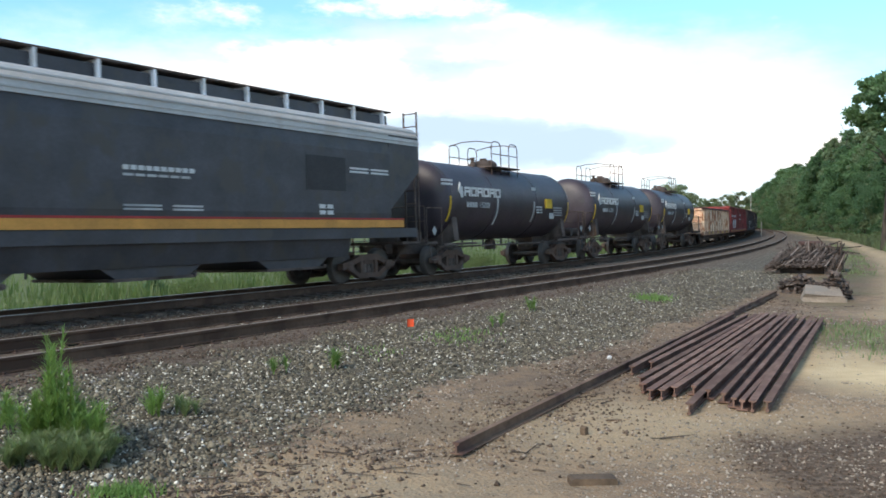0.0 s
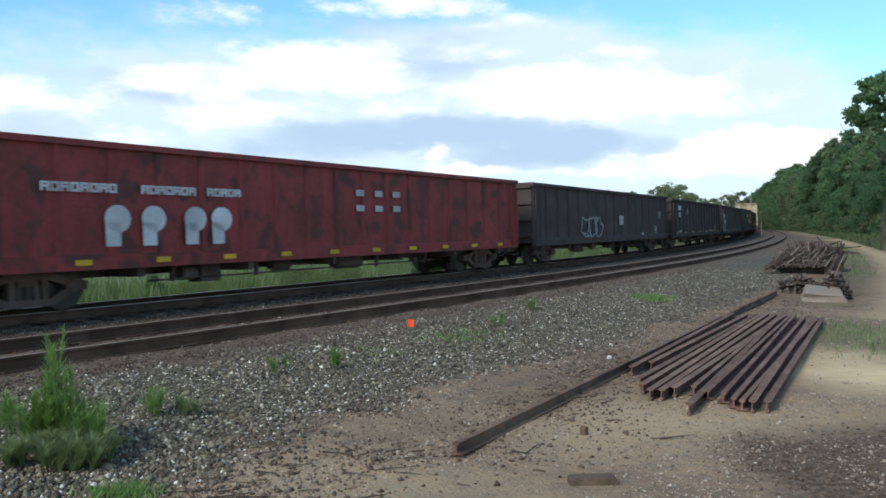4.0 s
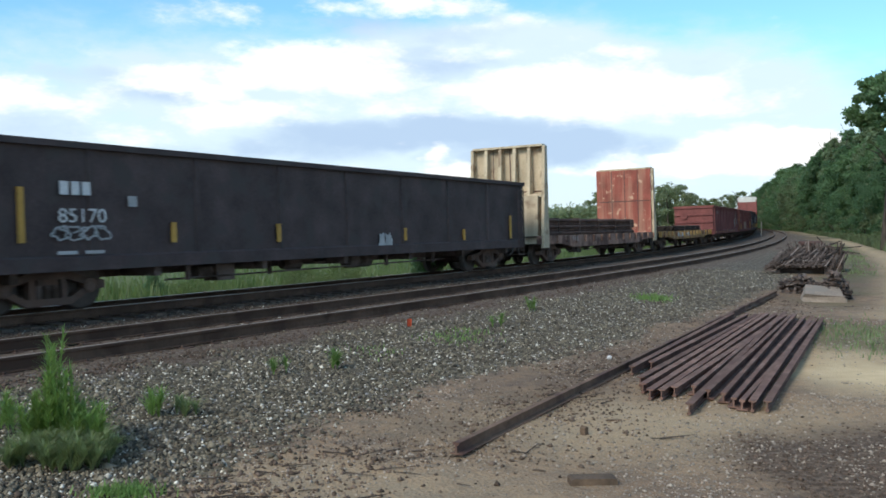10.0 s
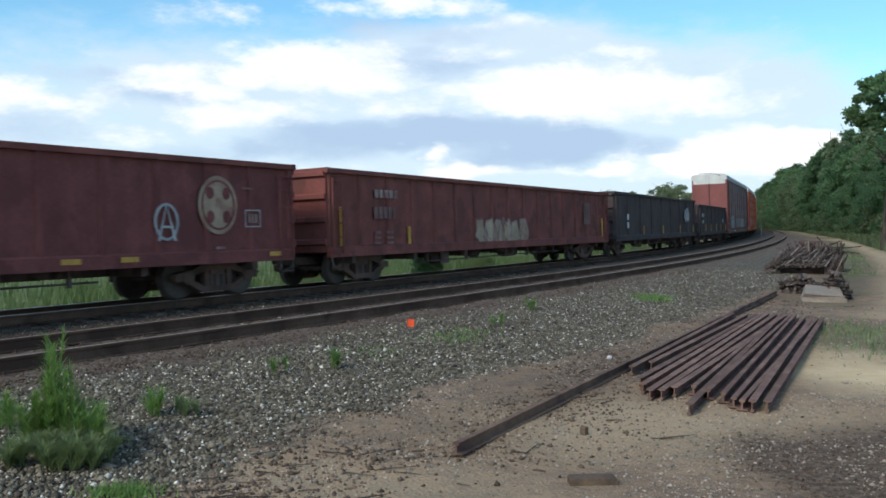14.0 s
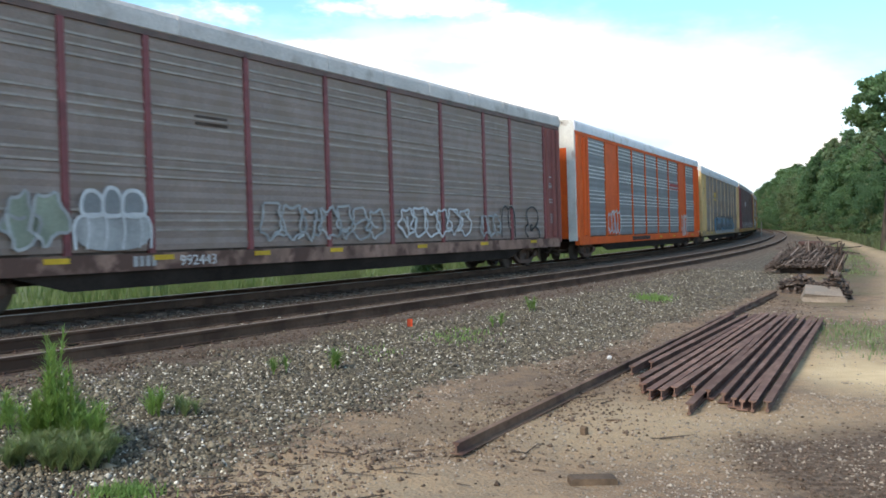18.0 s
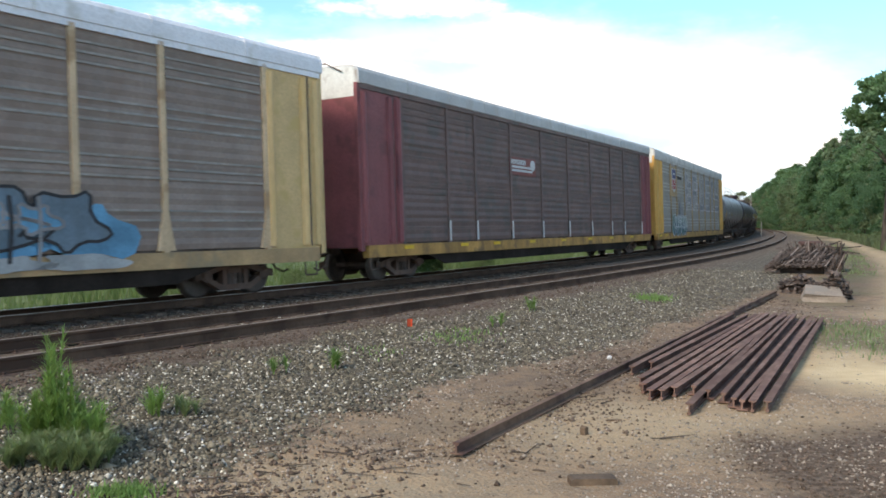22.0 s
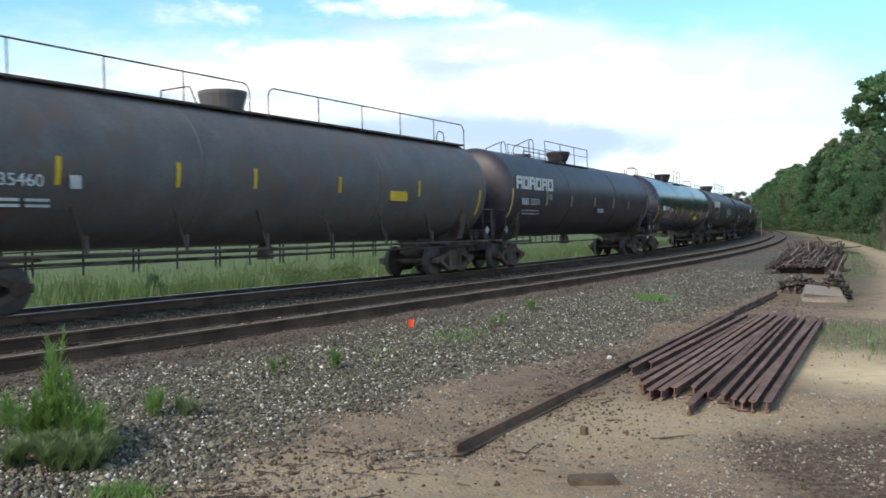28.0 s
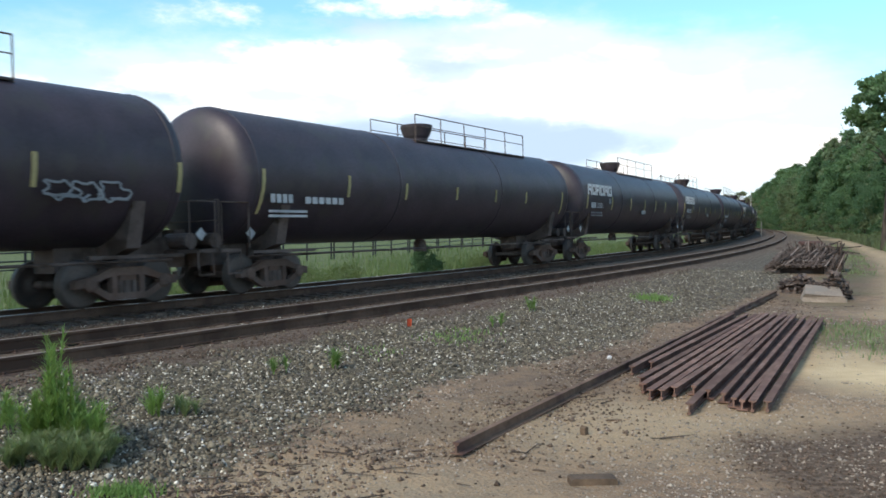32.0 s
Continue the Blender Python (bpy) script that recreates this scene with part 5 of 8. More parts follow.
def hopper(label, half):
    STRETCH[0] = 1.0
    car = thing("hopper_car", label, "hopper car", "hopper cars")
    e = 4.02
    zb = 1.30
    prof = [(-1.44, zb), (-1.50, zb + 0.5), (-1.50, e - 0.6), (-1.42, e), (1.42, e), (1.50, e - 0.6), (1.50, zb + 0.5), (1.44, zb)]
    part("body", Solid().prism(prof, -half + 1.5, half - 1.5), M_BLACK, car)
    for sx in (-1, 1):
        w = Solid()
        x0, x1, x2 = sx * (half - 1.5), sx * half, sx * (half - 1.3)
        vs = []
        for y in (-1.48, 1.48):
            vs += [(x0, y, zb), (x0, y, e), (x1, y, e), (x1, y, e - 1.0), (x2 - sx * 0.2, y, zb + 0.6)]
        w.add(vs, [(0, 1, 2, 3, 4), (5, 9, 8, 7, 6), (1, 6, 7, 2), (2, 7, 8, 3), (3, 8, 9, 4), (4, 9, 5, 0), (0, 5, 6, 1)])
        part("end_slope", w, M_BLACK, car)
        for sy in (-1.35, 1.35):
            part("end_post", Solid().tube((sx * (half - 0.05), sy, 0.95), (sx * (half - 0.05), sy, e - 0.2), 0.035), M_FRAME, car)
        ladder(car, sx * (half + 0.02), -1.2, 1.0, e + 0.7, M_FRAME, 0.45, axis="y")
        part("end_platform", Solid().box(min(sx * (half - 0.9), sx * half), max(sx * (half - 0.9), sx * half), -1.45, 1.45, 0.95, 1.02), M_FRAME, car)
    roof = [(-1.50, e - 0.28), (-1.47, e), (-1.30, e + 0.22), (-0.9, e + 0.34), (0, e + 0.42), (0.9, e + 0.34), (1.30, e + 0.22), (1.47, e), (1.50, e - 0.28)]
    part("roof", Solid().prism(roof, -half, half), M_ROOFDUST, car, "pale grey ribbed roof")
    for z in (e - 0.2, e - 0.05, e + 0.08):
        part("roof_bead", Solid().box(-half, half, -1.515, -1.47, z, z + 0.035), M_ROOFDUST, car)
    part("side_stripe", Solid().box(-half + 0.6, half - 0.9, -1.512, -1.49, zb + 0.12, zb + 0.32), M_STRIPE, car, "orange-yellow stripe along the side")
    part("side_stripe", Solid().box(-half + 0.6, half - 0.9, -1.512, -1.49, zb + 0.325, zb + 0.37), M_SHIELDR, car, "thin red line over the stripe")
    for sy in (-1, 1):
        part("side_sill", Solid().box(-half + 0.2, half - 0.2, min(sy * 1.30, sy * 1.49), max(sy * 1.30, sy * 1.49), zb - 0.16, zb + 0.1), M_BLACK, car)
    part("slope_sheet", Solid().prism([(-1.42, zb), (-1.28, 0.68), (1.28, 0.68), (1.42, zb)], -half + 3.2, half - 3.2), M_BLACK, car, "dark sloping sheets over the discharge bays")
    for x in (-4.4, -0.15, 4.1):
        part("discharge_bay", Solid().prism([(x - 1.25, 0.70), (x + 1.35, 0.70), (x + 1.0, 0.47), (x - 0.85, 0.47)], -1.22, 1.22, axis="y"), M_BLACK, car)
        part("discharge_gate", Solid().box(x - 0.95, x + 1.1, -1.27, 1.27, 0.41, 0.47), M_FRAME, car)
        part("gate_shaft", Solid().tube((x + 1.1, -1.30, 0.47), (x + 1.1, 1.30, 0.47), 0.05, 8), M_FRAME, car)
    part("hatch_trough", Solid().prism([(-0.82, e + 0.30), (0.82, e + 0.30), (0.80, e + 0.62), (-0.80, e + 0.62)], -half + 0.15, half - 0.6), M_BLACK, car, "long dark hatch trough along the roof")
    for sy in (-0.62, 0.62):
        part("running_board", Solid().box(-half, half - 0.5, sy - 0.28, sy + 0.28, e + 0.70, e + 0.74), M_FRAME, car)
        for k in range(14):
            x = -half + 0.3 + (2 * half - 1.2) * k / 13
            part("board_bracket", Solid().box(x - 0.03, x + 0.03, sy - 0.3, sy + 0.3, e + 0.3, e + 0.70), M_ROOF, car)
    for k in range(12):
        x = -half + 0.9 + (2 * half - 1.8) * k / 11
        part("hatch_cover", Solid().box(x - 0.45, x + 0.45, -0.3, 0.3, e + 0.40, e + 0.52), M_ROOFGREY, car)
    STRETCH[0] = LONG
    half = half / LONG
    part("dark_patch", Solid().box(3.8, 5.15, -1.508, -1.49, 2.35, 3.2), M_GRAFK, car, "fresh black patch on the side")
    bars(car, M_WHITE, -0.86, 2.56, -1.51, [0.12] * 10, 0.09, 0.04, label="blurred white lettering")
    bars(car, M_FADED, -0.86, 2.44, -1.51, [0.2] * 6, 0.05, 0.05, label="blurred white lettering")
    bars(car, M_FADED, -0.87, 1.86, -1.51, [0.8, 0.7], 0.04, 0.25, lines=2, label="blurred white lettering")
    bars(car, M_WHITE, 5.3, 2.93, -1.51, [0.7, 0.7], 0.05, 0.1, lines=2, label="blurred white lettering")
    bars(car, M_WHITE, 4.2, 1.9, -1.51, [0.2, 0.2], 0.1, 0.06, lines=2, pitch=0.15, label="small white data panel")
    STRETCH[0] = 1.0
    half = half * LONG
    add_ends(car, half)
    for sx in (-1, 1):
        add_truck(car, sx * (half - 2.0))
    STRETCH[0] = LONG
    return car


def flat_car(label, half, side_mat, bulkheads=(), load=None, deck=1.06, group="flat cars"):
    STRETCH[0] = 1.0
    car = thing("flat_car", label, "flat car", group)
    for sy in (-1, 1):
        a, b = sorted((sy * 1.30, sy * 1.47))
        part("side_sill", Solid().prism([(-half, deck), (half, deck), (half, deck - 0.32), (half - 2.4, deck - 0.34), (half - 3.6, deck - 0.5), (-half + 3.6, deck - 0.5), (-half + 2.4, deck - 0.34), (-half, deck - 0.32)], a, b, axis="y"), side_mat, car)
        for k in range(15):
            x = -half + 0.6 + (2 * half - 1.2) * k / 14
            part("stake_pocket", Solid().box(x - 0.09, x + 0.09, min(sy * 1.47, sy * 1.55), max(sy * 1.47, sy * 1.55), deck - 0.30, deck - 0.02), side_mat, car)
    for k in range(34):
        x0 = -half + 2 * half * k / 34
        part("deck_plank", Solid().box(x0 + 0.008, x0 + 2 * half / 34 - 0.008, -1.32, 1.32, deck - 0.07, deck - 0.005), M_WOOD, car)
    part("centre_sill", Solid().prism([(-0.5, 0.5), (0.5, 0.5), (0.55, deck - 0.08), (-0.55, deck - 0.08)], -half + 0.3, half - 0.3), M_FRAME, car)
    for sx, face, frame_mat in bulkheads:
        b = half - 0.1
        part("bulkhead_sheet", Solid().box(sx * (b - 0.62) - 0.05, sx * (b - 0.62) + 0.05, -1.44, 1.56, deck, 4.52), face, car, "tall bulkhead sheet")
        n = 6
        for k in range(n):
            y = -1.50 + 3.0 * k / (n - 1)
            foot = deck - (0.46 if k in (0, n - 1) else 0.3)
            s = Solid().add([(sx * (b - 0.56), y - 0.06, foot), (sx * (b + 0.02), y - 0.06, foot), (sx * (b - 0.34), y - 0.06, 4.50), (sx * (b - 0.56), y - 0.06, 4.50),
                             (sx * (b - 0.56), y + 0.06, foot), (sx * (b + 0.02), y + 0.06, foot), (sx * (b - 0.34), y + 0.06, 4.50), (sx * (b - 0.56), y + 0.06, 4.50)],
                            [(0, 1, 2, 3), (7, 6, 5, 4), (0, 4, 5, 1), (1, 5, 6, 2), (2, 6, 7, 3), (3, 7, 4, 0)])
            part("bulkhead_post", s, frame_mat, car)
        part("bulkhead_skirt", Solid().prism([(sx * (b - 0.50), deck - 0.3), (sx * (b + 0.03), deck - 0.3), (sx * (b - 0.13), 2.60), (sx * (b - 0.50), 2.60)], -1.30, 1.30, axis="y"), frame_mat, car, "plated lower half of the bulkhead")
        for y in (-0.02, 0.7, -0.74):
            part("seam", Solid().box(sx * (b - 0.62) - 0.058, sx * (b - 0.62) + 0.058, y - 0.02, y + 0.02, deck + 0.1, 4.45), M_RUSTDARK, car)
        part("seam", Solid().box(sx * (b - 0.62) - 0.06, sx * (b - 0.62) + 0.06, -1.40, 1.40, 2.75, 2.80), M_RUSTDARK, car)
        part("bulkhead_cap", Solid().box(min(sx * (b - 0.68), sx * (b - 0.3)), max(sx * (b - 0.68), sx * (b - 0.3)), -1.46, 1.46, 4.48, 4.56), frame_mat, car)
        part("bulkhead_brace", Solid().box(min(sx * (b - 0.56), sx * (b - 0.2)), max(sx * (b - 0.56), sx * (b - 0.2)), -1.42, 1.42, 2.55, 2.67), frame_mat, car)
    if load:
        load(car)
    underframe(car, half, 0.5, 0.7)
    add_ends(car, half)
    for sx in (-1, 1):
        add_truck(car, sx * (half - 2.0))
    STRETCH[0] = LONG
    return car
# ---- the train, in its order; u is a car's place along the train ----
TRAIN = []          # (thing, middle, half the distance between its truck centres)


def couple(car, mid, half_base):
    TRAIN.append((car, mid, half_base))
    return car


couple(hopper("black covered hopper car with a yellow stripe and grey roof", 9.4), -1.1, 7.3)

GRAB = M_FADED
_small = tank_car("short black tank car with white block emblem and railed top platform", 6.6, 1.30, 2.30, M_TANK, "small", "short tank cars", hb=5.5, plate_x=0.3,
                  strips=((-5.0, 1.6, 2.4, M_YELLOW), (-1.6, 1.5, 2.4, GRAB), (1.55, 1.6, 2.35, GRAB), (5.0, 1.6, 2.4, M_YELLOW)))
letters_blocky(_small, -3.57, 2.42, -1.305, 0.30, 6, M_WHITE, 0.35)
part("emblem_block", Solid().prism([(-3.88, 2.60), (-3.80, 2.86), (-3.74, 2.70), (-3.66, 2.72), (-3.62, 2.38), (-3.74, 2.36)], -1.30, -1.26, axis="y"), M_WHITE, _small, "white leaf-like emblem patch")
bars(_small, M_FADED, -3.45, 2.06, -1.315, [0.13] * 4, 0.17, 0.04, label="pale reporting mark bars")
lettering("15209", 0.27, M_FADED, _small, -2.66, 2.06, -1.31, "pale car number")
part("warning_panel", Solid().box(2.28, 2.84, -1.325, -1.29, 2.12, 2.48), M_YELLOW, _small, "yellow square warning panel")
bars(_small, M_GRAFFILL, 2.95, 2.12, -1.31, [0.8], 0.05, lines=4, pitch=0.095, label="grey lines of small lettering")
bars(_small, M_FADED, 1.5, 2.12, -1.31, [0.22, 0.2], 0.06, lines=3, pitch=0.1, label="small white data panel")
bars(_small, M_FADED, 1.3, 2.78, -1.22, [0.35], 0.12, label="small pale notice")
bars(_small, M_WHITE, -4.75, 2.86, -1.22, [0.10] * 5, 0.07, 0.03, lines=2, pitch=0.12, label="small white lettering")
bars(_small, M_FADED, 2.7, 1.72, -1.25, [0.4], 0.22, label="small pale data panel")
couple(_small, 15.45, 4.6)
couple(copy_thing(_small, pose(0, 0, 0)), 28.95, 4.6)
couple(copy_thing(_small, pose(0, 0, 0)), 42.2, 4.6)

_h = (66.13 - 49.62) / 2
_rg = gondola("rust-streaked cream gondola car with dark middle panels", _h, 2.66, M_RUSTWHITE, ribs=15, bottom=0.80, rib_mat=M_RUSTRIB, chord=M_RUSTDARK, rib_depth=0.09,
              panels=[(-_h, -4.4, M_RUSTWHITE), (-4.4, 4.3, M_RUSTPANEL), (4.3, _h, M_RUSTWHITE)], sill=M_RUSTSILL)
reflectors(_rg, (-4.38, -2.57, 0.26, 3.0, 5.6), 0.80, -1.51, w=0.38, h=0.12)
_rs = random.Random(8)
for _k in range(26):
    _x, _w, _z = _rs.uniform(-3.8, 3.7), _rs.uniform(0.12, 0.42), _rs.uniform(0.14, 0.42)
    part("rust_scab", Solid().prism(rounded([(_x, 0.95), (_x + _w, 0.95), (_x + _w * _rs.uniform(0.75, 1.0), 0.95 + _z * _rs.uniform(0.4, 0.9)), (_x + _w * _rs.uniform(0.3, 0.7), 0.95 + _z), (_x + _w * 0.1, 0.95 + _z * _rs.uniform(0.3, 0.8))], True, 1), -1.428, -1.42, axis="y"), M_RUSTSILL, _rg, "flaked rusty patch at the panel's foot")
bars(_rg, M_FRAME, -5.35, 2.42, -1.43, [0.12, 0.12, 0.12], 0.2, 0.06, label="dark stencilled lettering")
part("data_panel", Solid().box(5.05, 5.45, -1.435, -1.42, 1.75, 2.2), M_FRAME, _rg, "dark square data panel")
couple(_rg, (66.13 + 49.62) / 2, _h - 2.05)

_h = (88.21 - 67.41) / 2
_cp = gondola("faded red gondola car with white faded lettering", _h, 3.05, M_RED, ribs=19)
for _x, _n in ((-7.3, 8), (-5.4, 7), (-3.9, 5)):
    letters_blocky(_cp, _x, 2.10, -1.48, 0.17, _n, M_WHITE, 0.15)
for _x in (-5.9, -5.15, -4.2, -3.55):
    part("emblem_block", Solid().lathe([(-0.01, 0.26), (0.01, 0.26)], 14, "y", (_x, -1.48, 1.62)).box(_x - 0.24, _x + 0.05, -1.49, -1.47, 1.10, 1.55), M_GRAFW, _cp, "white worn company emblem")
bars(_cp, M_FADED, 0.7, 2.25, -1.48, [0.3, 0.3, 0.3], 0.16, 0.45, lines=2, pitch=0.4, label="faded white lettering")
reflectors(_cp, [-8.2 + 1.6 * k for k in range(11)], 0.82, -1.52, w=0.3)
couple(_cp, (88.21 + 67.41) / 2, _h - 2.05)


def dark_gondola(a, b, top, label, mat=M_GOND, ribs=17, **kw):
    h = (b - a) / 2
    return couple(gondola(label, h, top, mat, ribs=ribs, **kw), (a + b) / 2, h - 2.05)


def outlined_panel(car, x, z, w, h, mat=M_GRAFDIM):
    """A stencilled data panel: an outlined box with three small bars in it."""
    stroke(car, [(x, z), (x + w, z), (x + w, z + h), (x, z + h)], -1.484, 0.035, mat, "white outline of a data panel", True, 0)
    bars(car, mat, x + 0.08, z + 0.08, -1.484, [(w - 0.24) / 3] * 3, h - 0.16, 0.04, label="small worn data bars")


_c = dark_gondola(89.6, 110.18, 3.05, "black gondola car with silver graffiti near its middle", M_HAZEBLACK)
graffiti(_c, -4.2, -1.9, 0.9, 1.85, -1.48, 3, None, M_GRAFDIM, 3)
outlined_panel(_c, 6.4, 1.03, 0.46, 0.34)
bars(_c, M_WHITE, 4.18, 0.92, -1.49, [0.16], 0.14, label="small white notice")
bars(_c, M_FADED, 0.6, 1.45, -1.48, [0.6], 0.45, label="faded grey patch")
bars(_c, M_GRAFFILL, 7.2, 1.8, -1.48, [0.08, 0.08, 0.08], 0.4, 0.1, label="faded grey lettering")
_c = dark_gondola(111.67, 132.42, 3.01, "black gondola car with white number and yellow strips")
bars(_c, M_WHITE, -7.3, 2.35, -1.49, [0.22, 0.22, 0.22], 0.26, label="white reporting mark bars")
lettering("3872", 0.40, M_WHITE, _c, -7.3, 1.92, -1.49, "white car number")
bars(_c, M_WHITE, -7.2, 1.0, -1.49, [0.7], 0.08, lines=2, label="white data lines")
bars(_c, M_FADED, -4.55, 2.1, -1.49, [0.07, 0.07], 0.32, 0.07, label="small white data panel")
outlined_panel(_c, 6.4, 0.98, 0.44, 0.36)
bars(_c, M_WHITE, 4.22, 0.95, -1.49, [0.13], 0.14, label="small white notice")
reflectors(_c, (-7.9, -5.25, -2.78, -0.17, 2.56, 5.18, 7.9), 0.95, -1.51, M_STRIP, w=0.38, h=0.11)
_c = dark_gondola(133.83, 154.56, 3.02, "black gondola car with white number and faded patches", M_BLACKBROWN)
lettering("400", 0.36, M_WHITE, _c, -7.28, 1.52, -1.49, "white car number")
lettering("755", 0.36, M_WHITE, _c, -6.27, 1.52, -1.49, "white car number")
bars(_c, M_WHITE, -7.38, 2.06, -1.49, [0.2, 0.18, 0.2], 0.22, label="white reporting mark bars")
bars(_c, M_WHITE, -7.3, 0.9, -1.49, [0.4, 0.5], 0.07, 0.15, lines=2, label="white data lines")
part("data_panel", Solid().box(-8.2, -7.85, -1.50, -1.47, 1.05, 1.4), M_DULLYEL, _c, "worn yellow data panel")
for _x, _z0, _z1 in ((-7.6, 0.95, 1.45), (-7.6, 1.75, 2.6), (-6.36, 0.95, 2.2)):
    part("rib_edge", Solid().box(_x - 0.025, _x + 0.025, -1.495, -1.46, _z0, _z1), M_FADED, _c, "worn pale edge of a rib")
outlined_panel(_c, 6.95, 0.98, 0.36, 0.48, M_GRAFFILL)
reflectors(_c, (0.26, 2.18), 0.97, -1.51, M_STRIP, w=0.30, h=0.12)

_h = (176.76 - 156.12) / 2
_t = couple(gondola("dark gondola car with openings below its rim and yellow emblem", _h, 3.08, M_GOND, ribs=15, holes=True), (176.76 + 156.12) / 2, _h - 2.05)
part("emblem_panel", Solid().box(3.55, 6.02, -1.515, -1.45, 1.5, 2.72), M_STRIPE, _t, "orange panel with a red worn company emblem")
for _x in (3.78, 4.56, 5.34):
    part("emblem_block", Solid().box(_x, _x + 0.54, -1.53, -1.51, 2.30, 2.56).box(_x + 0.17, _x + 0.37, -1.53, -1.51, 1.66, 2.30), M_EMBLEMRED, _t, "red block of a company emblem")
for _x, _w in ((-1.65, 0.40), (-0.90, 0.40), (-0.10, 0.14), (0.12, 0.14)):
    letters_blocky(_t, _x, 2.22, -1.49, 0.40, 1, M_LETTERCREAM, _w)
for _x in (0.13, 0.94, 1.85):
    letters_blocky(_t, _x, 1.60, -1.49, 0.36, 1, M_LETTERCREAM, 0.30)
bars(_t, M_MARKDIM, -1.7, 1.95, -1.49, [1.1], 0.06, label="pale worn stripe")
bars(_t, M_FADED, -4.88, 1.6, -1.49, [0.25], 0.22, label="small pale notice")
bars(_t, M_FADED, -4.88, 1.42, -1.49, [0.22], 0.04, label="small pale line")
for _x in (6.7, 6.9, 7.35):
    letters_blocky(_t, _x, 1.55, -1.49, 0.28, 1, M_MARKDIM, 0.14)

_c = dark_gondola(177.74, 198.71, 3.0, "smooth black gondola car with number and yellow strips", M_HAZEBLACK, ribs=9)
lettering("85170", 0.36, M_WHITE, _c, -7.43, 1.55, -1.49, "pale car number")
bars(_c, M_WHITE, -7.38, 2.04, -1.49, [0.15, 0.15, 0.15], 0.24, label="pale reporting mark bars")
graffiti(_c, -7.5, -6.5, 1.22, 1.5, -1.48, 4, None, M_GRAFDIM, 9)
bars(_c, M_FADED, -7.45, 0.98, -1.49, [0.35, 0.35], 0.06, 0.15, lines=2, pitch=0.12, label="small pale lettering")
bars(_c, M_FADED, -6.1, 1.85, -1.49, [0.18], 0.2, label="small square notice")
for _x, _z0, _z in ((-8.04, 1.2, 0.95), (-5.13, 1.15, 0.4), (-2.38, 1.1, 0.42), (2.31, 1.05, 0.35), (5.29, 1.0, 0.35), (8.2, 1.0, 0.8)):
    part("reflector", Solid().box(_x - 0.05, _x + 0.05, -1.50, -1.46, _z0, _z0 + _z), M_STRIP, _c, "yellow reflective strip")
graffiti(_c, 1.15, 1.7, 0.7, 1.3, -1.48, 2, M_GRAFDIM, None, 4)


def pipe_stack(name, label, x0, x1, rows, base, r, seed, mat=M_PIPE):
    """Bundled dark pipes lying on a flat car's deck."""
    rr = random.Random(seed)
    STRETCH[0] = 1.0
    st = thing(name, label, "pipe load")
    for k in range(rows):
        n = int(2.5 / (2 * r))
        for i in range(n - (k % 2)):
            y = -1.25 + r + i * 2 * r + (r if k % 2 else 0)
            a, b = x0 + rr.uniform(0, 0.5), x1 - rr.uniform(0, 0.5)
            part("pipe", Solid().tube((a, y, base + r + k * r * 1.75), (b, y, base + r + k * r * 1.75), r, 8), mat, st)
    for i in range(5):
        x = x0 + (x1 - x0) * (i + 0.5) / 5
        t = base + r * 2 + (rows - 1) * r * 1.75
        part("strap", Solid().box(x - 0.03, x + 0.03, -1.33, 1.3, t, t + 0.02).box(x - 0.03, x + 0.03, -1.35, -1.33, base, t + 0.02), M_FRAME, st, "dark tie-down strap")
    STRETCH[0] = LONG
    return st


_h = (217.25 - 200.2) / 2
_m = (217.25 + 200.2) / 2
_f = couple(flat_car("bulkhead flat car with cream frames and worn red sheet", _h, M_DECKRUST, bulkheads=((-1, M_CREAM, M_CREAM), (1, M_BULKRED, M_CREAM))), _m, _h - 2.0)
bars(_f, M_MARKDIM, -4.6, 0.80, -1.56, [0.16] * 3, 0.2, 0.07, label="pale worn emblem letters")
couple(pipe_stack("pipe_load", "rusty brown stacked pipes between two bulkheads", -_h + 1.0, _h - 3.1, 5, 1.06, 0.075, 5), _m, _h - 2.0)
_h = (237.38 - 218.68) / 2
_m = (237.38 + 218.68) / 2
_f = couple(flat_car("flat car with a rust-stained tan sill and plank deck", _h, M_DECKTAN), _m, _h - 2.0)
lettering("17975", 0.34, M_FADED, _f, -1.6, 0.72, -1.56, "pale car number")
bars(_f, M_FADED, -4.0, 0.72, -1.50, [0.18] * 6, 0.24, 0.1, label="pale reporting mark bars")
STRETCH[0] = 1.0
part("end_paint", Solid().box(_h - 0.95, _h - 0.06, -1.476, -1.465, 0.75, 1.05), M_YELLOW, _f, "yellow painted end of the sill")
STRETCH[0] = LONG
couple(pipe_stack("pipe_load", "low layer of dark pipes strapped to a flat car", -4.4, 5.9, 2, 1.06, 0.085, 6, M_SHADE_PIPE), _m, _h - 2.0)

_c = dark_gondola(238.63, 259.27, 2.91, "mineral brown gondola car with a round faded emblem", M_DUSTBROWN, chord=M_BROWN)


def flat_disc(car, x, z, rx, rz, y, mat, label, name="round_emblem"):
    """A thin painted oval on the car's side."""
    part(name, Solid().prism([(x + rx * math.cos(a * math.pi / 14), z + rz * math.sin(a * math.pi / 14)) for a in range(28)], y - 0.006, y + 0.006, axis="y"), mat, car, label)


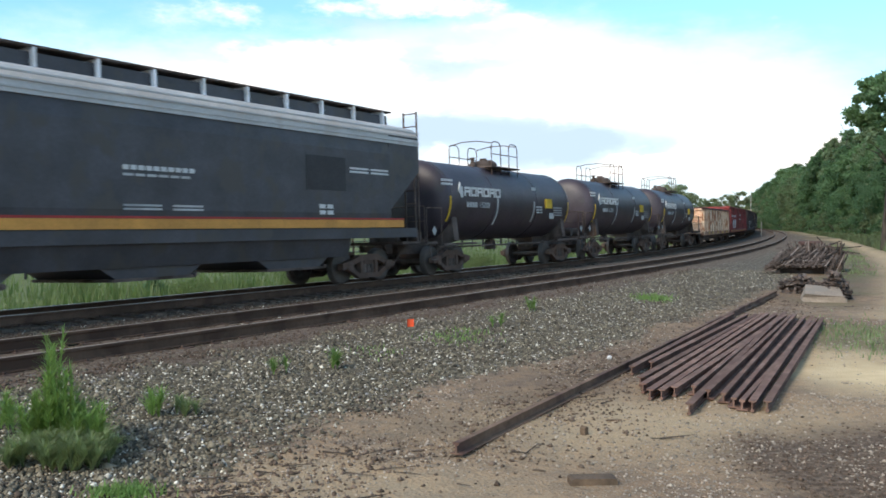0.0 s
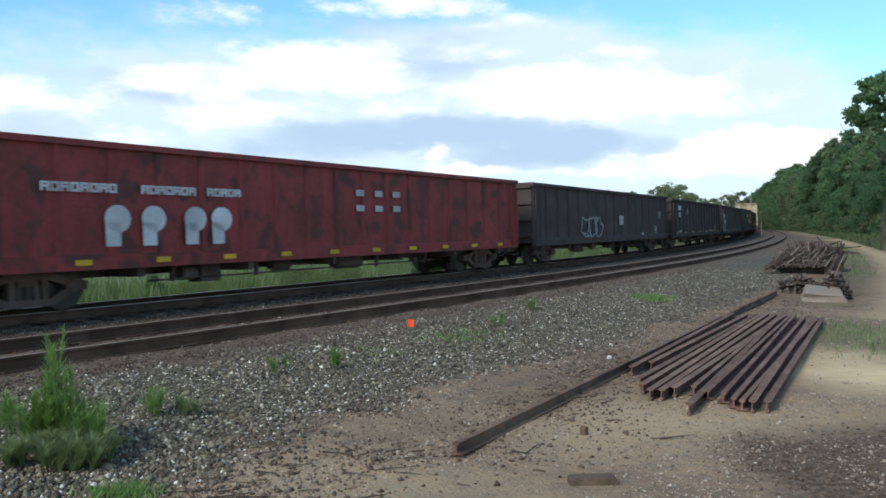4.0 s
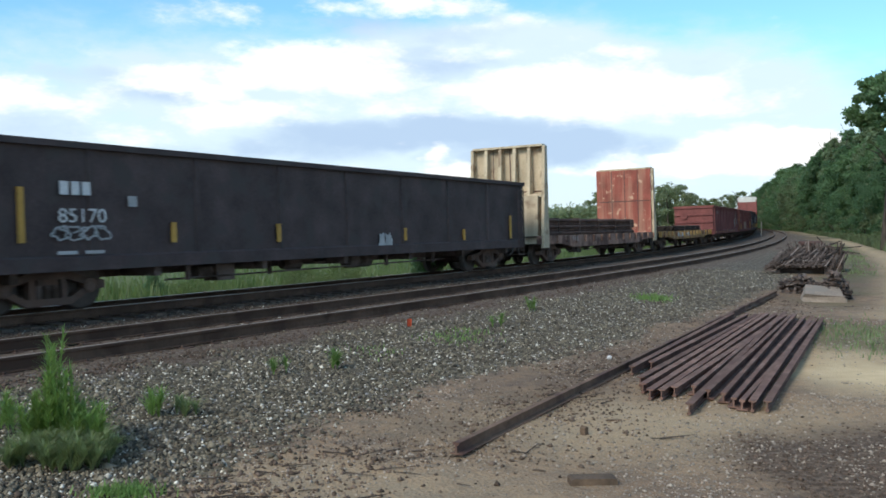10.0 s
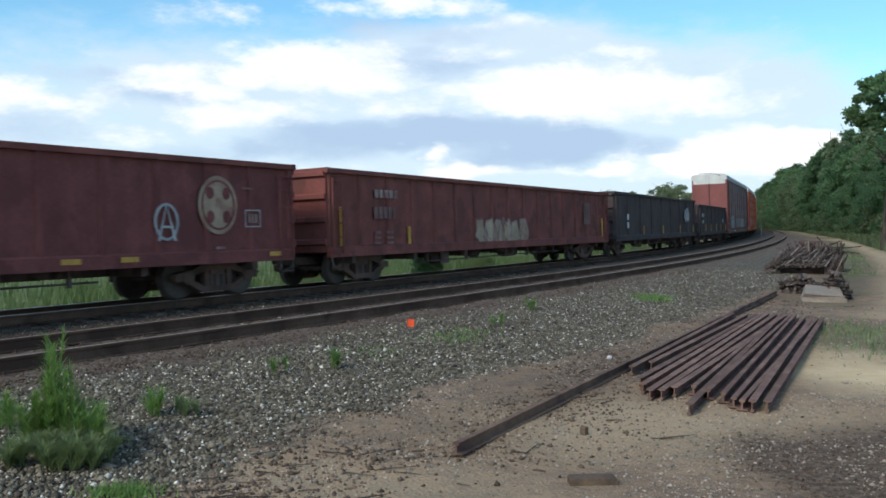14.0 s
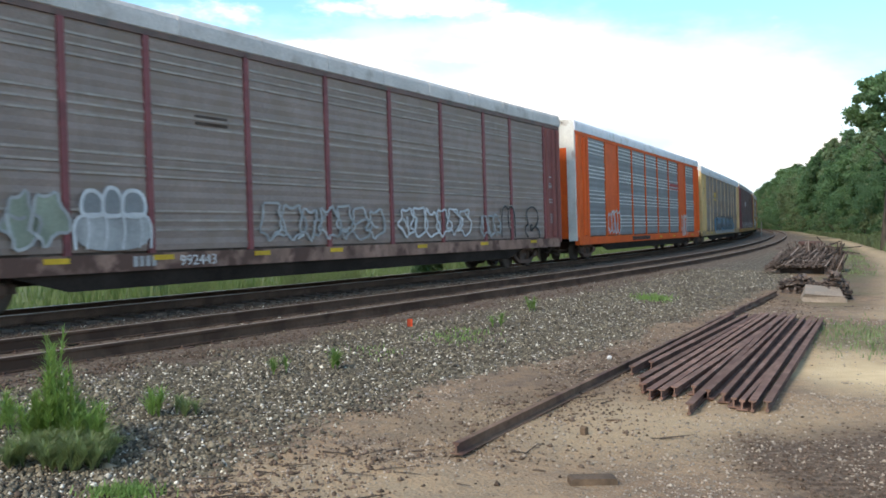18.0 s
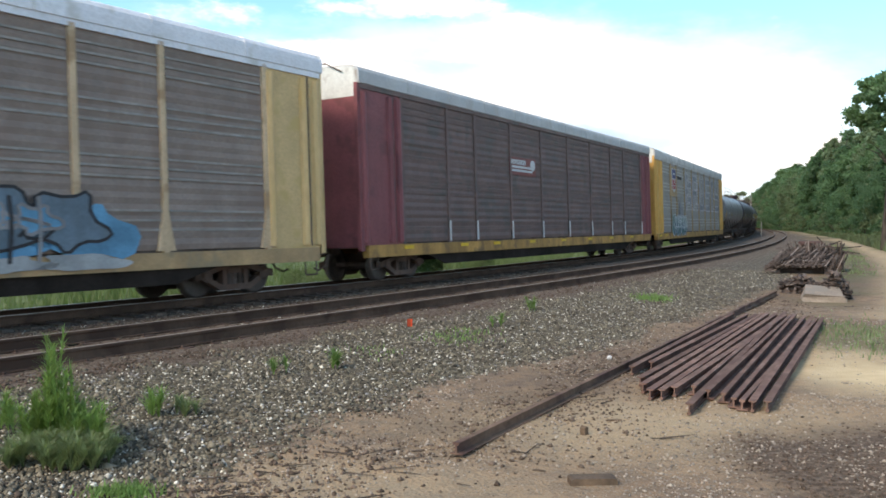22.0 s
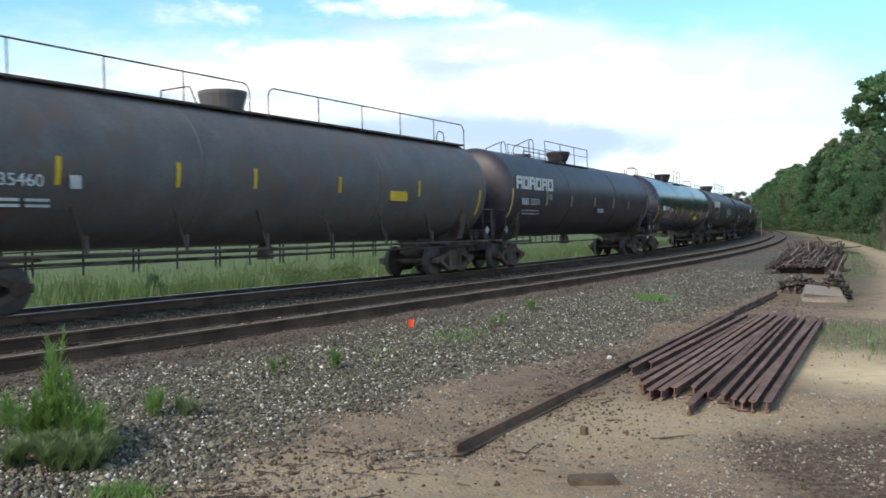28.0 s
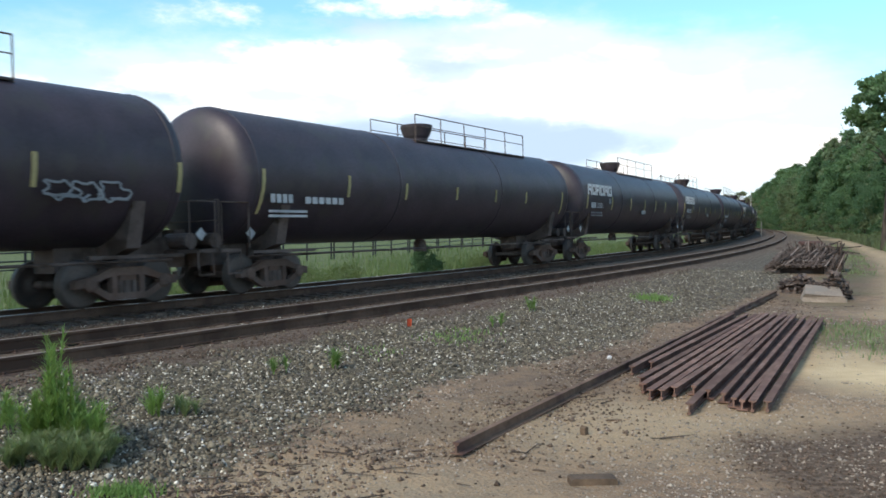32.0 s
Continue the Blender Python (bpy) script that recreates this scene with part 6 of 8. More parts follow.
flat_disc(_c, 6.93, 1.92, 0.48, 0.62, -1.48, M_EMBLEMCREAM, "round faded railway emblem")
for _dx, _dz in ((-1, 1), (1, 1), (-1, -1), (1, -1)):
    flat_disc(_c, 6.93 + 0.20 * _dx, 1.92 + 0.25 * _dz, 0.09, 0.13, -1.492, M_DUSTBROWN, "dark quarter of the emblem's cross", "emblem_block")
stroke(_c, [(6.93 + 0.40 * math.cos(a * math.pi / 8), 1.92 + 0.52 * math.sin(a * math.pi / 8)) for a in range(16)], -1.49, 0.045, M_DUSTBROWN, "brown ring in the emblem", True, 1)
stroke(_c, [(5.72 + 0.25 * math.cos(a * math.pi / 6), 1.56 + 0.36 * math.sin(a * math.pi / 6)) for a in range(12)], -1.48, 0.055, M_GRAFDIM, closed=True, times=1)
stroke(_c, [(5.54, 1.18), (5.72, 1.90), (5.90, 1.18)], -1.484, 0.06, M_GRAFDIM, times=0)
stroke(_c, [(5.58, 1.46), (5.86, 1.46)], -1.488, 0.05, M_GRAFDIM, times=0)
stroke(_c, [(7.62, 1.46), (8.02, 1.46), (8.02, 1.82), (7.62, 1.82)], -1.484, 0.035, M_GRAFDIM, "white outline of a data panel", True, 0)
bars(_c, M_MARKDIM, 7.70, 1.54, -1.484, [0.05, 0.05, 0.05], 0.20, 0.04, label="small worn data bars")
bars(_c, M_MARKDIM, 7.55, 2.28, -1.484, [0.28], 0.04, label="small pale line")
bars(_c, M_MARKDIM, 6.85, 0.98, -1.484, [0.22], 0.06, label="small pale notice")
bars(_c, M_RUSTFADE, -7.23, 2.26, -1.48, [0.25] * 4, 0.25, label="faded rusty lettering")
bars(_c, M_RUSTFADE, -6.5, 1.28, -1.48, [0.28], 0.05, lines=3, pitch=0.11, label="small pale lettering")
reflectors(_c, (-8, -5.5, -3, -0.5, 2.0, 3.8, 4.9, 8.4), 0.84, -1.52, M_STRIP, w=0.35)
_c = dark_gondola(260.51, 281.58, 2.92, "reddish brown gondola car with pale graffiti and number", M_BROWN)
bars(_c, M_MARKDIM, -7.41, 2.22, -1.49, [0.16] * 5, 0.22, label="pale reporting mark bars")
bars(_c, M_RUSTFADE, -7.45, 1.66, -1.49, [0.15] * 5, 0.32, label="pale worn number bars")
bars(_c, M_RUSTFADE, -7.45, 1.25, -1.49, [0.25, 0.3], 0.07, 0.25, lines=3, pitch=0.14, label="small pale lettering")
graffiti(_c, -2.3, 1.3, 0.75, 1.75, -1.48, 6, M_EMBLEMCREAM, M_MARKDIM, 12)
bars(_c, M_RUSTFADE, 6.5, 1.5, -1.48, [0.15, 0.25, 0.15], 0.9, 0.04, label="worn emblem patch")
for _x, _z in ((-8.75, 1.0), (-5.9, 0.5), (8.5, 0.8)):
    part("reflector", Solid().box(_x - 0.05, _x + 0.05, -1.50, -1.46, 0.95, 0.95 + _z), M_STRIP, _c, "yellow reflective strip")
_c = dark_gondola(282.59, 302.81, 3.04, "black gondola car with a silver sprayed tag at one end", M_HAZEBLACK, ribs=9)
graffiti(_c, 5.4, 6.6, 1.6, 2.5, -1.52, 2, M_GRAFDIM, M_GRAFDIM, 14)
bars(_c, M_WHITE, -7.0, 1.7, -1.53, [0.28], 0.28, lines=2, pitch=0.4, label="white data panel")
for _x in (-4, 0, 4.2, 7.9):
    part("reflector", Solid().box(_x - 0.05, _x + 0.05, -1.54, -1.5, 0.95, 1.4), M_STRIP, _c, "yellow reflective strip")
_c = dark_gondola(304.25, 320.74, 2.84, "low black gondola car with white number", M_HAZEBLACK, ribs=8)
lettering("63259", 0.34, M_FADED, _c, -5.75, 1.52, -1.49, "pale car number")
bars(_c, M_FADED, -5.75, 1.98, -1.49, [0.2] * 4, 0.24, label="pale reporting mark bars")
bars(_c, M_FADED, 4.78, 1.55, -1.49, [0.1] * 4, 0.36, 0.04, label="small pale data panel")
for _x in (-6.8, -4.0, -1.52, 1.24, 3.9, 6.7):
    part("reflector", Solid().box(_x - 0.05, _x + 0.05, -1.50, -1.46, 0.93, 1.45), M_STRIP, _c, "yellow reflective strip")


def rack(a, b, *args, **kw):
    h = (b - a) / 2
    return couple(autorack(args[0], h, *args[1:], **kw), (a + b) / 2, h - 2.6)


BAYS = [-11.6, -8.9, -7.0, -4.2, -1.35, 1.5, 4.3, 7.1, 9.1, 12.0]
_r = rack(322.0, 348.88, "oxide red autorack car with grimy panels, white roof and graffiti", M_RACKRED, M_DIRTPANEL, M_SLATDIM, M_ROOFGREY, M_RACKRED, sill=M_DECKRUST, door_top=M_DOORWHITE, eave=5.36, at_posts=BAYS, post_mat=M_MAROON, rail_mat=M_RACKBROWN)
graffiti(_r, -8.8, -7.85, 1.05, 2.15, -1.48, 2, M_GRAFMOSS, M_GRAFDIM, 21)
graffiti(_r, -11.3, -10.7, 1.3, 2.2, -1.46, 1, None, M_GRAFW, 25)
graffiti(_r, -3.35, 0.85, 1.08, 2.0, -1.485, 7, None, M_GRAFDIM, 22)
graffiti(_r, 1.6, 5.2, 1.1, 2.0, -1.485, 6, None, M_GRAFW, 23)
graffiti(_r, 5.9, 7.0, 1.05, 1.8, -1.485, 3, None, M_GRAFDIM, 26)
STRETCH[0] = 1.0
# sprayed shapes: a silver block with three lobes, two arches, and a doubled loop
part("graffiti", Solid().prism(rounded([(-8.75, 1.02), (-7.06, 1.02), (-7.04, 1.7), (-7.9, 1.78), (-8.78, 1.7)], True, 2), -1.486, -1.478, axis="y"), M_GRAFDIM, _r, "silver sprayed graffiti")
for _a, _b, _z in ((-8.6, -8.16, 2.13), (-8.14, -7.72, 2.2), (-7.70, -7.18, 2.16)):
    _lobe = [(_a, 1.66), (_b, 1.66), (_b + 0.03, 1.95), (_b - 0.12, _z), (_a + 0.08, _z), (_a - 0.03, 1.9)]
    part("graffiti", Solid().prism(rounded(_lobe, True, 2), -1.492, -1.484, axis="y"), M_SLATEGREY, _r, "silver sprayed graffiti")
    stroke(_r, _lobe, -1.496, 0.075, M_GRAFW, closed=True)
for _x in (-8.5, -8.1, -7.7, -7.3):
    stroke(_r, [(_x, 1.68), (_x + 0.05, 1.4), (_x - 0.03, 1.05)], -1.496, 0.05, M_GRAFW)
stroke(_r, [(-8.76, 1.05), (-8.8, 1.55), (-8.55, 1.72), (-7.9, 1.66), (-7.2, 1.74), (-7.02, 1.5), (-7.06, 1.05)], -1.497, 0.06, M_GRAFW)
for _q, _w, _m in ((0.0, 0.065, M_GRAFK), (0.045, 0.035, M_GREY)):
    stroke(_r, [(9.25 + _q, 1.03), (9.27 + _q, 1.75), (9.1 + _q, 2.12 + _q), (8.86, 2.12 + _q), (8.74, 1.98 + _q), (8.6, 2.14 + _q), (8.33 - _q, 2.08 + _q), (8.2 - _q, 1.7), (8.22 - _q, 1.05)], -1.488 + _q * 0.05, _w, _m)
    stroke(_r, [(10.25 - _q, 1.78), (10.2 - _q, 1.95), (10.55, 2.14 + _q), (10.95, 2.12 + _q), (11.25 + _q, 1.9), (11.2 + _q, 1.55), (10.95, 1.40), (11.25 + _q, 1.32), (11.38 + _q, 1.1), (11.3 + _q, 0.98)], -1.488 + _q * 0.05, _w, _m)
    stroke(_r, [(10.25 - _q, 1.78), (10.4, 1.5), (10.1 - _q, 1.42), (10.1 - _q, 1.2), (10.35, 1.02)], -1.488 + _q * 0.05, _w, _m)
stroke(_r, [(8.74, 1.95), (8.72, 1.42), (8.86, 1.36), (8.88, 1.05)], -1.488, 0.05, M_GRAFK)
stroke(_r, [(10.55, 1.48), (10.72, 1.5), (10.62, 1.2), (10.55, 1.48)], -1.488, 0.05, M_GRAFK, times=1)
stroke(_r, [(10.62, 1.22), (10.85, 1.38), (11.0, 1.42)], -1.488, 0.05, M_GRAFK)
STRETCH[0] = LONG
lettering("992443", 0.30, M_WHITE, _r, -5.54, 0.68, -1.51, "pale car number")
bars(_r, M_FADED, -6.55, 0.7, -1.505, [0.09] * 4, 0.2, 0.04, label="pale reporting mark bars")
reflectors(_r, (-8.0, -5.9, -3.4, -1.0, 2.6, 6.0, 9.4), 0.86, -1.505)
STRETCH[0] = 1.0
for _box, _w in (((12.18, 12.74, 2.96, 3.32), 0.035), ((12.12, 12.88, 2.35, 2.45), 0.03)):
    stroke(_r, [(_box[0], _box[2]), (_box[1], _box[2]), (_box[1], _box[3]), (_box[0], _box[3])], -1.446, _w, M_WHITE, "white outline of a data panel", True, 0)
bars(_r, M_GRAFDIM, 12.3, 3.05, -1.446, [0.34], 0.03, lines=3, pitch=0.08, label="small faded lettering lines")
bars(_r, M_GRAFDIM, 12.5, 1.85, -1.446, [0.14, 0.1], 0.05, 0.05, lines=4, pitch=0.1, label="small faded lettering lines")
part("door_edge", Solid().box(13.12, 13.17, -1.452, -1.43, 1.0, 5.2), M_FRAME, _r, "dark joint of the end door")
part("end_strip", Solid().box(13.19, 13.56, -1.447, -1.43, 1.0, 5.2), M_MAROON, _r, "dull purple strip at the car's end")
STRETCH[0] = LONG
part("grime_streak", Solid().box(-5.0, -4.2, -1.447, -1.43, 3.6, 3.66).box(-5.0, -4.2, -1.447, -1.43, 3.75, 3.8), M_FRAME, _r, "dark grime on a panel")
_r = rack(350.6, 377.5, "orange autorack car with slotted grey panels and white roof", M_ORANGE, M_SLATEGREY, M_SLAT, M_ROOF, M_ORANGE, door_top=M_DOORWHITE, corner=M_DOORWHITE, corner_in=1.13, door_cut=0.72, at_posts=[-11.7, -9.0, -6.88, -4.25, -1.45, 1.35, 4.2, 7.05, 9.1, 12.0], solid_bays=(1, 7), bands=4, slats_per=4, eave=5.4)
graffiti(_r, -7.7, -5.9, 1.0, 2.2, -1.48, 4, None, M_GRAFW, 31)
graffiti(_r, 6.5, 8.1, 0.7, 2.1, -1.505, 4, None, M_GRAFW, 32)
part("torn_sticker", Solid().box(4.05, 6.1, -1.46, -1.43, 3.55, 3.62).box(4.05, 6.1, -1.46, -1.43, 3.72, 3.9), M_SHIELDR, _r, "torn red stripe on a panel")
bars(_r, M_GRAFK, -4.0, 0.68, -1.506, [0.28] * 10, 0.2, 0.05, label="black lettering on the sill")
reflectors(_r, (1.5, 4.5, 9.5), 0.78, -1.505)
_r = rack(379.1, 406.95, "pale mustard autorack car with brown panels and blue graffiti", M_RACKYEL, M_MUDPANEL, M_MUDSLAT, M_ROOF, M_RACKYEL, sill=M_DUSTYEL, door_top=M_DOORWHITE,
          at_posts=BAYS, flared=True, rail_mat=M_ROOF, post_mat=M_POSTCREAM)
letters_blocky(_r, -5.6, 3.55, -1.455, 0.36, 3, M_YELLOW, 0.34)
bars(_r, M_YELLOW, -5.6, 3.32, -1.455, [1.2], 0.10, label="yellow stripe under the emblem")
graffiti(_r, -5.9, 7.0, 0.72, 2.0, -1.512, 9, M_GRAFB, None, 41)
graffiti(_r, -5.4, 6.6, 0.95, 2.15, -1.518, 11, M_GRAFSLATE, M_GRAFK, 43)
for _k, (_a, _b, _z0, _z1) in enumerate(((-4.3, -2.6, 1.35, 2.05), (-1.5, 0.2, 1.3, 2.0), (1.5, 3.0, 1.35, 1.95), (4.4, 5.8, 1.3, 1.9))):
    graffiti(_r, _a, _b, _z0, _z1, -1.54, 2, M_GRAFB, M_GRAFFILL, 80 + _k)
    for _q in range(3):
        _x = _a + (_b - _a) * (_q + 0.3) / 3
        stroke(_r, [(_x, _z0 - 0.45), (_x + 0.06, _z0 + 0.2), (_x + 0.02, _z1 + 0.1)], -1.556, 0.06, (M_GRAFDIM, M_GRAFK, M_GRAFFILL)[(_q + _k) % 3])
graffiti(_r, -5.6, 6.8, 0.68, 1.0, -1.536, 10, M_GRAFDIM, None, 42)
reflectors(_r, (-10.05, -7.6), 0.80, -1.505, w=0.5, h=0.14)
bars(_r, M_GRAFK, -11.1, 4.0, -1.45, [0.6], 0.04, lines=3, pitch=0.16, label="dark framed data panel")
_r = rack(408.5, 435.9, "maroon autorack car with dull brown panels and pale emblem", M_MAROON, M_RACKBROWN, M_RACKBROWN, M_ROOFDUST, M_MAROON, sill=M_DECKYEL, door_top=M_DOORWHITE, low_posts=M_WHITE, post_mat=M_RACKBROWN,
          at_posts=BAYS, rail_mat=M_RACKBROWN)
part("emblem_block", Solid().box(-3.75, -1.68, -1.46, -1.435, 3.28, 3.92), M_RACKRED, _r, "red emblem field")
letters_blocky(_r, -3.68, 3.66, -1.465, 0.17, 7, M_WHITE, 0.14)
bars(_r, M_WHITE, -3.68, 3.40, -1.465, [1.7], 0.08, lines=2, pitch=-0.13, label="white stripes of a company emblem")
part("emblem_block", Solid().lathe([(-0.01, 0.2), (0.01, 0.2)], 16, "y", (-1.95, -1.465, 3.68)), M_WHITE, _r, "white wheel-like emblem end")
reflectors(_r, (-10, -7, -4.9, -2.2, 0.6, 3.4, 6.0, 8.8), 0.86, -1.505)
_r = rack(437.15, 464.2, "yellow autorack car with grey slotted panels and silver graffiti", M_UPYEL, M_GREY, M_SLATMID, M_ROOFGREY, M_UPYEL, sill=M_DECKYEL, door_top=M_DOORWHITE, post_mat=M_DUSTYEL,
          at_posts=BAYS, rail_mat=M_ROOFGREY)
part("emblem_panel", Solid().box(-8.0, -6.1, -1.485, -1.43, 3.15, 4.95), M_DUSTYEL, _r, "yellow field behind a striped shield emblem")
part("shield", Solid().prism([(-7.56, 4.78), (-7.31, 4.85), (-7.04, 4.76), (-6.77, 4.85), (-6.52, 4.78), (-6.45, 4.54), (-6.54, 4.26), (-6.45, 3.88), (-6.56, 3.60), (-7.04, 3.39), (-7.52, 3.60), (-7.63, 3.88), (-7.54, 4.26), (-7.63, 4.54)], -1.50, -1.485, axis="y"), M_WHITE, _r, "white shield emblem")
part("shield_head", Solid().prism([(-7.52, 4.74), (-7.31, 4.79), (-7.04, 4.71), (-6.77, 4.79), (-6.56, 4.74), (-6.52, 4.54), (-6.58, 4.23), (-7.50, 4.23), (-7.56, 4.54)], -1.51, -1.50, axis="y"), M_SHIELDB, _r, "blue head of the shield")
bars(_r, M_WHITE, -7.36, 4.44, -1.514, [0.06] * 6, 0.10, 0.05, label="white emblem bars")
for _k in range(5):
    part("shield_stripe", Solid().box(-7.50 + 0.205 * _k, -7.40 + 0.205 * _k, -1.51, -1.50, 3.58, 4.17), M_SHIELDR, _r, "red stripe of the shield")
graffiti(_r, -7.7, -3.6, 0.72, 2.1, -1.51, 5, M_GRAFG, M_GRAFW, 51)
graffiti(_r, -7.6, -3.8, 0.72, 1.6, -1.530, 8, None, M_GRAFSLATE, 52)
graffiti(_r, -7.4, -3.7, 1.2, 2.0, -1.545, 7, None, M_GRAFW, 55)
for _x, _w, _z in ((-5.55, 0.34, 3.0), (-5.18, 0.30, 3.12), (-4.85, 0.34, 2.7)):
    part("graffiti", Solid().prism([(_x, 1.9), (_x + _w, 1.95), (_x + _w * 0.9, _z - 0.12), (_x + _w * 0.5, _z), (_x, _z - 0.2)], -1.494, -1.488, axis="y"), M_GRAFFILL, _r, "thin silver sprayed block")
STRETCH[0] = 1.0
for (_a, _b), _g in zip(zip(BAYS[3:], BAYS[4:]), ("1100 1011 1100 1011 1001", "1110 1001 1110 1010 1001", "1001 1001 1001 1001 1111", "1111 1000 1111 0001 1111", "1111 0110 0110 0110 0110", "1001 1001 1111 0001 1111")):
    _cw, _rows = (_b - _a - 0.5) / 4, _g.split()
    _fillp, _edge = Solid(), Solid()
    for _row in range(5):
        for _col in range(4):
            if _rows[_row][_col] == "0":
                continue
            _x, _z = _a + 0.25 + _col * _cw, 4.78 - (_row + 1) * 0.48
            _fillp.box(_x, _x + _cw, -1.456, -1.445, _z, _z + 0.48)
            for _dc, _dr, _bx in ((-1, 0, (_x, _x + 0.09, _z, _z + 0.48)), (1, 0, (_x + _cw - 0.09, _x + _cw, _z, _z + 0.48)), (0, -1, (_x, _x + _cw, _z + 0.40, _z + 0.48)), (0, 1, (_x, _x + _cw, _z, _z + 0.08))):
                _c2, _r2 = _col + _dc, _row + _dr
                if not (0 <= _c2 < 4 and 0 <= _r2 < 5) or _rows[_r2][_c2] == "0":
                    _edge.box(_bx[0], _bx[1], -1.464, -1.452, _bx[2], _bx[3])
    part("graffiti", _fillp, M_GRAFFILL, _r, "dull silver block graffiti")
    part("graffiti_line", _edge, M_GRAFMID, _r, "silver outline of block graffiti")
STRETCH[0] = LONG
bars(_r, M_GRAFK, -5.8, 4.25, -1.45, [0.14] * 7, 0.2, 0.05, label="dark stencilled lettering")
reflectors(_r, (-10.9, -9.4), 0.84, -1.505, w=0.55)

# pressure tank cars at the train's end
_kinds = [
    ("dusty grey tank car with railed top platform", M_GREYTANK, "centre", 0),
    ("dull black tank car with railed top platform", M_TANK, "centre", 0),
    ("long dark grey tank car with full-length top railing", M_DUSTTANK, "full", 1),
    ("black tank car with white block emblem", M_TANK, "centre", 2),
    ("glossy black tank car with white number and yellow strips", M_GLOSS, "hoops", 3),
    ("black tank car with white block emblem and faint graffiti", M_TANK, "centre", 4),
    ("grimy black tank car with small white lettering", M_TANK, "centre", 5),
    ("dull black tank car with white block emblem", M_TANK, "centre", 2)]
TANKS = []
_long = ((-8.9, 1.75, 2.75, M_DULLYEL), (-5.65, 2.2, 2.75, M_DULLYEL), (-2.9, 2.2, 2.65, M_DULLYEL), (0.05, 2.25, 2.65, M_DULLYEL), (2.75, 2.25, 2.65, M_DULLYEL), (5.2, 2.25, 2.65, M_DULLYEL), (8.6, 1.9, 2.75, M_DULLYEL))
_proc = tuple((_x, 2.15, 2.75, M_DULLYEL) for _x in (-8.6, -4.9, -1.6, 1.15, 3.45, 5.75, 8.9))
_full = ((-6.63, 2.2, 2.7, M_YELLOW), (-3.91, 2.25, 2.75, M_YELLOW), (-1.68, 2.3, 2.75, M_YELLOW), (1.39, 2.3, 2.7, M_YELLOW), (5.13, 2.3, 2.75, M_YELLOW), (8.8, 1.8, 2.6, M_YELLOW))
_grey = ((-8.9, 1.9, 2.6, M_YELLOW), (-3.6, 2.2, 2.5, M_YELLOW), (1.8, 2.2, 2.5, GRAB))
_glossy = ((-8.95, 1.6, 2.5, M_DULLYEL), (-5.48, 2.0, 2.45, M_YELLOW), (-3.6, 2.05, 2.5, M_YELLOW), (-1.83, 2.05, 2.5, M_YELLOW), (1.66, 2.0, 2.45, M_YELLOW), (3.58, 2.0, 2.45, M_YELLOW), (5.34, 2.0, 2.5, M_YELLOW), (8.6, 1.8, 2.6, GRAB))
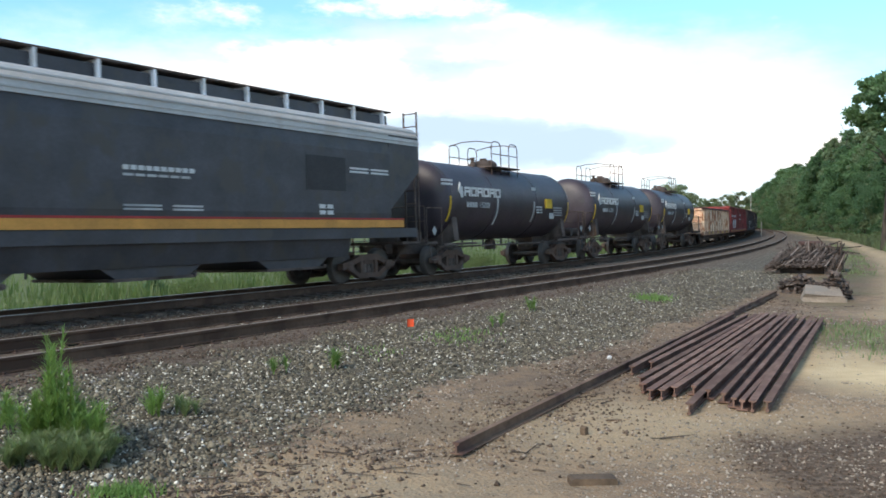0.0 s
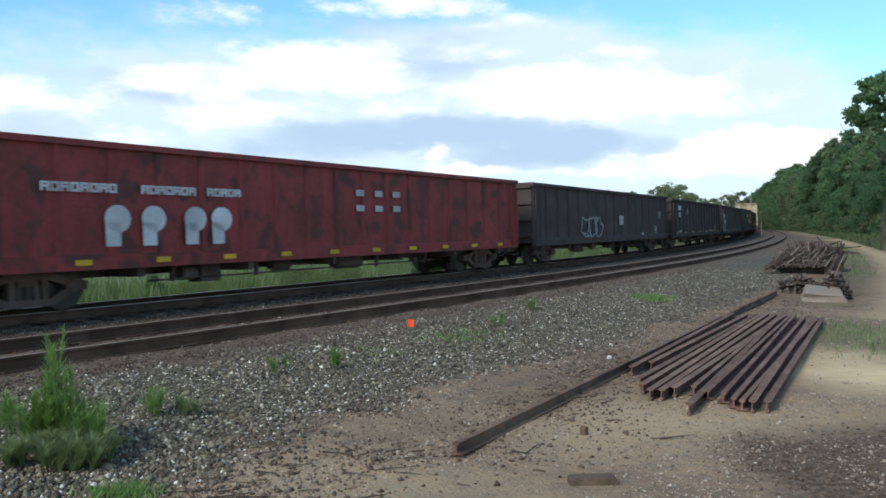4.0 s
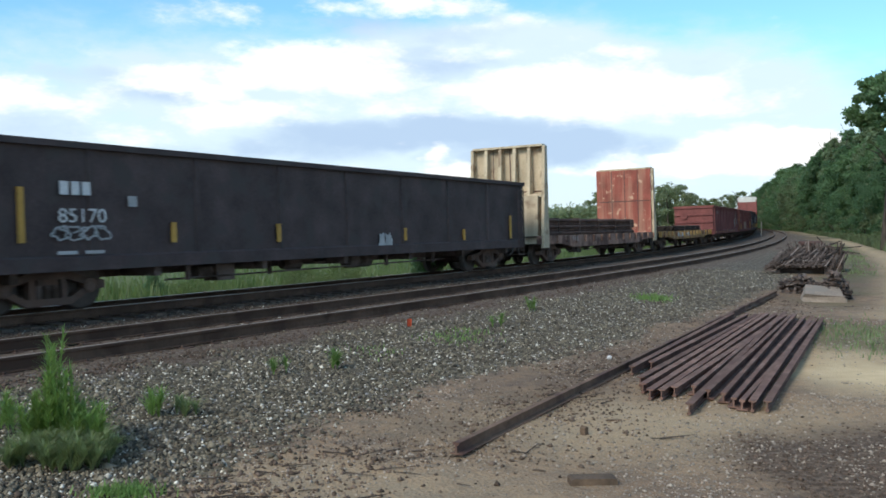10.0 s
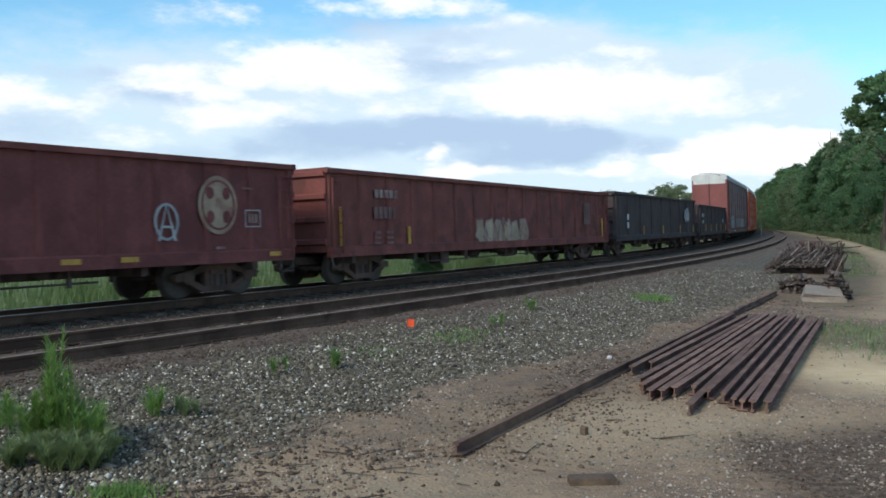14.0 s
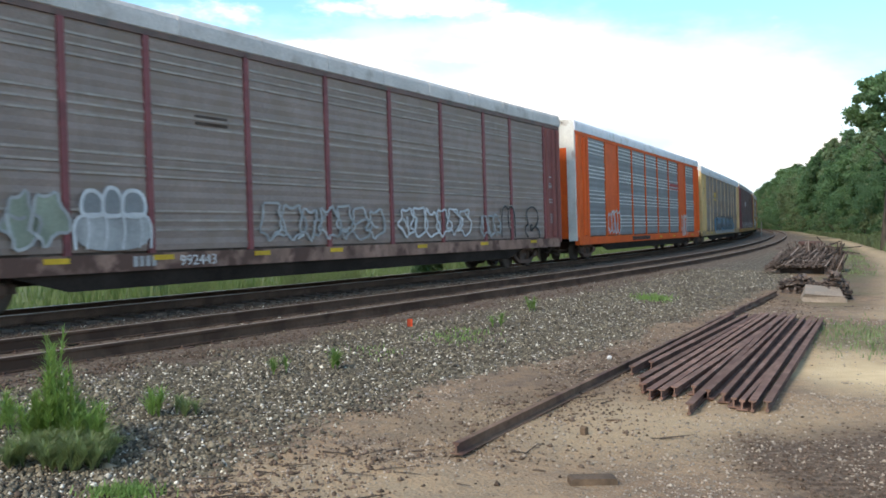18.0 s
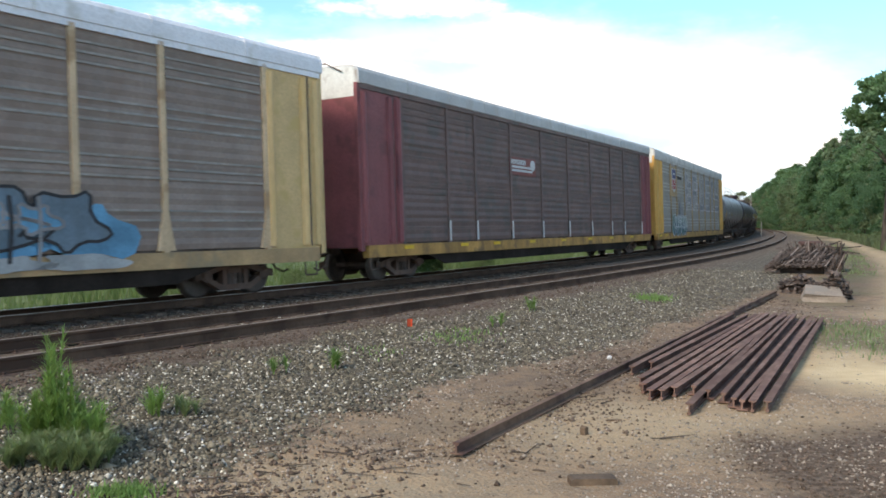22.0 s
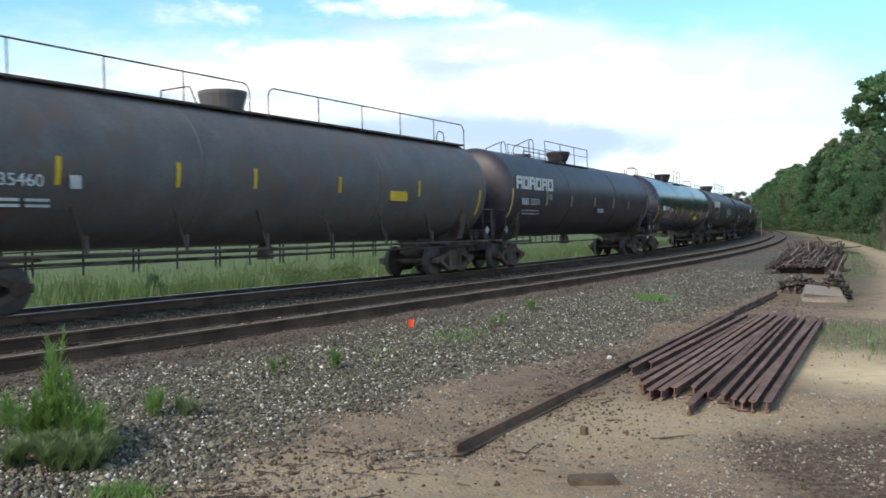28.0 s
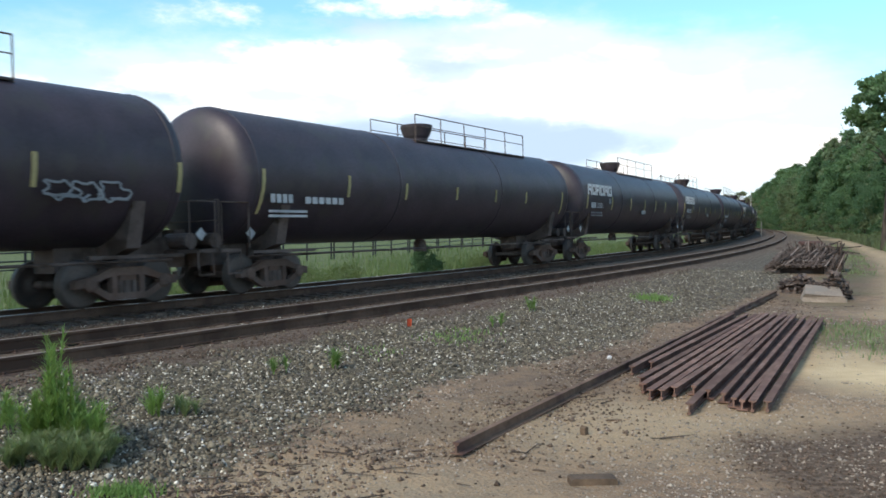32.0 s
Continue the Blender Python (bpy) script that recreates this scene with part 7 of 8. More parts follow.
for _k, (_lab, _mt, _st, _deco) in enumerate(_kinds):
    # valve housing, then the railed platform's two ends, then the low hoop's shift
    _hs, _wa, _wb, _lo = (-1.05, -2.3, 5.65, None) if _k < 2 else (0.3, -1.1, 6.7, None) if _k == 6 else (0.3, -1.1, 5.9, None) if _k in (5, 7) else (-0.15, -3.8, 1.4, 0.0) if _st == "centre" else (-1.0, -0.2, 1.7, 0.0) if _st == "full" else (0.05, -0.45, 1.7, 0.0)
    _t = tank_car(_lab, 10.0, 1.60, 2.66, _mt, _st, walk_len=_wb - _wa, walk_shift=(_wa + _wb) / 2, low_shift=_lo, strips=_proc if _k in (5, 7) else _glossy if _deco == 3 else _full if _deco == 1 else _grey if _k < 2 else _long, housing=_hs, hb=9.35 if _k in (3, 4, 5) else None, plate_x=0.25 if _k == 4 else 0.8, side_rail=_k in (0, 2))
    if _deco in (2, 4):
        _ink = M_FADED if _deco == 2 else M_GRAFFILL
        _dx = 0.0 if _deco == 2 else 0.42
        letters_blocky(_t, -7.50 + _dx, 2.76, -1.605, 0.46, 6, M_WHITE, 0.45)
        bars(_t, _ink, -7.12 + _dx, 2.20, -1.60, [0.11] * 4, 0.24, 0.04, label="pale reporting mark bars")
        lettering({2: "33591", 4: "30512"}[_deco], 0.34, _ink, _t, -6.45 + _dx, 2.20, -1.605, "pale car number")
        bars(_t, M_GRAFFILL, -7.12 + _dx, 1.97, -1.575, [0.5, 0.5, 0.3], 0.05, 0.06, lines=2, pitch=0.12, label="small pale lettering")
        bars(_t, M_GRAFFILL, 0.25, 2.0, -1.60, [0.75], 0.18, label="dim pale notice panel")
        bars(_t, M_GRAFFILL, -4.75, 2.42, -1.60, [0.22], 0.24, label="small square notice")
    if _deco == 1:
        lettering("135460", 0.30, M_WHITE, _t, -6.95, 2.16, -1.605, "white car number")
        part("warning_panel", Solid().box(3.2, 3.9, -1.61, -1.55, 2.15, 2.42), M_YELLOW, _t, "worn yellow panel")
        bars(_t, M_FADED, -6.95, 1.9, -1.57, [0.5, 0.4], 0.05, 0.1, lines=2, pitch=0.1, label="small pale lettering")
        bars(_t, M_FADED, -5.6, 2.14, -1.60, [0.2], 0.24, label="small square notice")
    if _deco == 3:
        bars(_t, M_WHITE, -6.85, 2.26, -1.605, [0.13] * 4, 0.22, 0.05, label="white reporting mark bars")
        lettering("24217", 0.32, M_WHITE, _t, -5.98, 2.26, -1.605, "white car number")
        bars(_t, M_GRAFFILL, -6.85, 1.98, -1.575, [0.4, 0.6, 0.4], 0.035, 0.08, lines=2, pitch=0.12, label="small pale lettering")
        bars(_t, M_FADED, -4.65, 2.22, -1.60, [0.2], 0.22, label="small square notice")
        for _x in (-3.9, 1.7, 3.3, 4.8):
            bars(_t, M_GRAFFILL, _x, 2.22, -1.60, [0.62], 0.05, label="small pale lettering")
        part("warning_panel", Solid().box(1.95, 2.55, -1.60, -1.50, 1.75, 1.98), M_YELLOW, _t, "worn yellow panel")
    if _deco == 4:
        graffiti(_t, 0.4, 3.2, 2.2, 2.8, -1.61, 5, None, M_GRAFDIM, 61)
        graffiti(_t, 5.2, 6.6, 1.9, 2.3, -1.58, 3, None, M_SLATEGREY, 62)
    if _deco in (0, 5):
        _x = -7.6 if _deco == 5 else -6.0
        if _deco == 5:
            bars(_t, M_FADED, -6.5, 2.0, -1.585, [0.17] * 6, 0.16, 0.06, label="pale car number bars")
        bars(_t, M_FADED, _x, 2.0 if _deco == 5 else 2.3, -1.605, [0.13] * 4, 0.2, 0.05, label="pale reporting mark bars")
        bars(_t, M_FADED, _x, 1.78 if _deco == 5 else 2.05, -1.53 if _deco == 5 else -1.585, [1.2], 0.06, lines=2, label="small pale lettering")
    TANKS.append(_t)
    couple(_t, 475.85 + 20.17 * _k, 7.9)
for _k in range(8, 16):
    couple(copy_thing(TANKS[(3, 6, 7, 5)[_k % 4]], pose(0, 0, 0)), 475.85 + 20.17 * _k, 7.9)


def car_pose(mid, half_base, t):
    s = mid - SPEED * t
    xa, ya, _ = on_track(s - half_base)
    xb, yb, _ = on_track(s + half_base)
    level = pose((xa + xb) / 2, (ya + yb) / 2, RAIL_Z, 0, 0, math.degrees(math.atan2(yb - ya, xb - xa)))
    return level @ pose(0, -HALF_GAUGE, 0) @ pose(0, 0, 0, -CANT) @ pose(0, HALF_GAUGE, 0)



STRETCH[0] = 1.0
# ---- rails laid out in the yard ----
def ground_at(x, y):
    return float(ground_z(np.array([float(x)]), np.array([float(y)]))[0])


def loose_rail(p, q, lift=0.015, label="rusty loose steel rail lying on the dirt", group="loose rails", mat=None, wide=0.85, tall=0.72, foot_up=False):
    """One rail laid on the ground; foot_up turns it over onto its head."""
    (x0, y0), (x1, y1) = p, q
    z0, z1 = ground_at(x0, y0) + 0.178 * tall + lift, ground_at(x1, y1) + 0.178 * tall + lift
    d = Vector((x1 - x0, y1 - y0, z1 - z0))
    outline = [(a * wide, (-0.178 - b if foot_up else b) * tall) for a, b in RAIL_OUTLINE]
    me = Solid().prism(outline, 0, d.length).mesh("loose_rail", mat or M_OLDRAIL)
    ob = new("loose_rail", me)
    ob.matrix_basis = Matrix.Translation((x0, y0, z0)) @ pose(0, 0, 0, 0, 0, math.degrees(math.atan2(d.y, d.x))) @ pose(0, 0, 0, 0, -math.degrees(math.asin(d.z / d.length)), 0)
    return tagged(ob, label, "rail", group)


loose_rail((0.11, 7.10), (8.62, 22.75), 0.03, "long rusty rail lying apart on the dirt", mat=M_LONGRAIL, wide=0.80, tall=0.56)
for _p, _q in (((2.32, 10.76), (5.70, 17.23)), ((2.64, 11.11), (5.86, 16.91)), ((2.25, 9.98), (5.99, 16.80)), ((2.20, 9.63), (6.23, 17.12)), ((2.20, 9.30), (6.38, 17.23)),
               ((2.32, 9.30), (6.50, 17.12)), ((2.50, 9.46), (6.58, 16.85)), ((2.42, 8.60), (6.80, 17.44)), ((3.06, 8.66), (7.02, 16.70)), ((3.21, 8.66), (7.13, 16.50))):
    loose_rail(_p, _q, label="rusty rail lying foot up among other rails", wide=0.52, tall=0.62, foot_up=True)
for _p, _q in (((2.80, 9.25), (6.74, 16.98)), ((2.90, 9.05), (6.84, 17.05)), ((2.93, 8.82), (6.90, 16.75)), ((2.98, 8.72), (6.94, 16.30)), ((2.72, 9.5), (6.66, 17.2))):
    loose_rail(_p, _q, wide=0.8, tall=0.6)
# ---- trees ----
def leaf_cloud(centres, radii, per, size, rng, flat=0.8):
    """Small leaf blades strewn over the outside of clumps."""
    n = len(centres) * per
    c = np.repeat(np.asarray(centres), per, 0)
    rad = np.repeat(np.asarray(radii), per)
    d = rng.normal(size=(n, 3))
    d /= np.linalg.norm(d, axis=1)[:, None]
    d[:, 2] *= flat
    p = c + d * (rad * rng.uniform(0.2, 1.25, n) ** 0.7)[:, None]
    a = rng.normal(size=(n, 3))
    a /= np.linalg.norm(a, axis=1)[:, None]
    b = np.cross(a, d + rng.normal(scale=0.5, size=(n, 3)))
    b /= np.linalg.norm(b, axis=1)[:, None] + 1e-9
    s = size * rng.uniform(0.6, 1.4, n)[:, None]
    v = np.empty((n, 4, 3))
    v[:, 0], v[:, 1], v[:, 2], v[:, 3] = p - a * s, p - b * s * 0.55, p + a * s, p + b * s * 0.55
    return v.reshape(-1, 3), np.arange(n * 4).reshape(-1, 4)


def tree_kind(height, spread, seed, mat, clumps=150, per=100, leaf=0.13, bare=0.18, lump=(0.10, 0.25)):
    """A tapered trunk with limbs and an uneven crown; returns trunk and crown meshes."""
    rng = np.random.default_rng(seed)
    tr = Solid()
    p, lean = Vector((0, 0, -0.3)), rng.normal(scale=0.03, size=2)
    r = height * 0.018
    pts = [p]
    for k in range(5):
        q = p + Vector((lean[0] * height / 5 + rng.normal() * 0.08, lean[1] * height / 5 + rng.normal() * 0.08, height * 0.16))
        tr.tube(p, q, r, 8, r * 0.82)
        p, r = q, r * 0.82
        pts.append(p)
    for k in range(9):
        base = pts[1 + k % 5]
        a = rng.uniform(0, 2 * math.pi)
        tip = base + Vector((math.cos(a) * spread * rng.uniform(0.4, 0.75), math.sin(a) * spread * rng.uniform(0.4, 0.75), height * rng.uniform(0.08, 0.28)))
        mid = (base + tip) / 2 + Vector((0, 0, 0.3))
        tr.tube(base, mid, r * 0.8, 6, r * 0.5)
        tr.tube(mid, tip, r * 0.5, 5, r * 0.15)
    cs, rs = [], []
    for k in range(clumps):
        h = rng.uniform(bare, 1.0)
        prof = math.sin(math.pi * min(1, (h - bare) / (1 - bare) * 0.82 + 0.16)) ** 0.7
        a, q = rng.uniform(0, 2 * math.pi), rng.uniform(0.25, 1.0) ** 0.5
        lop = 1 + 0.25 * math.sin(a * 2 + seed) + 0.15 * math.sin(a * 3 + h * 7)
        cs.append((math.cos(a) * spread * prof * q * lop, math.sin(a) * spread * prof * q * lop, h * height - 0.05 * height))
        rs.append(spread * rng.uniform(*lump))
    v, f = leaf_cloud(cs, rs, per, leaf * height / 11, rng)
    return tr.mesh("trunk", M_BARK), mesh_from_arrays("crown", v, f, mat)


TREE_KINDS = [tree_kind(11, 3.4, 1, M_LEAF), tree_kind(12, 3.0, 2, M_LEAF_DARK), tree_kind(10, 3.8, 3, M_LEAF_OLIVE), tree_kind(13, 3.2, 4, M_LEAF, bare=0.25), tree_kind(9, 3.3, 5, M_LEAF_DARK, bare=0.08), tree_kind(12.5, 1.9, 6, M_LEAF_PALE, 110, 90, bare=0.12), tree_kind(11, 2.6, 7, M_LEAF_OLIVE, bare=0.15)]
FAR_KINDS = [tree_kind(11, 4.6, 21, M_LEAF_HAZED, 60, 120, 0.2, 0.03), tree_kind(11, 5.2, 22, M_LEAF_HAZED, 60, 120, 0.2, 0.03), tree_kind(11, 4.0, 23, M_LEAF_HAZED, 60, 120, 0.2, 0.05)]
BUSH_KINDS = [tree_kind(3.2, 2.0, 11, M_LEAF, 26, 80, 0.30, 0.02), tree_kind(2.6, 2.2, 12, M_LEAF_DARK, 26, 80, 0.32, 0.02), tree_kind(3.0, 1.8, 13, M_LEAF_OLIVE, 24, 80, 0.30, 0.02)]
_tr = random.Random(5)


def plant(kind, x, y, scale, label, name="tree", category="tree", group="woods beside the track", wide=1.0):
    t = thing(name, label, category, group, at=Matrix.Translation((x, y, ground_at(x, y) - 0.05)) @ pose(0, 0, 0, 0, 0, _tr.uniform(0, 360)) @ Matrix.Diagonal((scale * wide, scale * wide, scale, 1)))
    part("trunk", kind[0], None, t)
    part("crown", kind[1], None, t)
    return t


# the woods along the right of the line: their front edge on the plan, and the height of the trees along it
EDGE_X = np.array([146.0, 119.0, 98.0, 85.0, 77.0, 71.5, 64.0, 60.5, 57.0, 53.0, 52.0, 54.0])
EDGE_Y = np.array([420.0, 330.0, 260.0, 215.0, 185.0, 165.0, 140.0, 125.0, 112.0, 95.0, 80.0, 50.0])
EDGE_H = np.array([14.0, 15.4, 16.5, 16.2, 16.6, 16.7, 15.5, 14.7, 13.6, 13.0, 13.0, 13.0])
_run = np.concatenate([[0], np.cumsum(np.hypot(np.diff(EDGE_X), np.diff(EDGE_Y)))])
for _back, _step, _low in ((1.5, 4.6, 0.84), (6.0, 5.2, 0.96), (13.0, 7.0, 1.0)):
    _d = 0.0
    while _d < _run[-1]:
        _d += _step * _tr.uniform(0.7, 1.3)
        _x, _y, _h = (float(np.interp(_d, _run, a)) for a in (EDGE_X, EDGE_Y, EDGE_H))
        # the nearer trees take mostly dark-leaved kinds, darkening that end by leaf colour
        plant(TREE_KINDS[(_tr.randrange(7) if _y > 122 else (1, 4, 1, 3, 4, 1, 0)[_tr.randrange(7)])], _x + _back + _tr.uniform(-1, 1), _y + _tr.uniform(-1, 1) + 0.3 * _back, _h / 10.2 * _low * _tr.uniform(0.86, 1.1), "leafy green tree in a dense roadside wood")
_d = 30.0
while _d < _run[-1]:
    _d += _tr.uniform(2.4, 4.2)
    _x, _y = (float(np.interp(_d, _run, a)) for a in (EDGE_X, EDGE_Y))
    plant(BUSH_KINDS[_tr.randrange(3)], _x - 1.8 + _tr.uniform(-0.8, 0.8), _y, _tr.uniform(0.9, 1.7), "leafy shrub at the edge of the wood", "bush", "bush", "shrubs at the wood's edge")
plant(tree_kind(12.6, 2.7, 8, M_LEAF, 70, 130, bare=0.72), 30.0, 60.0, 1.0, "tall roadside tree with an open leafy crown")

# trees across the field
for _px, _d, _h in ((1088, 210, 9.0), (1112, 205, 8.6), (1135, 205, 6.8), (1166, 195, 9.2), (1185, 190, 10.0), (1204, 194, 9.6), (1222, 200, 8.0), (1240, 240, 8.0), (1262, 250, 8.2), (1285, 245, 8.6), (1308, 250, 9.4), (1060, 210, 8.6),
                    (562, 260, 5.6), (585, 255, 8.0), (605, 258, 7.6), (628, 262, 5.4), (510, 265, 4.8), (370, 255, 4.8), (482, 270, 4.4), (540, 268, 4.6)):
    plant(FAR_KINDS[_tr.randrange(3)], (_px - 784) / 1560 * _d, _d, _h / 9.4, "leafy tree standing across the field", group="trees across the field", wide=1.15)


# low shrubs in the field close behind the main line
FIELD_BUSH = [tree_kind(1.1, 0.65, 31, M_LEAF_DARK, 40, 110, 0.36, 0.02, (0.2, 0.4)), tree_kind(0.75, 0.9, 32, M_GRASS, 40, 110, 0.36, 0.02, (0.2, 0.4))]
for _k, _x, _y, _q in ((0, -0.78, 31.0, 1.0), (1, -4.6, 28.0, 0.9), (1, -3.3, 29.5, 0.8), (0, -9.6, 29.0, 0.75), (1, -7.6, 27.0, 0.9), (1, 1.5, 36.0, 0.8), (1, -12.5, 30.0, 0.9)):
    plant(FIELD_BUSH[_k], _x, _y, _q, "dark leafy shrub in the field grass" if _k == 0 else "pale green shrub in the field grass", "bush", "bush", "shrubs in the field")


def far_hedge():
    """The wooded horizon beyond the field."""
    rng = np.random.default_rng(44)
    cs, rs = [], []
    for px in np.arange(-60, 1330, 4.5):
        d = 300 + 40 * math.sin(px / 90.0) + rng.uniform(-12, 12)
        top = np.interp(px, [-60, 300, 640, 760, 860, 1000, 1060, 1200, 1330], [3.8, 4.0, 4.6, 5.0, 6.2, 7.4, 7.6, 7.8, 8.0]) * rng.uniform(0.75, 1.12)
        for _ in range(5):
            cs.append(((px - 784) / 1560 * d + rng.normal() * 1.2, d + rng.normal() * 3, -0.5 + top * rng.uniform(0.1, 0.85)))
            rs.append(top * rng.uniform(0.16, 0.3))
    v, f = leaf_cloud(cs, rs, 34, 0.55, rng, 0.9)
    tagged(new("far_woods", mesh_from_arrays("far_woods", v, f, M_LEAF_HAZED)), "low green woods on the field's horizon", "woods", kind="stuff")
    cs, rs = [], []
    for px in np.arange(730, 905, 3.0):
        d = 900 + rng.uniform(-30, 30)
        top = 22 + 4 * math.sin((px - 730) / 175 * math.pi) + rng.uniform(-1.5, 1.5)
        for _ in range(4):
            cs.append(((px - 784) / 1560 * d, d, top * rng.uniform(0.3, 0.95)))
            rs.append(rng.uniform(3, 5))
    v, f = leaf_cloud(cs, rs, 30, 1.8, rng, 0.8)
    tagged(new("far_hill_woods", mesh_from_arrays("far_hill_woods", v, f, M_LEAF_HAZED)), "dark wooded hill on the far horizon", "woods", kind="stuff")


far_hedge()


# ---- grass and weeds ----
def blades(places, heights, width, rng, bend=0.35):
    """Bent narrow blades, two quads each."""
    n = len(places)
    p = np.asarray(places)
    a = rng.uniform(0, 2 * math.pi, n)
    dirv = np.stack([np.cos(a), np.sin(a), np.zeros(n)], 1)
    side = np.stack([-np.sin(a), np.cos(a), np.zeros(n)], 1)
    h = np.asarray(heights)[:, None]
    w = (width * rng.uniform(0.6, 1.4, n))[:, None]
    up = np.array([0, 0, 1.0])
    lean = rng.uniform(0.05, bend, n)[:, None]
    m = p + up * h * 0.55 + dirv * h * lean * 0.4
    t = p + up * h + dirv * h * lean * 1.2
    v = np.stack([p - side * w, p + side * w, m - side * w * 0.8, m + side * w * 0.8, t - side * w * 0.12, t + side * w * 0.12], 1).reshape(-1, 3)
    i = np.arange(n)[:, None] * 6
    f = np.concatenate([i + np.array([0, 1, 3, 2]), i + np.array([2, 3, 5, 4])], 0)
    return v, f


def field_grass():
    rng = np.random.default_rng(21)
    s, o = rng.uniform(-6, 95, 26000), -4.3 - rng.gamma(1.6, 3.4, 26000)
    x = np.interp(s, _S, _X) + np.cos(np.interp(s, _S, _H)) * o
    y = np.interp(s, _S, _Y) - np.sin(np.interp(s, _S, _H)) * o
    clump = np.clip(vnoise(x, y, 3.0, 9) + 0.25, 0.05, 1)
    v, f = blades(np.stack([x, y, ground_z(x, y) - 0.03], 1), rng.uniform(0.25, 0.6, len(x)) * (0.5 + clump), 0.022, rng)
    tagged(new("field_grass", mesh_from_arrays("field_grass", v, f, M_GRASS)), "tall bright green grass beyond the main line", "grass", kind="stuff")
    s, o = rng.uniform(8, 150, 16000), rng.uniform(0, 1, 16000)
    o = np.interp(s, [8, 25, 55, 150], [16.5, 14.2, 12.8, 9.6]) + o ** 1.5 * 6
    x = np.interp(s, _S, _X) + np.cos(np.interp(s, _S, _H)) * o
    y = np.interp(s, _S, _Y) - np.sin(np.interp(s, _S, _H)) * o
    v, f = blades(np.stack([x, y, ground_z(x, y) - 0.03], 1), rng.uniform(0.2, 0.7, len(x)), 0.035, rng)
    tagged(new("verge_grass", mesh_from_arrays("verge_grass", v, f, M_VERGE)), "rough grass between the dirt road and the wood", "grass", kind="stuff")
    s = rng.uniform(15, 75, 2600)
    o = np.interp(s, [8, 17, 57, 165], [12.4, 12.2, 10.3, 7.4]) + rng.normal(scale=0.4, size=2600)
    x = np.interp(s, _S, _X) + np.cos(np.interp(s, _S, _H)) * o
    y = np.interp(s, _S, _Y) - np.sin(np.interp(s, _S, _H)) * o
    keep = vnoise(x, y, 1.6, 12) > 0.0
    x, y = x[keep], y[keep]
    v, f = blades(np.stack([x, y, ground_z(x, y) - 0.03], 1), rng.uniform(0.06, 0.2, len(x)), 0.014, rng, 0.7)
    tagged(new("roadside_grass", mesh_from_arrays("roadside_grass", v, f, M_WEEDDULL)), "thin weedy grass along the dirt road", "grass", kind="stuff")
    x, y = 7.1 + rng.normal(scale=0.9, size=1500), 14.6 + rng.normal(scale=1.5, size=1500)
    keep = (x - 0.43 * y) > -0.1
    x, y = x[keep], y[keep]
    v, f = blades(np.stack([x, y, ground_z(x, y) - 0.02], 1), rng.uniform(0.03, 0.14, len(x)), 0.010, rng, 0.7)
    tagged(new("patch_grass", mesh_from_arrays("patch_grass", v, f, M_WEEDDULL)), "thin grass patch on the sandy dirt", "grass", kind="stuff")


field_grass()


def weed(x, y, height, radius, stems, seed, label, leafy=1.0, name="weed", mat=None):
    """A weed of upright stems with narrow leaves."""
    rng = np.random.default_rng(seed)
    w = thing(name, label, "weed", "weeds in the ballast", at=pose(x, y, ground_at(x, y)))
    ps, hs = [], []
    for k in range(stems):
        a, q = rng.uniform(0, 2 * math.pi), radius * math.sqrt(rng.uniform())
        bx, by, h = q * math.cos(a), q * math.sin(a), height * rng.uniform(0.45, 1.0) * (1 - 0.35 * q / radius)
        tip = (bx + rng.normal() * 0.05, by + rng.normal() * 0.05, h)
        part("stem", Solid().tube((bx, by, -0.02), tip, 0.006, 4, 0.002), mat or M_WEED, w)
        for j in range(int(85 * leafy)):
            t = rng.uniform(0.08, 1.0)
            ps.append((bx + (tip[0] - bx) * t, by + (tip[1] - by) * t, h * t))
            hs.append(rng.uniform(0.06, 0.16) * (1.2 - 0.6 * t))
    v, f = blades(ps, hs, 0.004, rng, 1.5)
    part("leaves", mesh_from_arrays("leaves", v, f, mat or M_WEED), None, w)
    return w


weed(-3.18, 7.15, 1.2, 0.12, 18, 1, "tall bright green weed growing in the ballast", 1.6)
weed(-3.05, 7.12, 1.05, 0.12, 8, 14, "tall bright green weed growing in the ballast", 1.0)
weed(-3.26, 7.1, 0.55, 0.12, 10, 15, "bushy green weed growing in the ballast", 1.4)
weed(-2.90, 7.05, 0.55, 0.24, 16, 2, "bushy green weed growing in the ballast", 1.4)
weed(-2.80, 6.78, 0.30, 0.30, 24, 12, "low dull weed growing in the ballast", 1.3, mat=M_WEEDDULL)
weed(-3.08, 6.72, 0.26, 0.26, 22, 16, "low dull weed growing in the ballast", 1.3, mat=M_WEEDDULL)
weed(-3.85, 7.6, 0.45, 0.16, 6, 3, "small green weed growing in the ballast")
weed(-2.76, 8.35, 0.36, 0.10, 5, 4, "small green weed growing in the ballast", 0.8)
weed(-2.48, 8.4, 0.22, 0.14, 5, 5, "small green weed growing in the ballast", 0.7, mat=M_WEEDDULL)
weed(-1.33, 10.96, 0.42, 0.06, 3, 6, "thin upright weed in the ballast")
weed(-1.95, 10.6, 0.28, 0.10, 3, 7, "thin green weed in the ballast", 0.7)
weed(1.89, 18.1, 0.42, 0.10, 3, 8, "thin upright weed in the ballast")
weed(0.97, 15.5, 0.30, 0.12, 3, 9, "thin green weed in the ballast", 0.7)


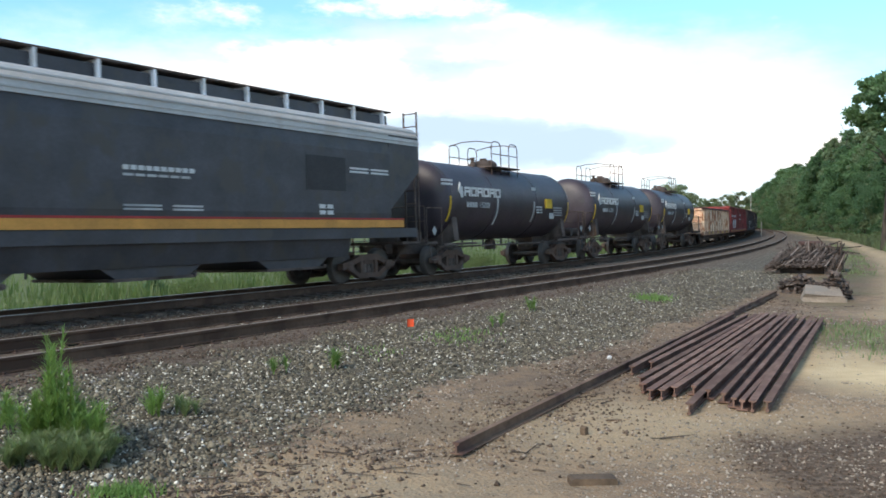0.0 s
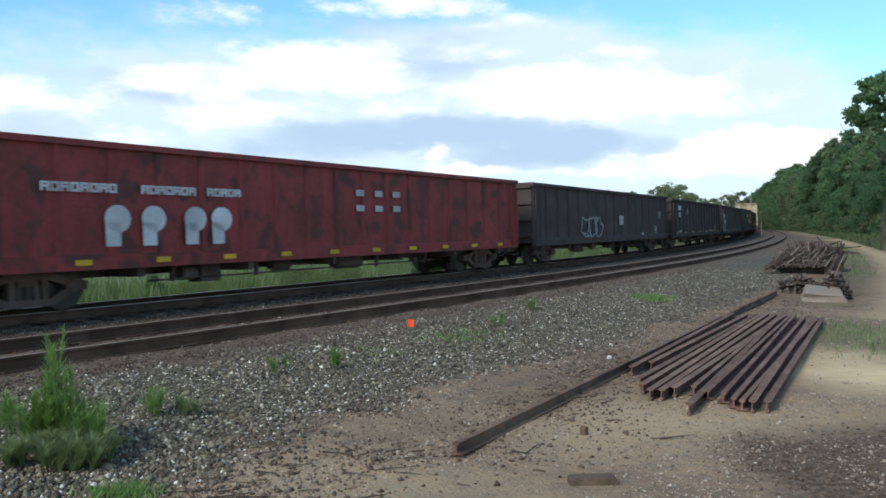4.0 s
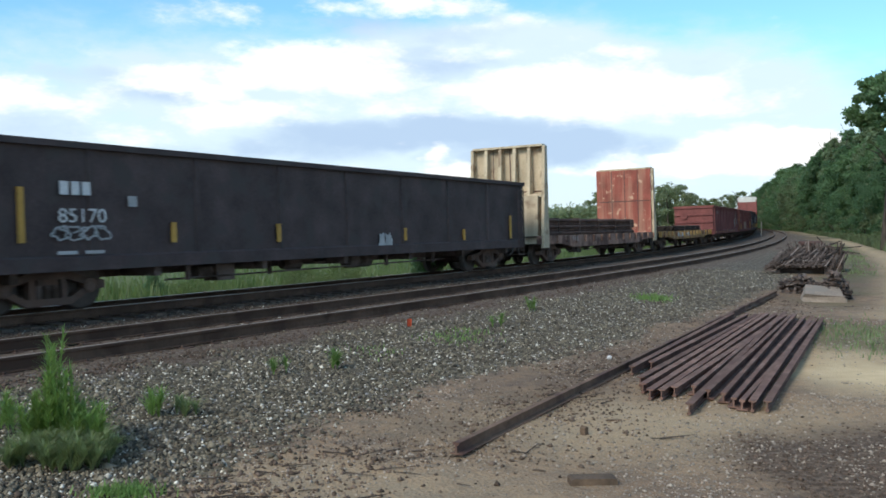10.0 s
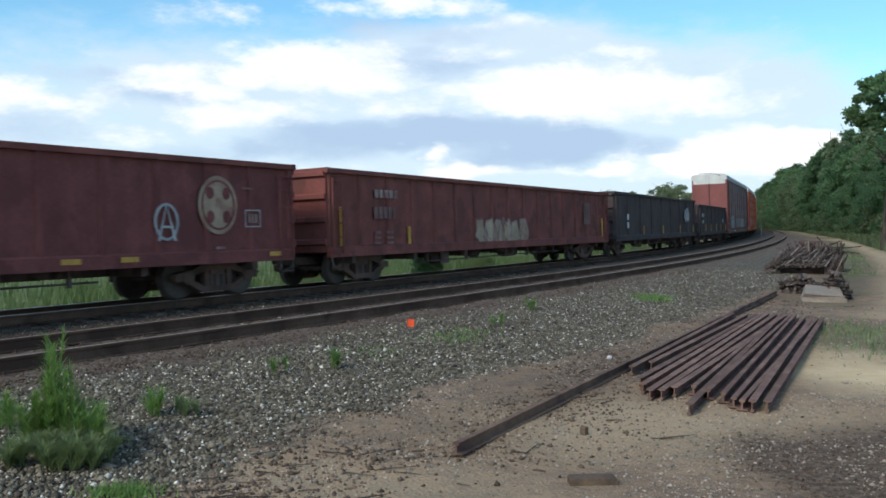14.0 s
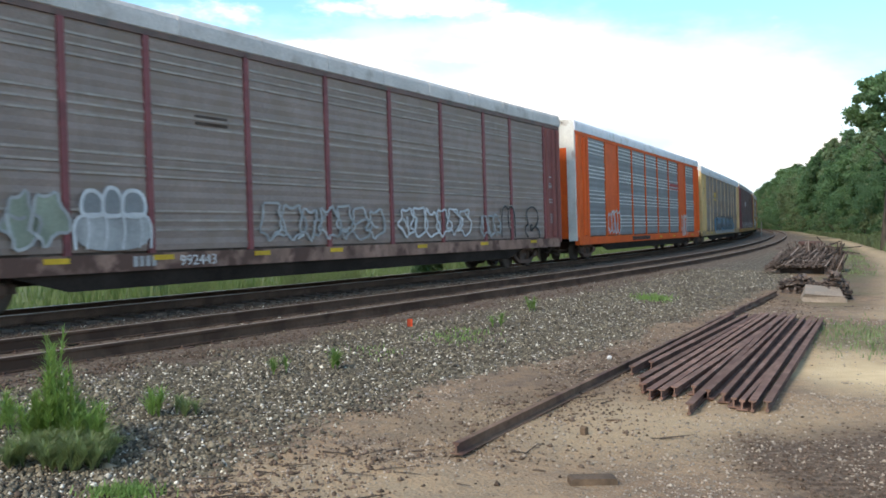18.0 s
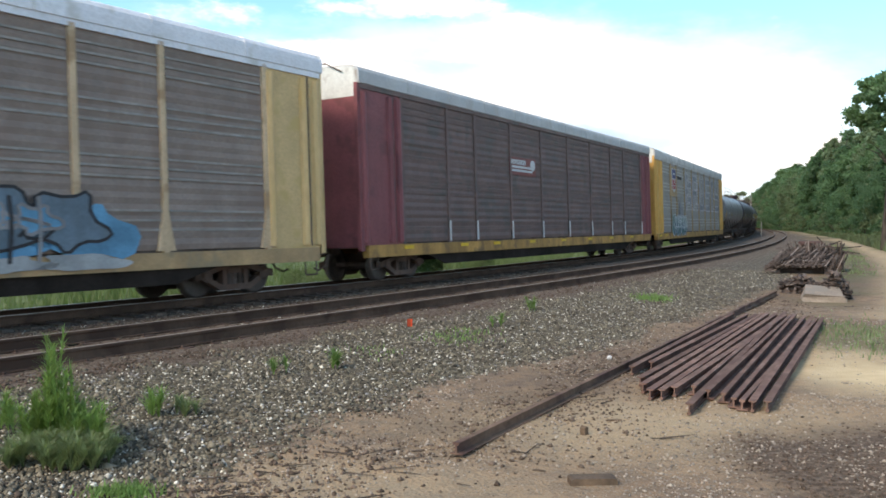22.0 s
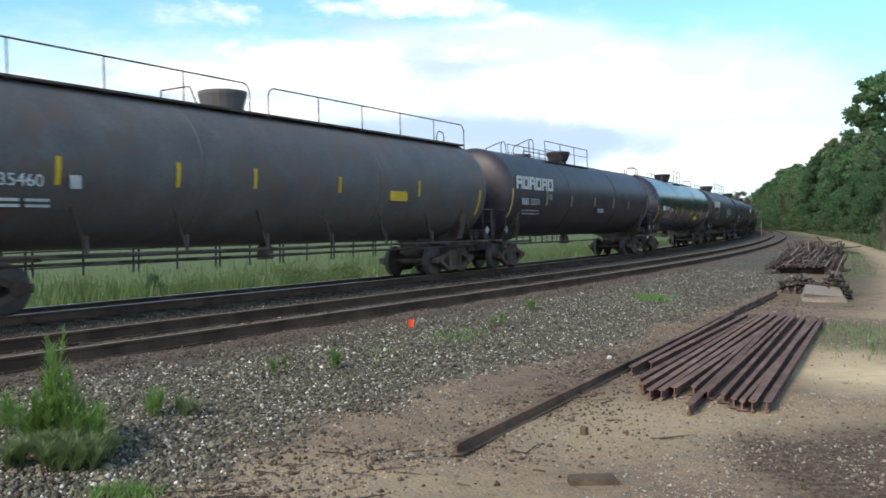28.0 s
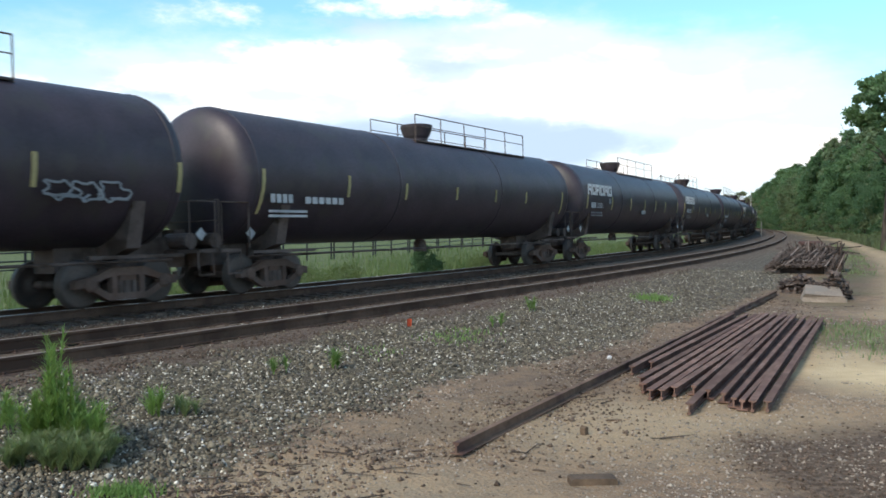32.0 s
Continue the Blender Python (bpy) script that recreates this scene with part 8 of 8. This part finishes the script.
def grass_tuft(x, y, rx, ry, n, h, seed):
    rng = np.random.default_rng(seed)
    px, py = x + rng.normal(scale=rx / 2, size=n), y + rng.normal(scale=ry / 2, size=n)
    v, f = blades(np.stack([px - x, py - y, ground_z(px, py) - ground_at(x, y) - 0.01], 1), rng.uniform(0.4, 1.0, n) * h, 0.008, rng, 0.8)
    ob = new("grass_tuft", mesh_from_arrays("grass_tuft", v, f, M_WEED))
    ob.matrix_basis = pose(x, y, ground_at(x, y))
    tagged(ob, "low tuft of green grass in the gravel", "grass", "grass tufts", "stuff")


grass_tuft(-2.16, 5.98, 0.24, 0.16, 600, 0.08, 1)
grass_tuft(5.08, 21.3, 0.45, 0.8, 420, 0.14, 2)
grass_tuft(0.15, 13.8, 0.5, 0.7, 150, 0.11, 3)
grass_tuft(0.55, 14.6, 0.4, 0.5, 90, 0.09, 4)
grass_tuft(-1.0, 12.4, 0.5, 0.6, 70, 0.08, 6)


# ---- loose stones ----
def stones(name, label, mat, n, place, size, seed):
    """Chipped stones of eight faces each, strewn on the ground."""
    rng = np.random.default_rng(seed)
    x, y = place(rng, n)
    n = len(x)
    base = np.array([(1, 0, 0), (-1, 0, 0), (0, 1, 0), (0, -1, 0), (0, 0, 0.8), (0, 0, -0.6)])
    tri = np.array([(0, 2, 4), (2, 1, 4), (1, 3, 4), (3, 0, 4), (2, 0, 5), (1, 2, 5), (3, 1, 5), (0, 3, 5)])
    r = size * rng.lognormal(0, 0.35, n)
    jit = rng.uniform(0.6, 1.35, (n, 6, 3))
    a = rng.uniform(0, 2 * math.pi, n)
    c, s = np.cos(a), np.sin(a)
    v = base[None] * jit * r[:, None, None]
    skew = rng.normal(scale=0.25, size=(n, 2))
    vx, vy, vz = v[..., 0] + v[..., 2] * skew[:, :1], v[..., 1] + v[..., 2] * skew[:, 1:], v[..., 2]
    out = np.stack([vx * c[:, None] - vy * s[:, None] + x[:, None], vx * s[:, None] + vy * c[:, None] + y[:, None], vz + (ground_z(x, y) + r * 0.25)[:, None]], 2)
    f = (np.arange(n)[:, None, None] * 6 + tri[None]).reshape(-1, 3)
    tagged(new(name, mesh_from_arrays(name, out.reshape(-1, 3), f, mat)), label, "stones", kind="stuff")


def _wedge(rng, n, near, far, power):
    d = near + (far - near) * rng.uniform(0, 1, n) ** power
    t = rng.uniform(-0.54, 0.54, n)
    return t * d, d


def _on_gravel(rng, n):
    x, y = _wedge(rng, n, 5.5, 34, 1.35)
    g, s_, gr, co, bed = zones(x, y)
    s, o = track_coords(x, y)
    keep = (rng.uniform(0, 1, n) < g) & ((np.abs(o) > 1.35) & (np.abs(o - NEAR_TRACK) > 1.35) | (rng.uniform(0, 1, n) < 0.25)) & (rng.uniform(0, 1, n) > 1.12 * bed)
    return x[keep], y[keep]


def _on_dirt(rng, n):
    x, y = _wedge(rng, n, 5.2, 20, 1.2)
    g, s_, gr, co, bed = zones(x, y)
    keep = rng.uniform(0, 1, n) < (1 - g) * (1 - 0.85 * s_) * np.clip(0.5 + vnoise(x, y, 0.9, 31), 0.05, 1)
    return x[keep], y[keep]


def _on_edge(rng, n):
    x, y = _wedge(rng, n, 5.3, 26, 1.25)
    s, o = track_coords(x, y)
    d = o - np.interp(s, [-9, -6, -3, 1, 12, 27, 60, 150], [10.5, 10.6, 10.4, 10.9, 10.9, 9.9, 8.6, 7.2])
    keep = rng.uniform(0, 1, n) < np.exp(-((d - 0.5) / 1.1) ** 2) * np.clip(0.6 + vnoise(x, y, 0.8, 33), 0.1, 1)
    return x[keep], y[keep]


def _in_tracks(rng, n):
    x, y = _wedge(rng, n, 9.0, 34, 1.2)
    s, o = track_coords(x, y)
    keep = (o > -2.4) & (o < 6.5) & ((np.abs(o) > 1.3) & (np.abs(o - NEAR_TRACK) > 1.3) | (rng.uniform(0, 1, n) < 0.35))
    return x[keep], y[keep]


def _in_corner(rng, n):
    x, y = _wedge(rng, n, 5.0, 10, 1.0)
    co = zones(x, y)[3]
    keep = rng.uniform(0, 1, n) < co
    return x[keep], y[keep]


stones("brown_pebbles", "brown grey pebbles where gravel meets dirt", M_BROWNSTONE, 60000, _on_edge, 0.014, 6)
stones("grimy_ballast", "grimy brown ballast round the tracks", M_GRIME, 60000, _in_tracks, 0.017, 8)
stones("corner_pebbles", "small pebbles in coarse dark dirt", M_BROWNSTONE, 22000, _in_corner, 0.009, 7)
stones("ballast_stones", "grey crushed ballast stones", M_STONE, 125000, _on_gravel, 0.017, 3)
stones("pale_ballast_stones", "pale chips among the grey ballast", M_PALESTONE, 21000, _on_gravel, 0.0125, 4)
stones("yard_pebbles", "small pebbles on the sandy dirt", M_PEBBLE, 46000, _on_dirt, 0.010, 5)


def dry_twigs():
    """Thin dry twigs and bits of bark strewn where the gravel ends."""
    rng = np.random.default_rng(77)
    x, y = _on_edge(rng, 1500)
    x, y = x[:150], y[:150]
    s = Solid()
    for px, py in zip(x, y):
        a, h = rng.normal(0.3, 0.5), rng.uniform(0.05, 0.19)
        z = ground_at(px, py) + 0.012
        s.tube((px - math.cos(a) * h, py - math.sin(a) * h, z), (px + math.cos(a) * h, py + math.sin(a) * h, z + rng.uniform(-0.004, 0.02)), rng.uniform(0.004, 0.011), 4, 0.003)
    tagged(new("dry_twigs", s.mesh("dry_twigs", M_TWIG)), "dry twigs and bark strewn on the dirt", "twigs", kind="stuff")


dry_twigs()


# ---- things lying about ----
def wood_block(x, y, w, d, h, turn, label, name="timber_block"):
    s = Solid().prism([(-w / 2, 0), (w / 2, 0), (w / 2 - 0.01, h * 0.9), (w / 2 - 0.03, h), (-w / 2 + 0.02, h * 0.97), (-w / 2, h * 0.8)], -d / 2, d / 2, axis="y")
    ob = new(name, s.mesh(name, M_WOOD))
    ob.matrix_basis = pose(x, y, ground_at(x, y) - 0.01, 0, 0, turn)
    return tagged(ob, label, "timber")


wood_block(1.10, 6.38, 0.35, 0.14, 0.06, 3, "short weathered piece of timber on the dirt")
wood_block(1.64, 8.35, 0.16, 0.03, 0.025, 5, "thin splinter of wood on the dirt", "wood_splinter")
wood_block(1.27, 7.83, 0.05, 0.06, 0.09, 40, "small dark wood stub on the dirt", "wood_stub")
wood_block(-0.2, 7.3, 0.12, 0.03, 0.02, 20, "thin splinter of wood on the dirt", "wood_splinter")
wood_block(0.75, 6.75, 0.11, 0.025, 0.02, -25, "thin splinter of wood on the dirt", "wood_splinter")
cup = new("paper_scrap", Solid().lathe([(0, 0.035), (0.05, 0.04), (0.075, 0.03)], 10, "z").mesh("paper_scrap", M_WHITE))
cup.matrix_basis = pose(2.25, 11.93, ground_at(2.25, 11.93) + 0.03, 70, 0, 30) @ Matrix.Diagonal((0.7, 0.7, 0.7, 1))
tagged(cup, "crumpled white paper scrap on the gravel", "litter")

flag_pin = thing("marker_flag", "small orange marker flag on a wire in the ballast", "marker flag", at=pose(-0.61, 15.04, ground_at(-0.61, 15.04)))
part("wire", Solid().tube((0, 0, -0.05), (0, 0, 0.16), 0.004, 5), M_FRAME, flag_pin)
_fl = Solid()
for _k in range(4):
    _a, _b = 0.03 * _k, 0.03 * (_k + 1)
    _ya, _yb = 0.02 * math.sin(_a * 22), 0.02 * math.sin(_b * 22)
    _fl.add([(_a, _ya, 0.02), (_b, _yb, 0.02), (_b, _yb, 0.15), (_a, _ya, 0.15), (_a, _ya + 0.003, 0.02), (_b, _yb + 0.003, 0.02), (_b, _yb + 0.003, 0.15), (_a, _ya + 0.003, 0.15)],
            [(0, 1, 2, 3), (7, 6, 5, 4), (0, 4, 5, 1), (3, 2, 6, 7)])
FLAG = part("flag", _fl, M_FLAG, flag_pin, "fluttering orange flag")


def scrap_heap(x, y, rx, ry, h, n, seed, label, bl):
    """A heap of old spikes, bars and plates."""
    r = random.Random(seed)
    hp = thing("scrap_heap", label, "scrap heap", "scrap heaps", at=pose(x, y, ground_at(x, y)))
    bar = Solid().box(-bl, bl, -0.03, 0.03, -0.025, 0.025).box(-bl, 0.06 - bl, -0.045, 0.045, -0.045, 0.045).mesh("bar", M_SCRAP)
    plate = Solid().box(-0.19, 0.19, -0.09, 0.09, -0.012, 0.012).box(-0.06, -0.04, -0.09, 0.09, 0.012, 0.03).box(0.04, 0.06, -0.09, 0.09, 0.012, 0.03).mesh("plate", M_SCRAP)
    core = Solid().lathe([(0, 0.92), (h * 0.35, 0.75), (h * 0.6, 0.42), (h * 0.72, 0.05)], 14, "z")
    c = part("core", core, M_FRAME, hp, "packed rusty core of the heap")
    c.matrix_basis = Matrix.Diagonal((rx, ry, 1, 1))
    for k in range(n):
        a, q = r.uniform(0, 2 * math.pi), math.sqrt(r.uniform(0.02, 1))
        z = h * (1 - q) * 0.9 + r.uniform(0.02, 0.16)
        part("bar" if k % 3 else "plate", bar if k % 3 else plate, None, hp, at=pose(rx * q * math.cos(a), ry * q * math.sin(a), z, r.uniform(-25, 25), r.uniform(-16, 16), 242 + r.gauss(0, 17)))
    return hp


def bar_at(mesh, heap, x, y, z, d):
    """One bar whose foot lies at x, y, z of the heap and which leans along d."""
    m = Vector(d).normalized().to_track_quat("X", "Z").to_matrix().to_4x4()
    m.translation = Vector((x, y, z)) + Vector(d).normalized() * 0.33
    part("bar", mesh, None, heap, at=m)


def bar_stacks():
    """Two stacks of short track bars: one loosely heaped, one laid slanting over a hollow."""
    r = random.Random(19)
    bar = Solid().box(-0.38, 0.38, -0.020, 0.020, -0.017, 0.017).box(-0.38, -0.33, -0.032, 0.032, -0.032, 0.032).mesh("bar", M_SCRAP)
    back = thing("scrap_heap", "tall heap of short rusty track bars", "scrap heap", "scrap heaps", at=pose(14.75, 34.7, ground_at(14.75, 34.7), 0, 0, -23))
    part("core", Solid().prism([(0.0, 0.0), (1.1, 0.0), (1.0, 0.80), (0.12, 0.84)], -0.92, 0.95), M_FRAME, back, "packed dark core of the heap")
    for k in range(170):
        x = r.uniform(-0.98, 0.92)
        if k % 5 < 4:
            bar_at(bar, back, x, r.uniform(-0.20, 0.06), r.uniform(0.02, 0.52), (r.gauss(-0.25 if k % 2 else 0.3, 0.28), 0.22, 1.0))
        else:
            bar_at(bar, back, x, r.uniform(0.05, 0.9), r.uniform(0.80, 0.96), (r.gauss(0.3, 0.5), r.gauss(0, 0.4), r.uniform(-0.12, 0.12)))
    front = thing("scrap_heap", "slanting rusty bars stacked over a dark hollow", "scrap heap", "scrap heaps", at=pose(12.85, 31.9, ground_at(12.85, 31.9), 0, 0, -22))
    part("deck", Solid().box(-0.72, 1.02, 0.10, 1.3, 0.24, 0.30), M_FRAME, front, "rusty plate under the bars")
    for x0, x1, y0, y1 in ((-0.76, -0.6, 0.10, 1.3), (0.9, 1.04, 0.10, 1.3), (-0.6, 0.9, 0.5, 0.6)):
        part("support", Solid().box(x0, x1, y0, y1, 0.0, 0.24), M_FRAME, front)
    for k in range(132):
        x = -0.85 + 1.8 * (k % 44 + r.random()) / 44
        row = k // 44
        bar_at(bar, front, x, -0.04 + row * 0.2 + r.uniform(-0.05, 0.05), 0.30 + 0.13 * row + r.uniform(-0.05, 0.05), (0.45 + r.gauss(0, 0.16), 0.6, 0.30 + r.gauss(0, 0.10)))
    for k in range(30):
        bar_at(bar, front, r.uniform(-1.15, -0.75), r.uniform(-0.1, 0.5), r.uniform(0.03, 0.30), (0.8, 0.2, 0.42 + r.gauss(0, 0.15)))
    for k in range(6):
        bar_at(bar, front, 0.98 + 0.06 * k, r.uniform(-0.1, 0.15), 0.03 + 0.1 * (k % 2), (0.35, 0.15, 0.8))

bar_stacks()
scrap_heap(9.5, 23.4, 0.52, 0.5, 0.50, 80, 2, "small heap of rusty track scrap", 0.20)
_sl = Solid().add([(-0.62, -0.36, 0.0), (0.60, -0.42, 0.0), (0.66, 0.40, 0.05), (-0.52, 0.44, 0.05), (-0.58, -0.38, 0.27), (0.50, -0.43, 0.20), (0.60, 0.36, 0.42), (-0.36, 0.42, 0.50), (-0.63, -0.30, 0.16), (0.62, -0.36, 0.11)],
                  [(0, 3, 2, 1), (4, 5, 6, 7), (0, 1, 9, 5, 4, 8), (1, 2, 6, 5, 9), (2, 3, 7, 6), (3, 0, 8, 4, 7)])
slab = new("concrete_slab", _sl.mesh("concrete_slab", M_CONC))
slab.matrix_basis = pose(9.22, 21.4, ground_at(9.22, 21.4) - 0.02, 0, 0, -8) @ Matrix.Diagonal((0.82, 0.8, 0.8, 1))
tagged(slab, "thick broken concrete block tilted on the dirt", "slab")
scrap_heap(9.72, 21.85, 0.36, 0.26, 0.72, 70, 3, "rusty bars heaped behind a concrete slab", 0.22)
_pp = new("culvert_pipe", Solid().lathe([(-0.95, 0.2), (0.95, 0.2)], 14, "x").mesh("culvert_pipe", M_RUSTDARK))
_pp.matrix_basis = pose(29.2, 70.0, ground_at(29.2, 70.0) + 0.2, 0, 0, 8)
tagged(_pp, "dark steel pipe lying by the dirt road", "pipe")

# ---- fence in the field ----
_post = Solid().tube((0, 0, -0.3), (0, 0, 1.28), 0.06, 8).mesh("post", M_FENCE)
fence = thing("field_fence", "dark pipe rail fence in the green field", "fence")
for _k in range(34):
    _s = -2 + _k * 3.3
    _x, _y, _h = on_track(_s, -20.5 - 0.04 * max(0, _s))
    _z = ground_at(_x, _y)
    _x2, _y2, _h2 = on_track(_s + 3.3, -20.5 - 0.04 * max(0, _s + 3.3))
    _z2 = ground_at(_x2, _y2)
    part("post", _post, None, fence, at=pose(_x, _y, _z))
    if _k % 2 == 0:
        part("post", _post, None, fence, at=pose(_x + 0.35 * math.sin(_h), _y + 0.35 * math.cos(_h), _z))
    for _zz in (0.45, 0.82, 1.2):
        part("fence_rail", Solid().tube((_x, _y, _z + _zz), (_x2, _y2, _z2 + _zz), 0.035, 6), M_FENCE, fence)


# ---- poles far down the line ----
def pole(px, d, h, r, label, arms=0):
    x, y = (px - 784) / 1560 * d, d
    p = thing("utility_pole", label, "pole", "poles down the line", at=pose(x, y, ground_at(x, y)))
    part("shaft", Solid().tube((0, 0, -0.3), (0, 0, h), r, 8, r * 0.7), M_POLE, p)
    for k in range(arms):
        part("crossarm", Solid().box(-1.1, 1.1, -0.06, 0.06, h - 0.5 - k * 0.8, h - 0.36 - k * 0.8), M_POLE, p)


pole(1328, 150, 7.2, 0.10, "grey utility pole at the wood's edge")
pole(1266, 250, 8.6, 0.2, "pale utility pole far down the line")
pole(1276, 260, 8.8, 0.2, "pale utility pole far down the line", 1)
pole(1290, 270, 9.0, 0.2, "pale utility pole far down the line")
sig = thing("trackside_post", "pale trackside marker post", "post", at=pose(on_track(112, 3.2)[0] - 0.9, on_track(112, 3.2)[1], 0))
part("shaft", Solid().box(-0.05, 0.05, -0.05, 0.05, -0.2, 2.0), M_POLE, sig)


def motions():
    for car, mid, half_base in TRAIN:
        walk(car, [(k * 0.5, car_pose(mid, half_base, k * 0.5)) for k in range(65)])
    r = random.Random(3)
    walk(FLAG, [(k * 0.5, pose(0, 0, 0, 0, 0, 20 + 32 * math.sin(k * 1.3) + r.uniform(-10, 10))) for k in range(65)])


motions()
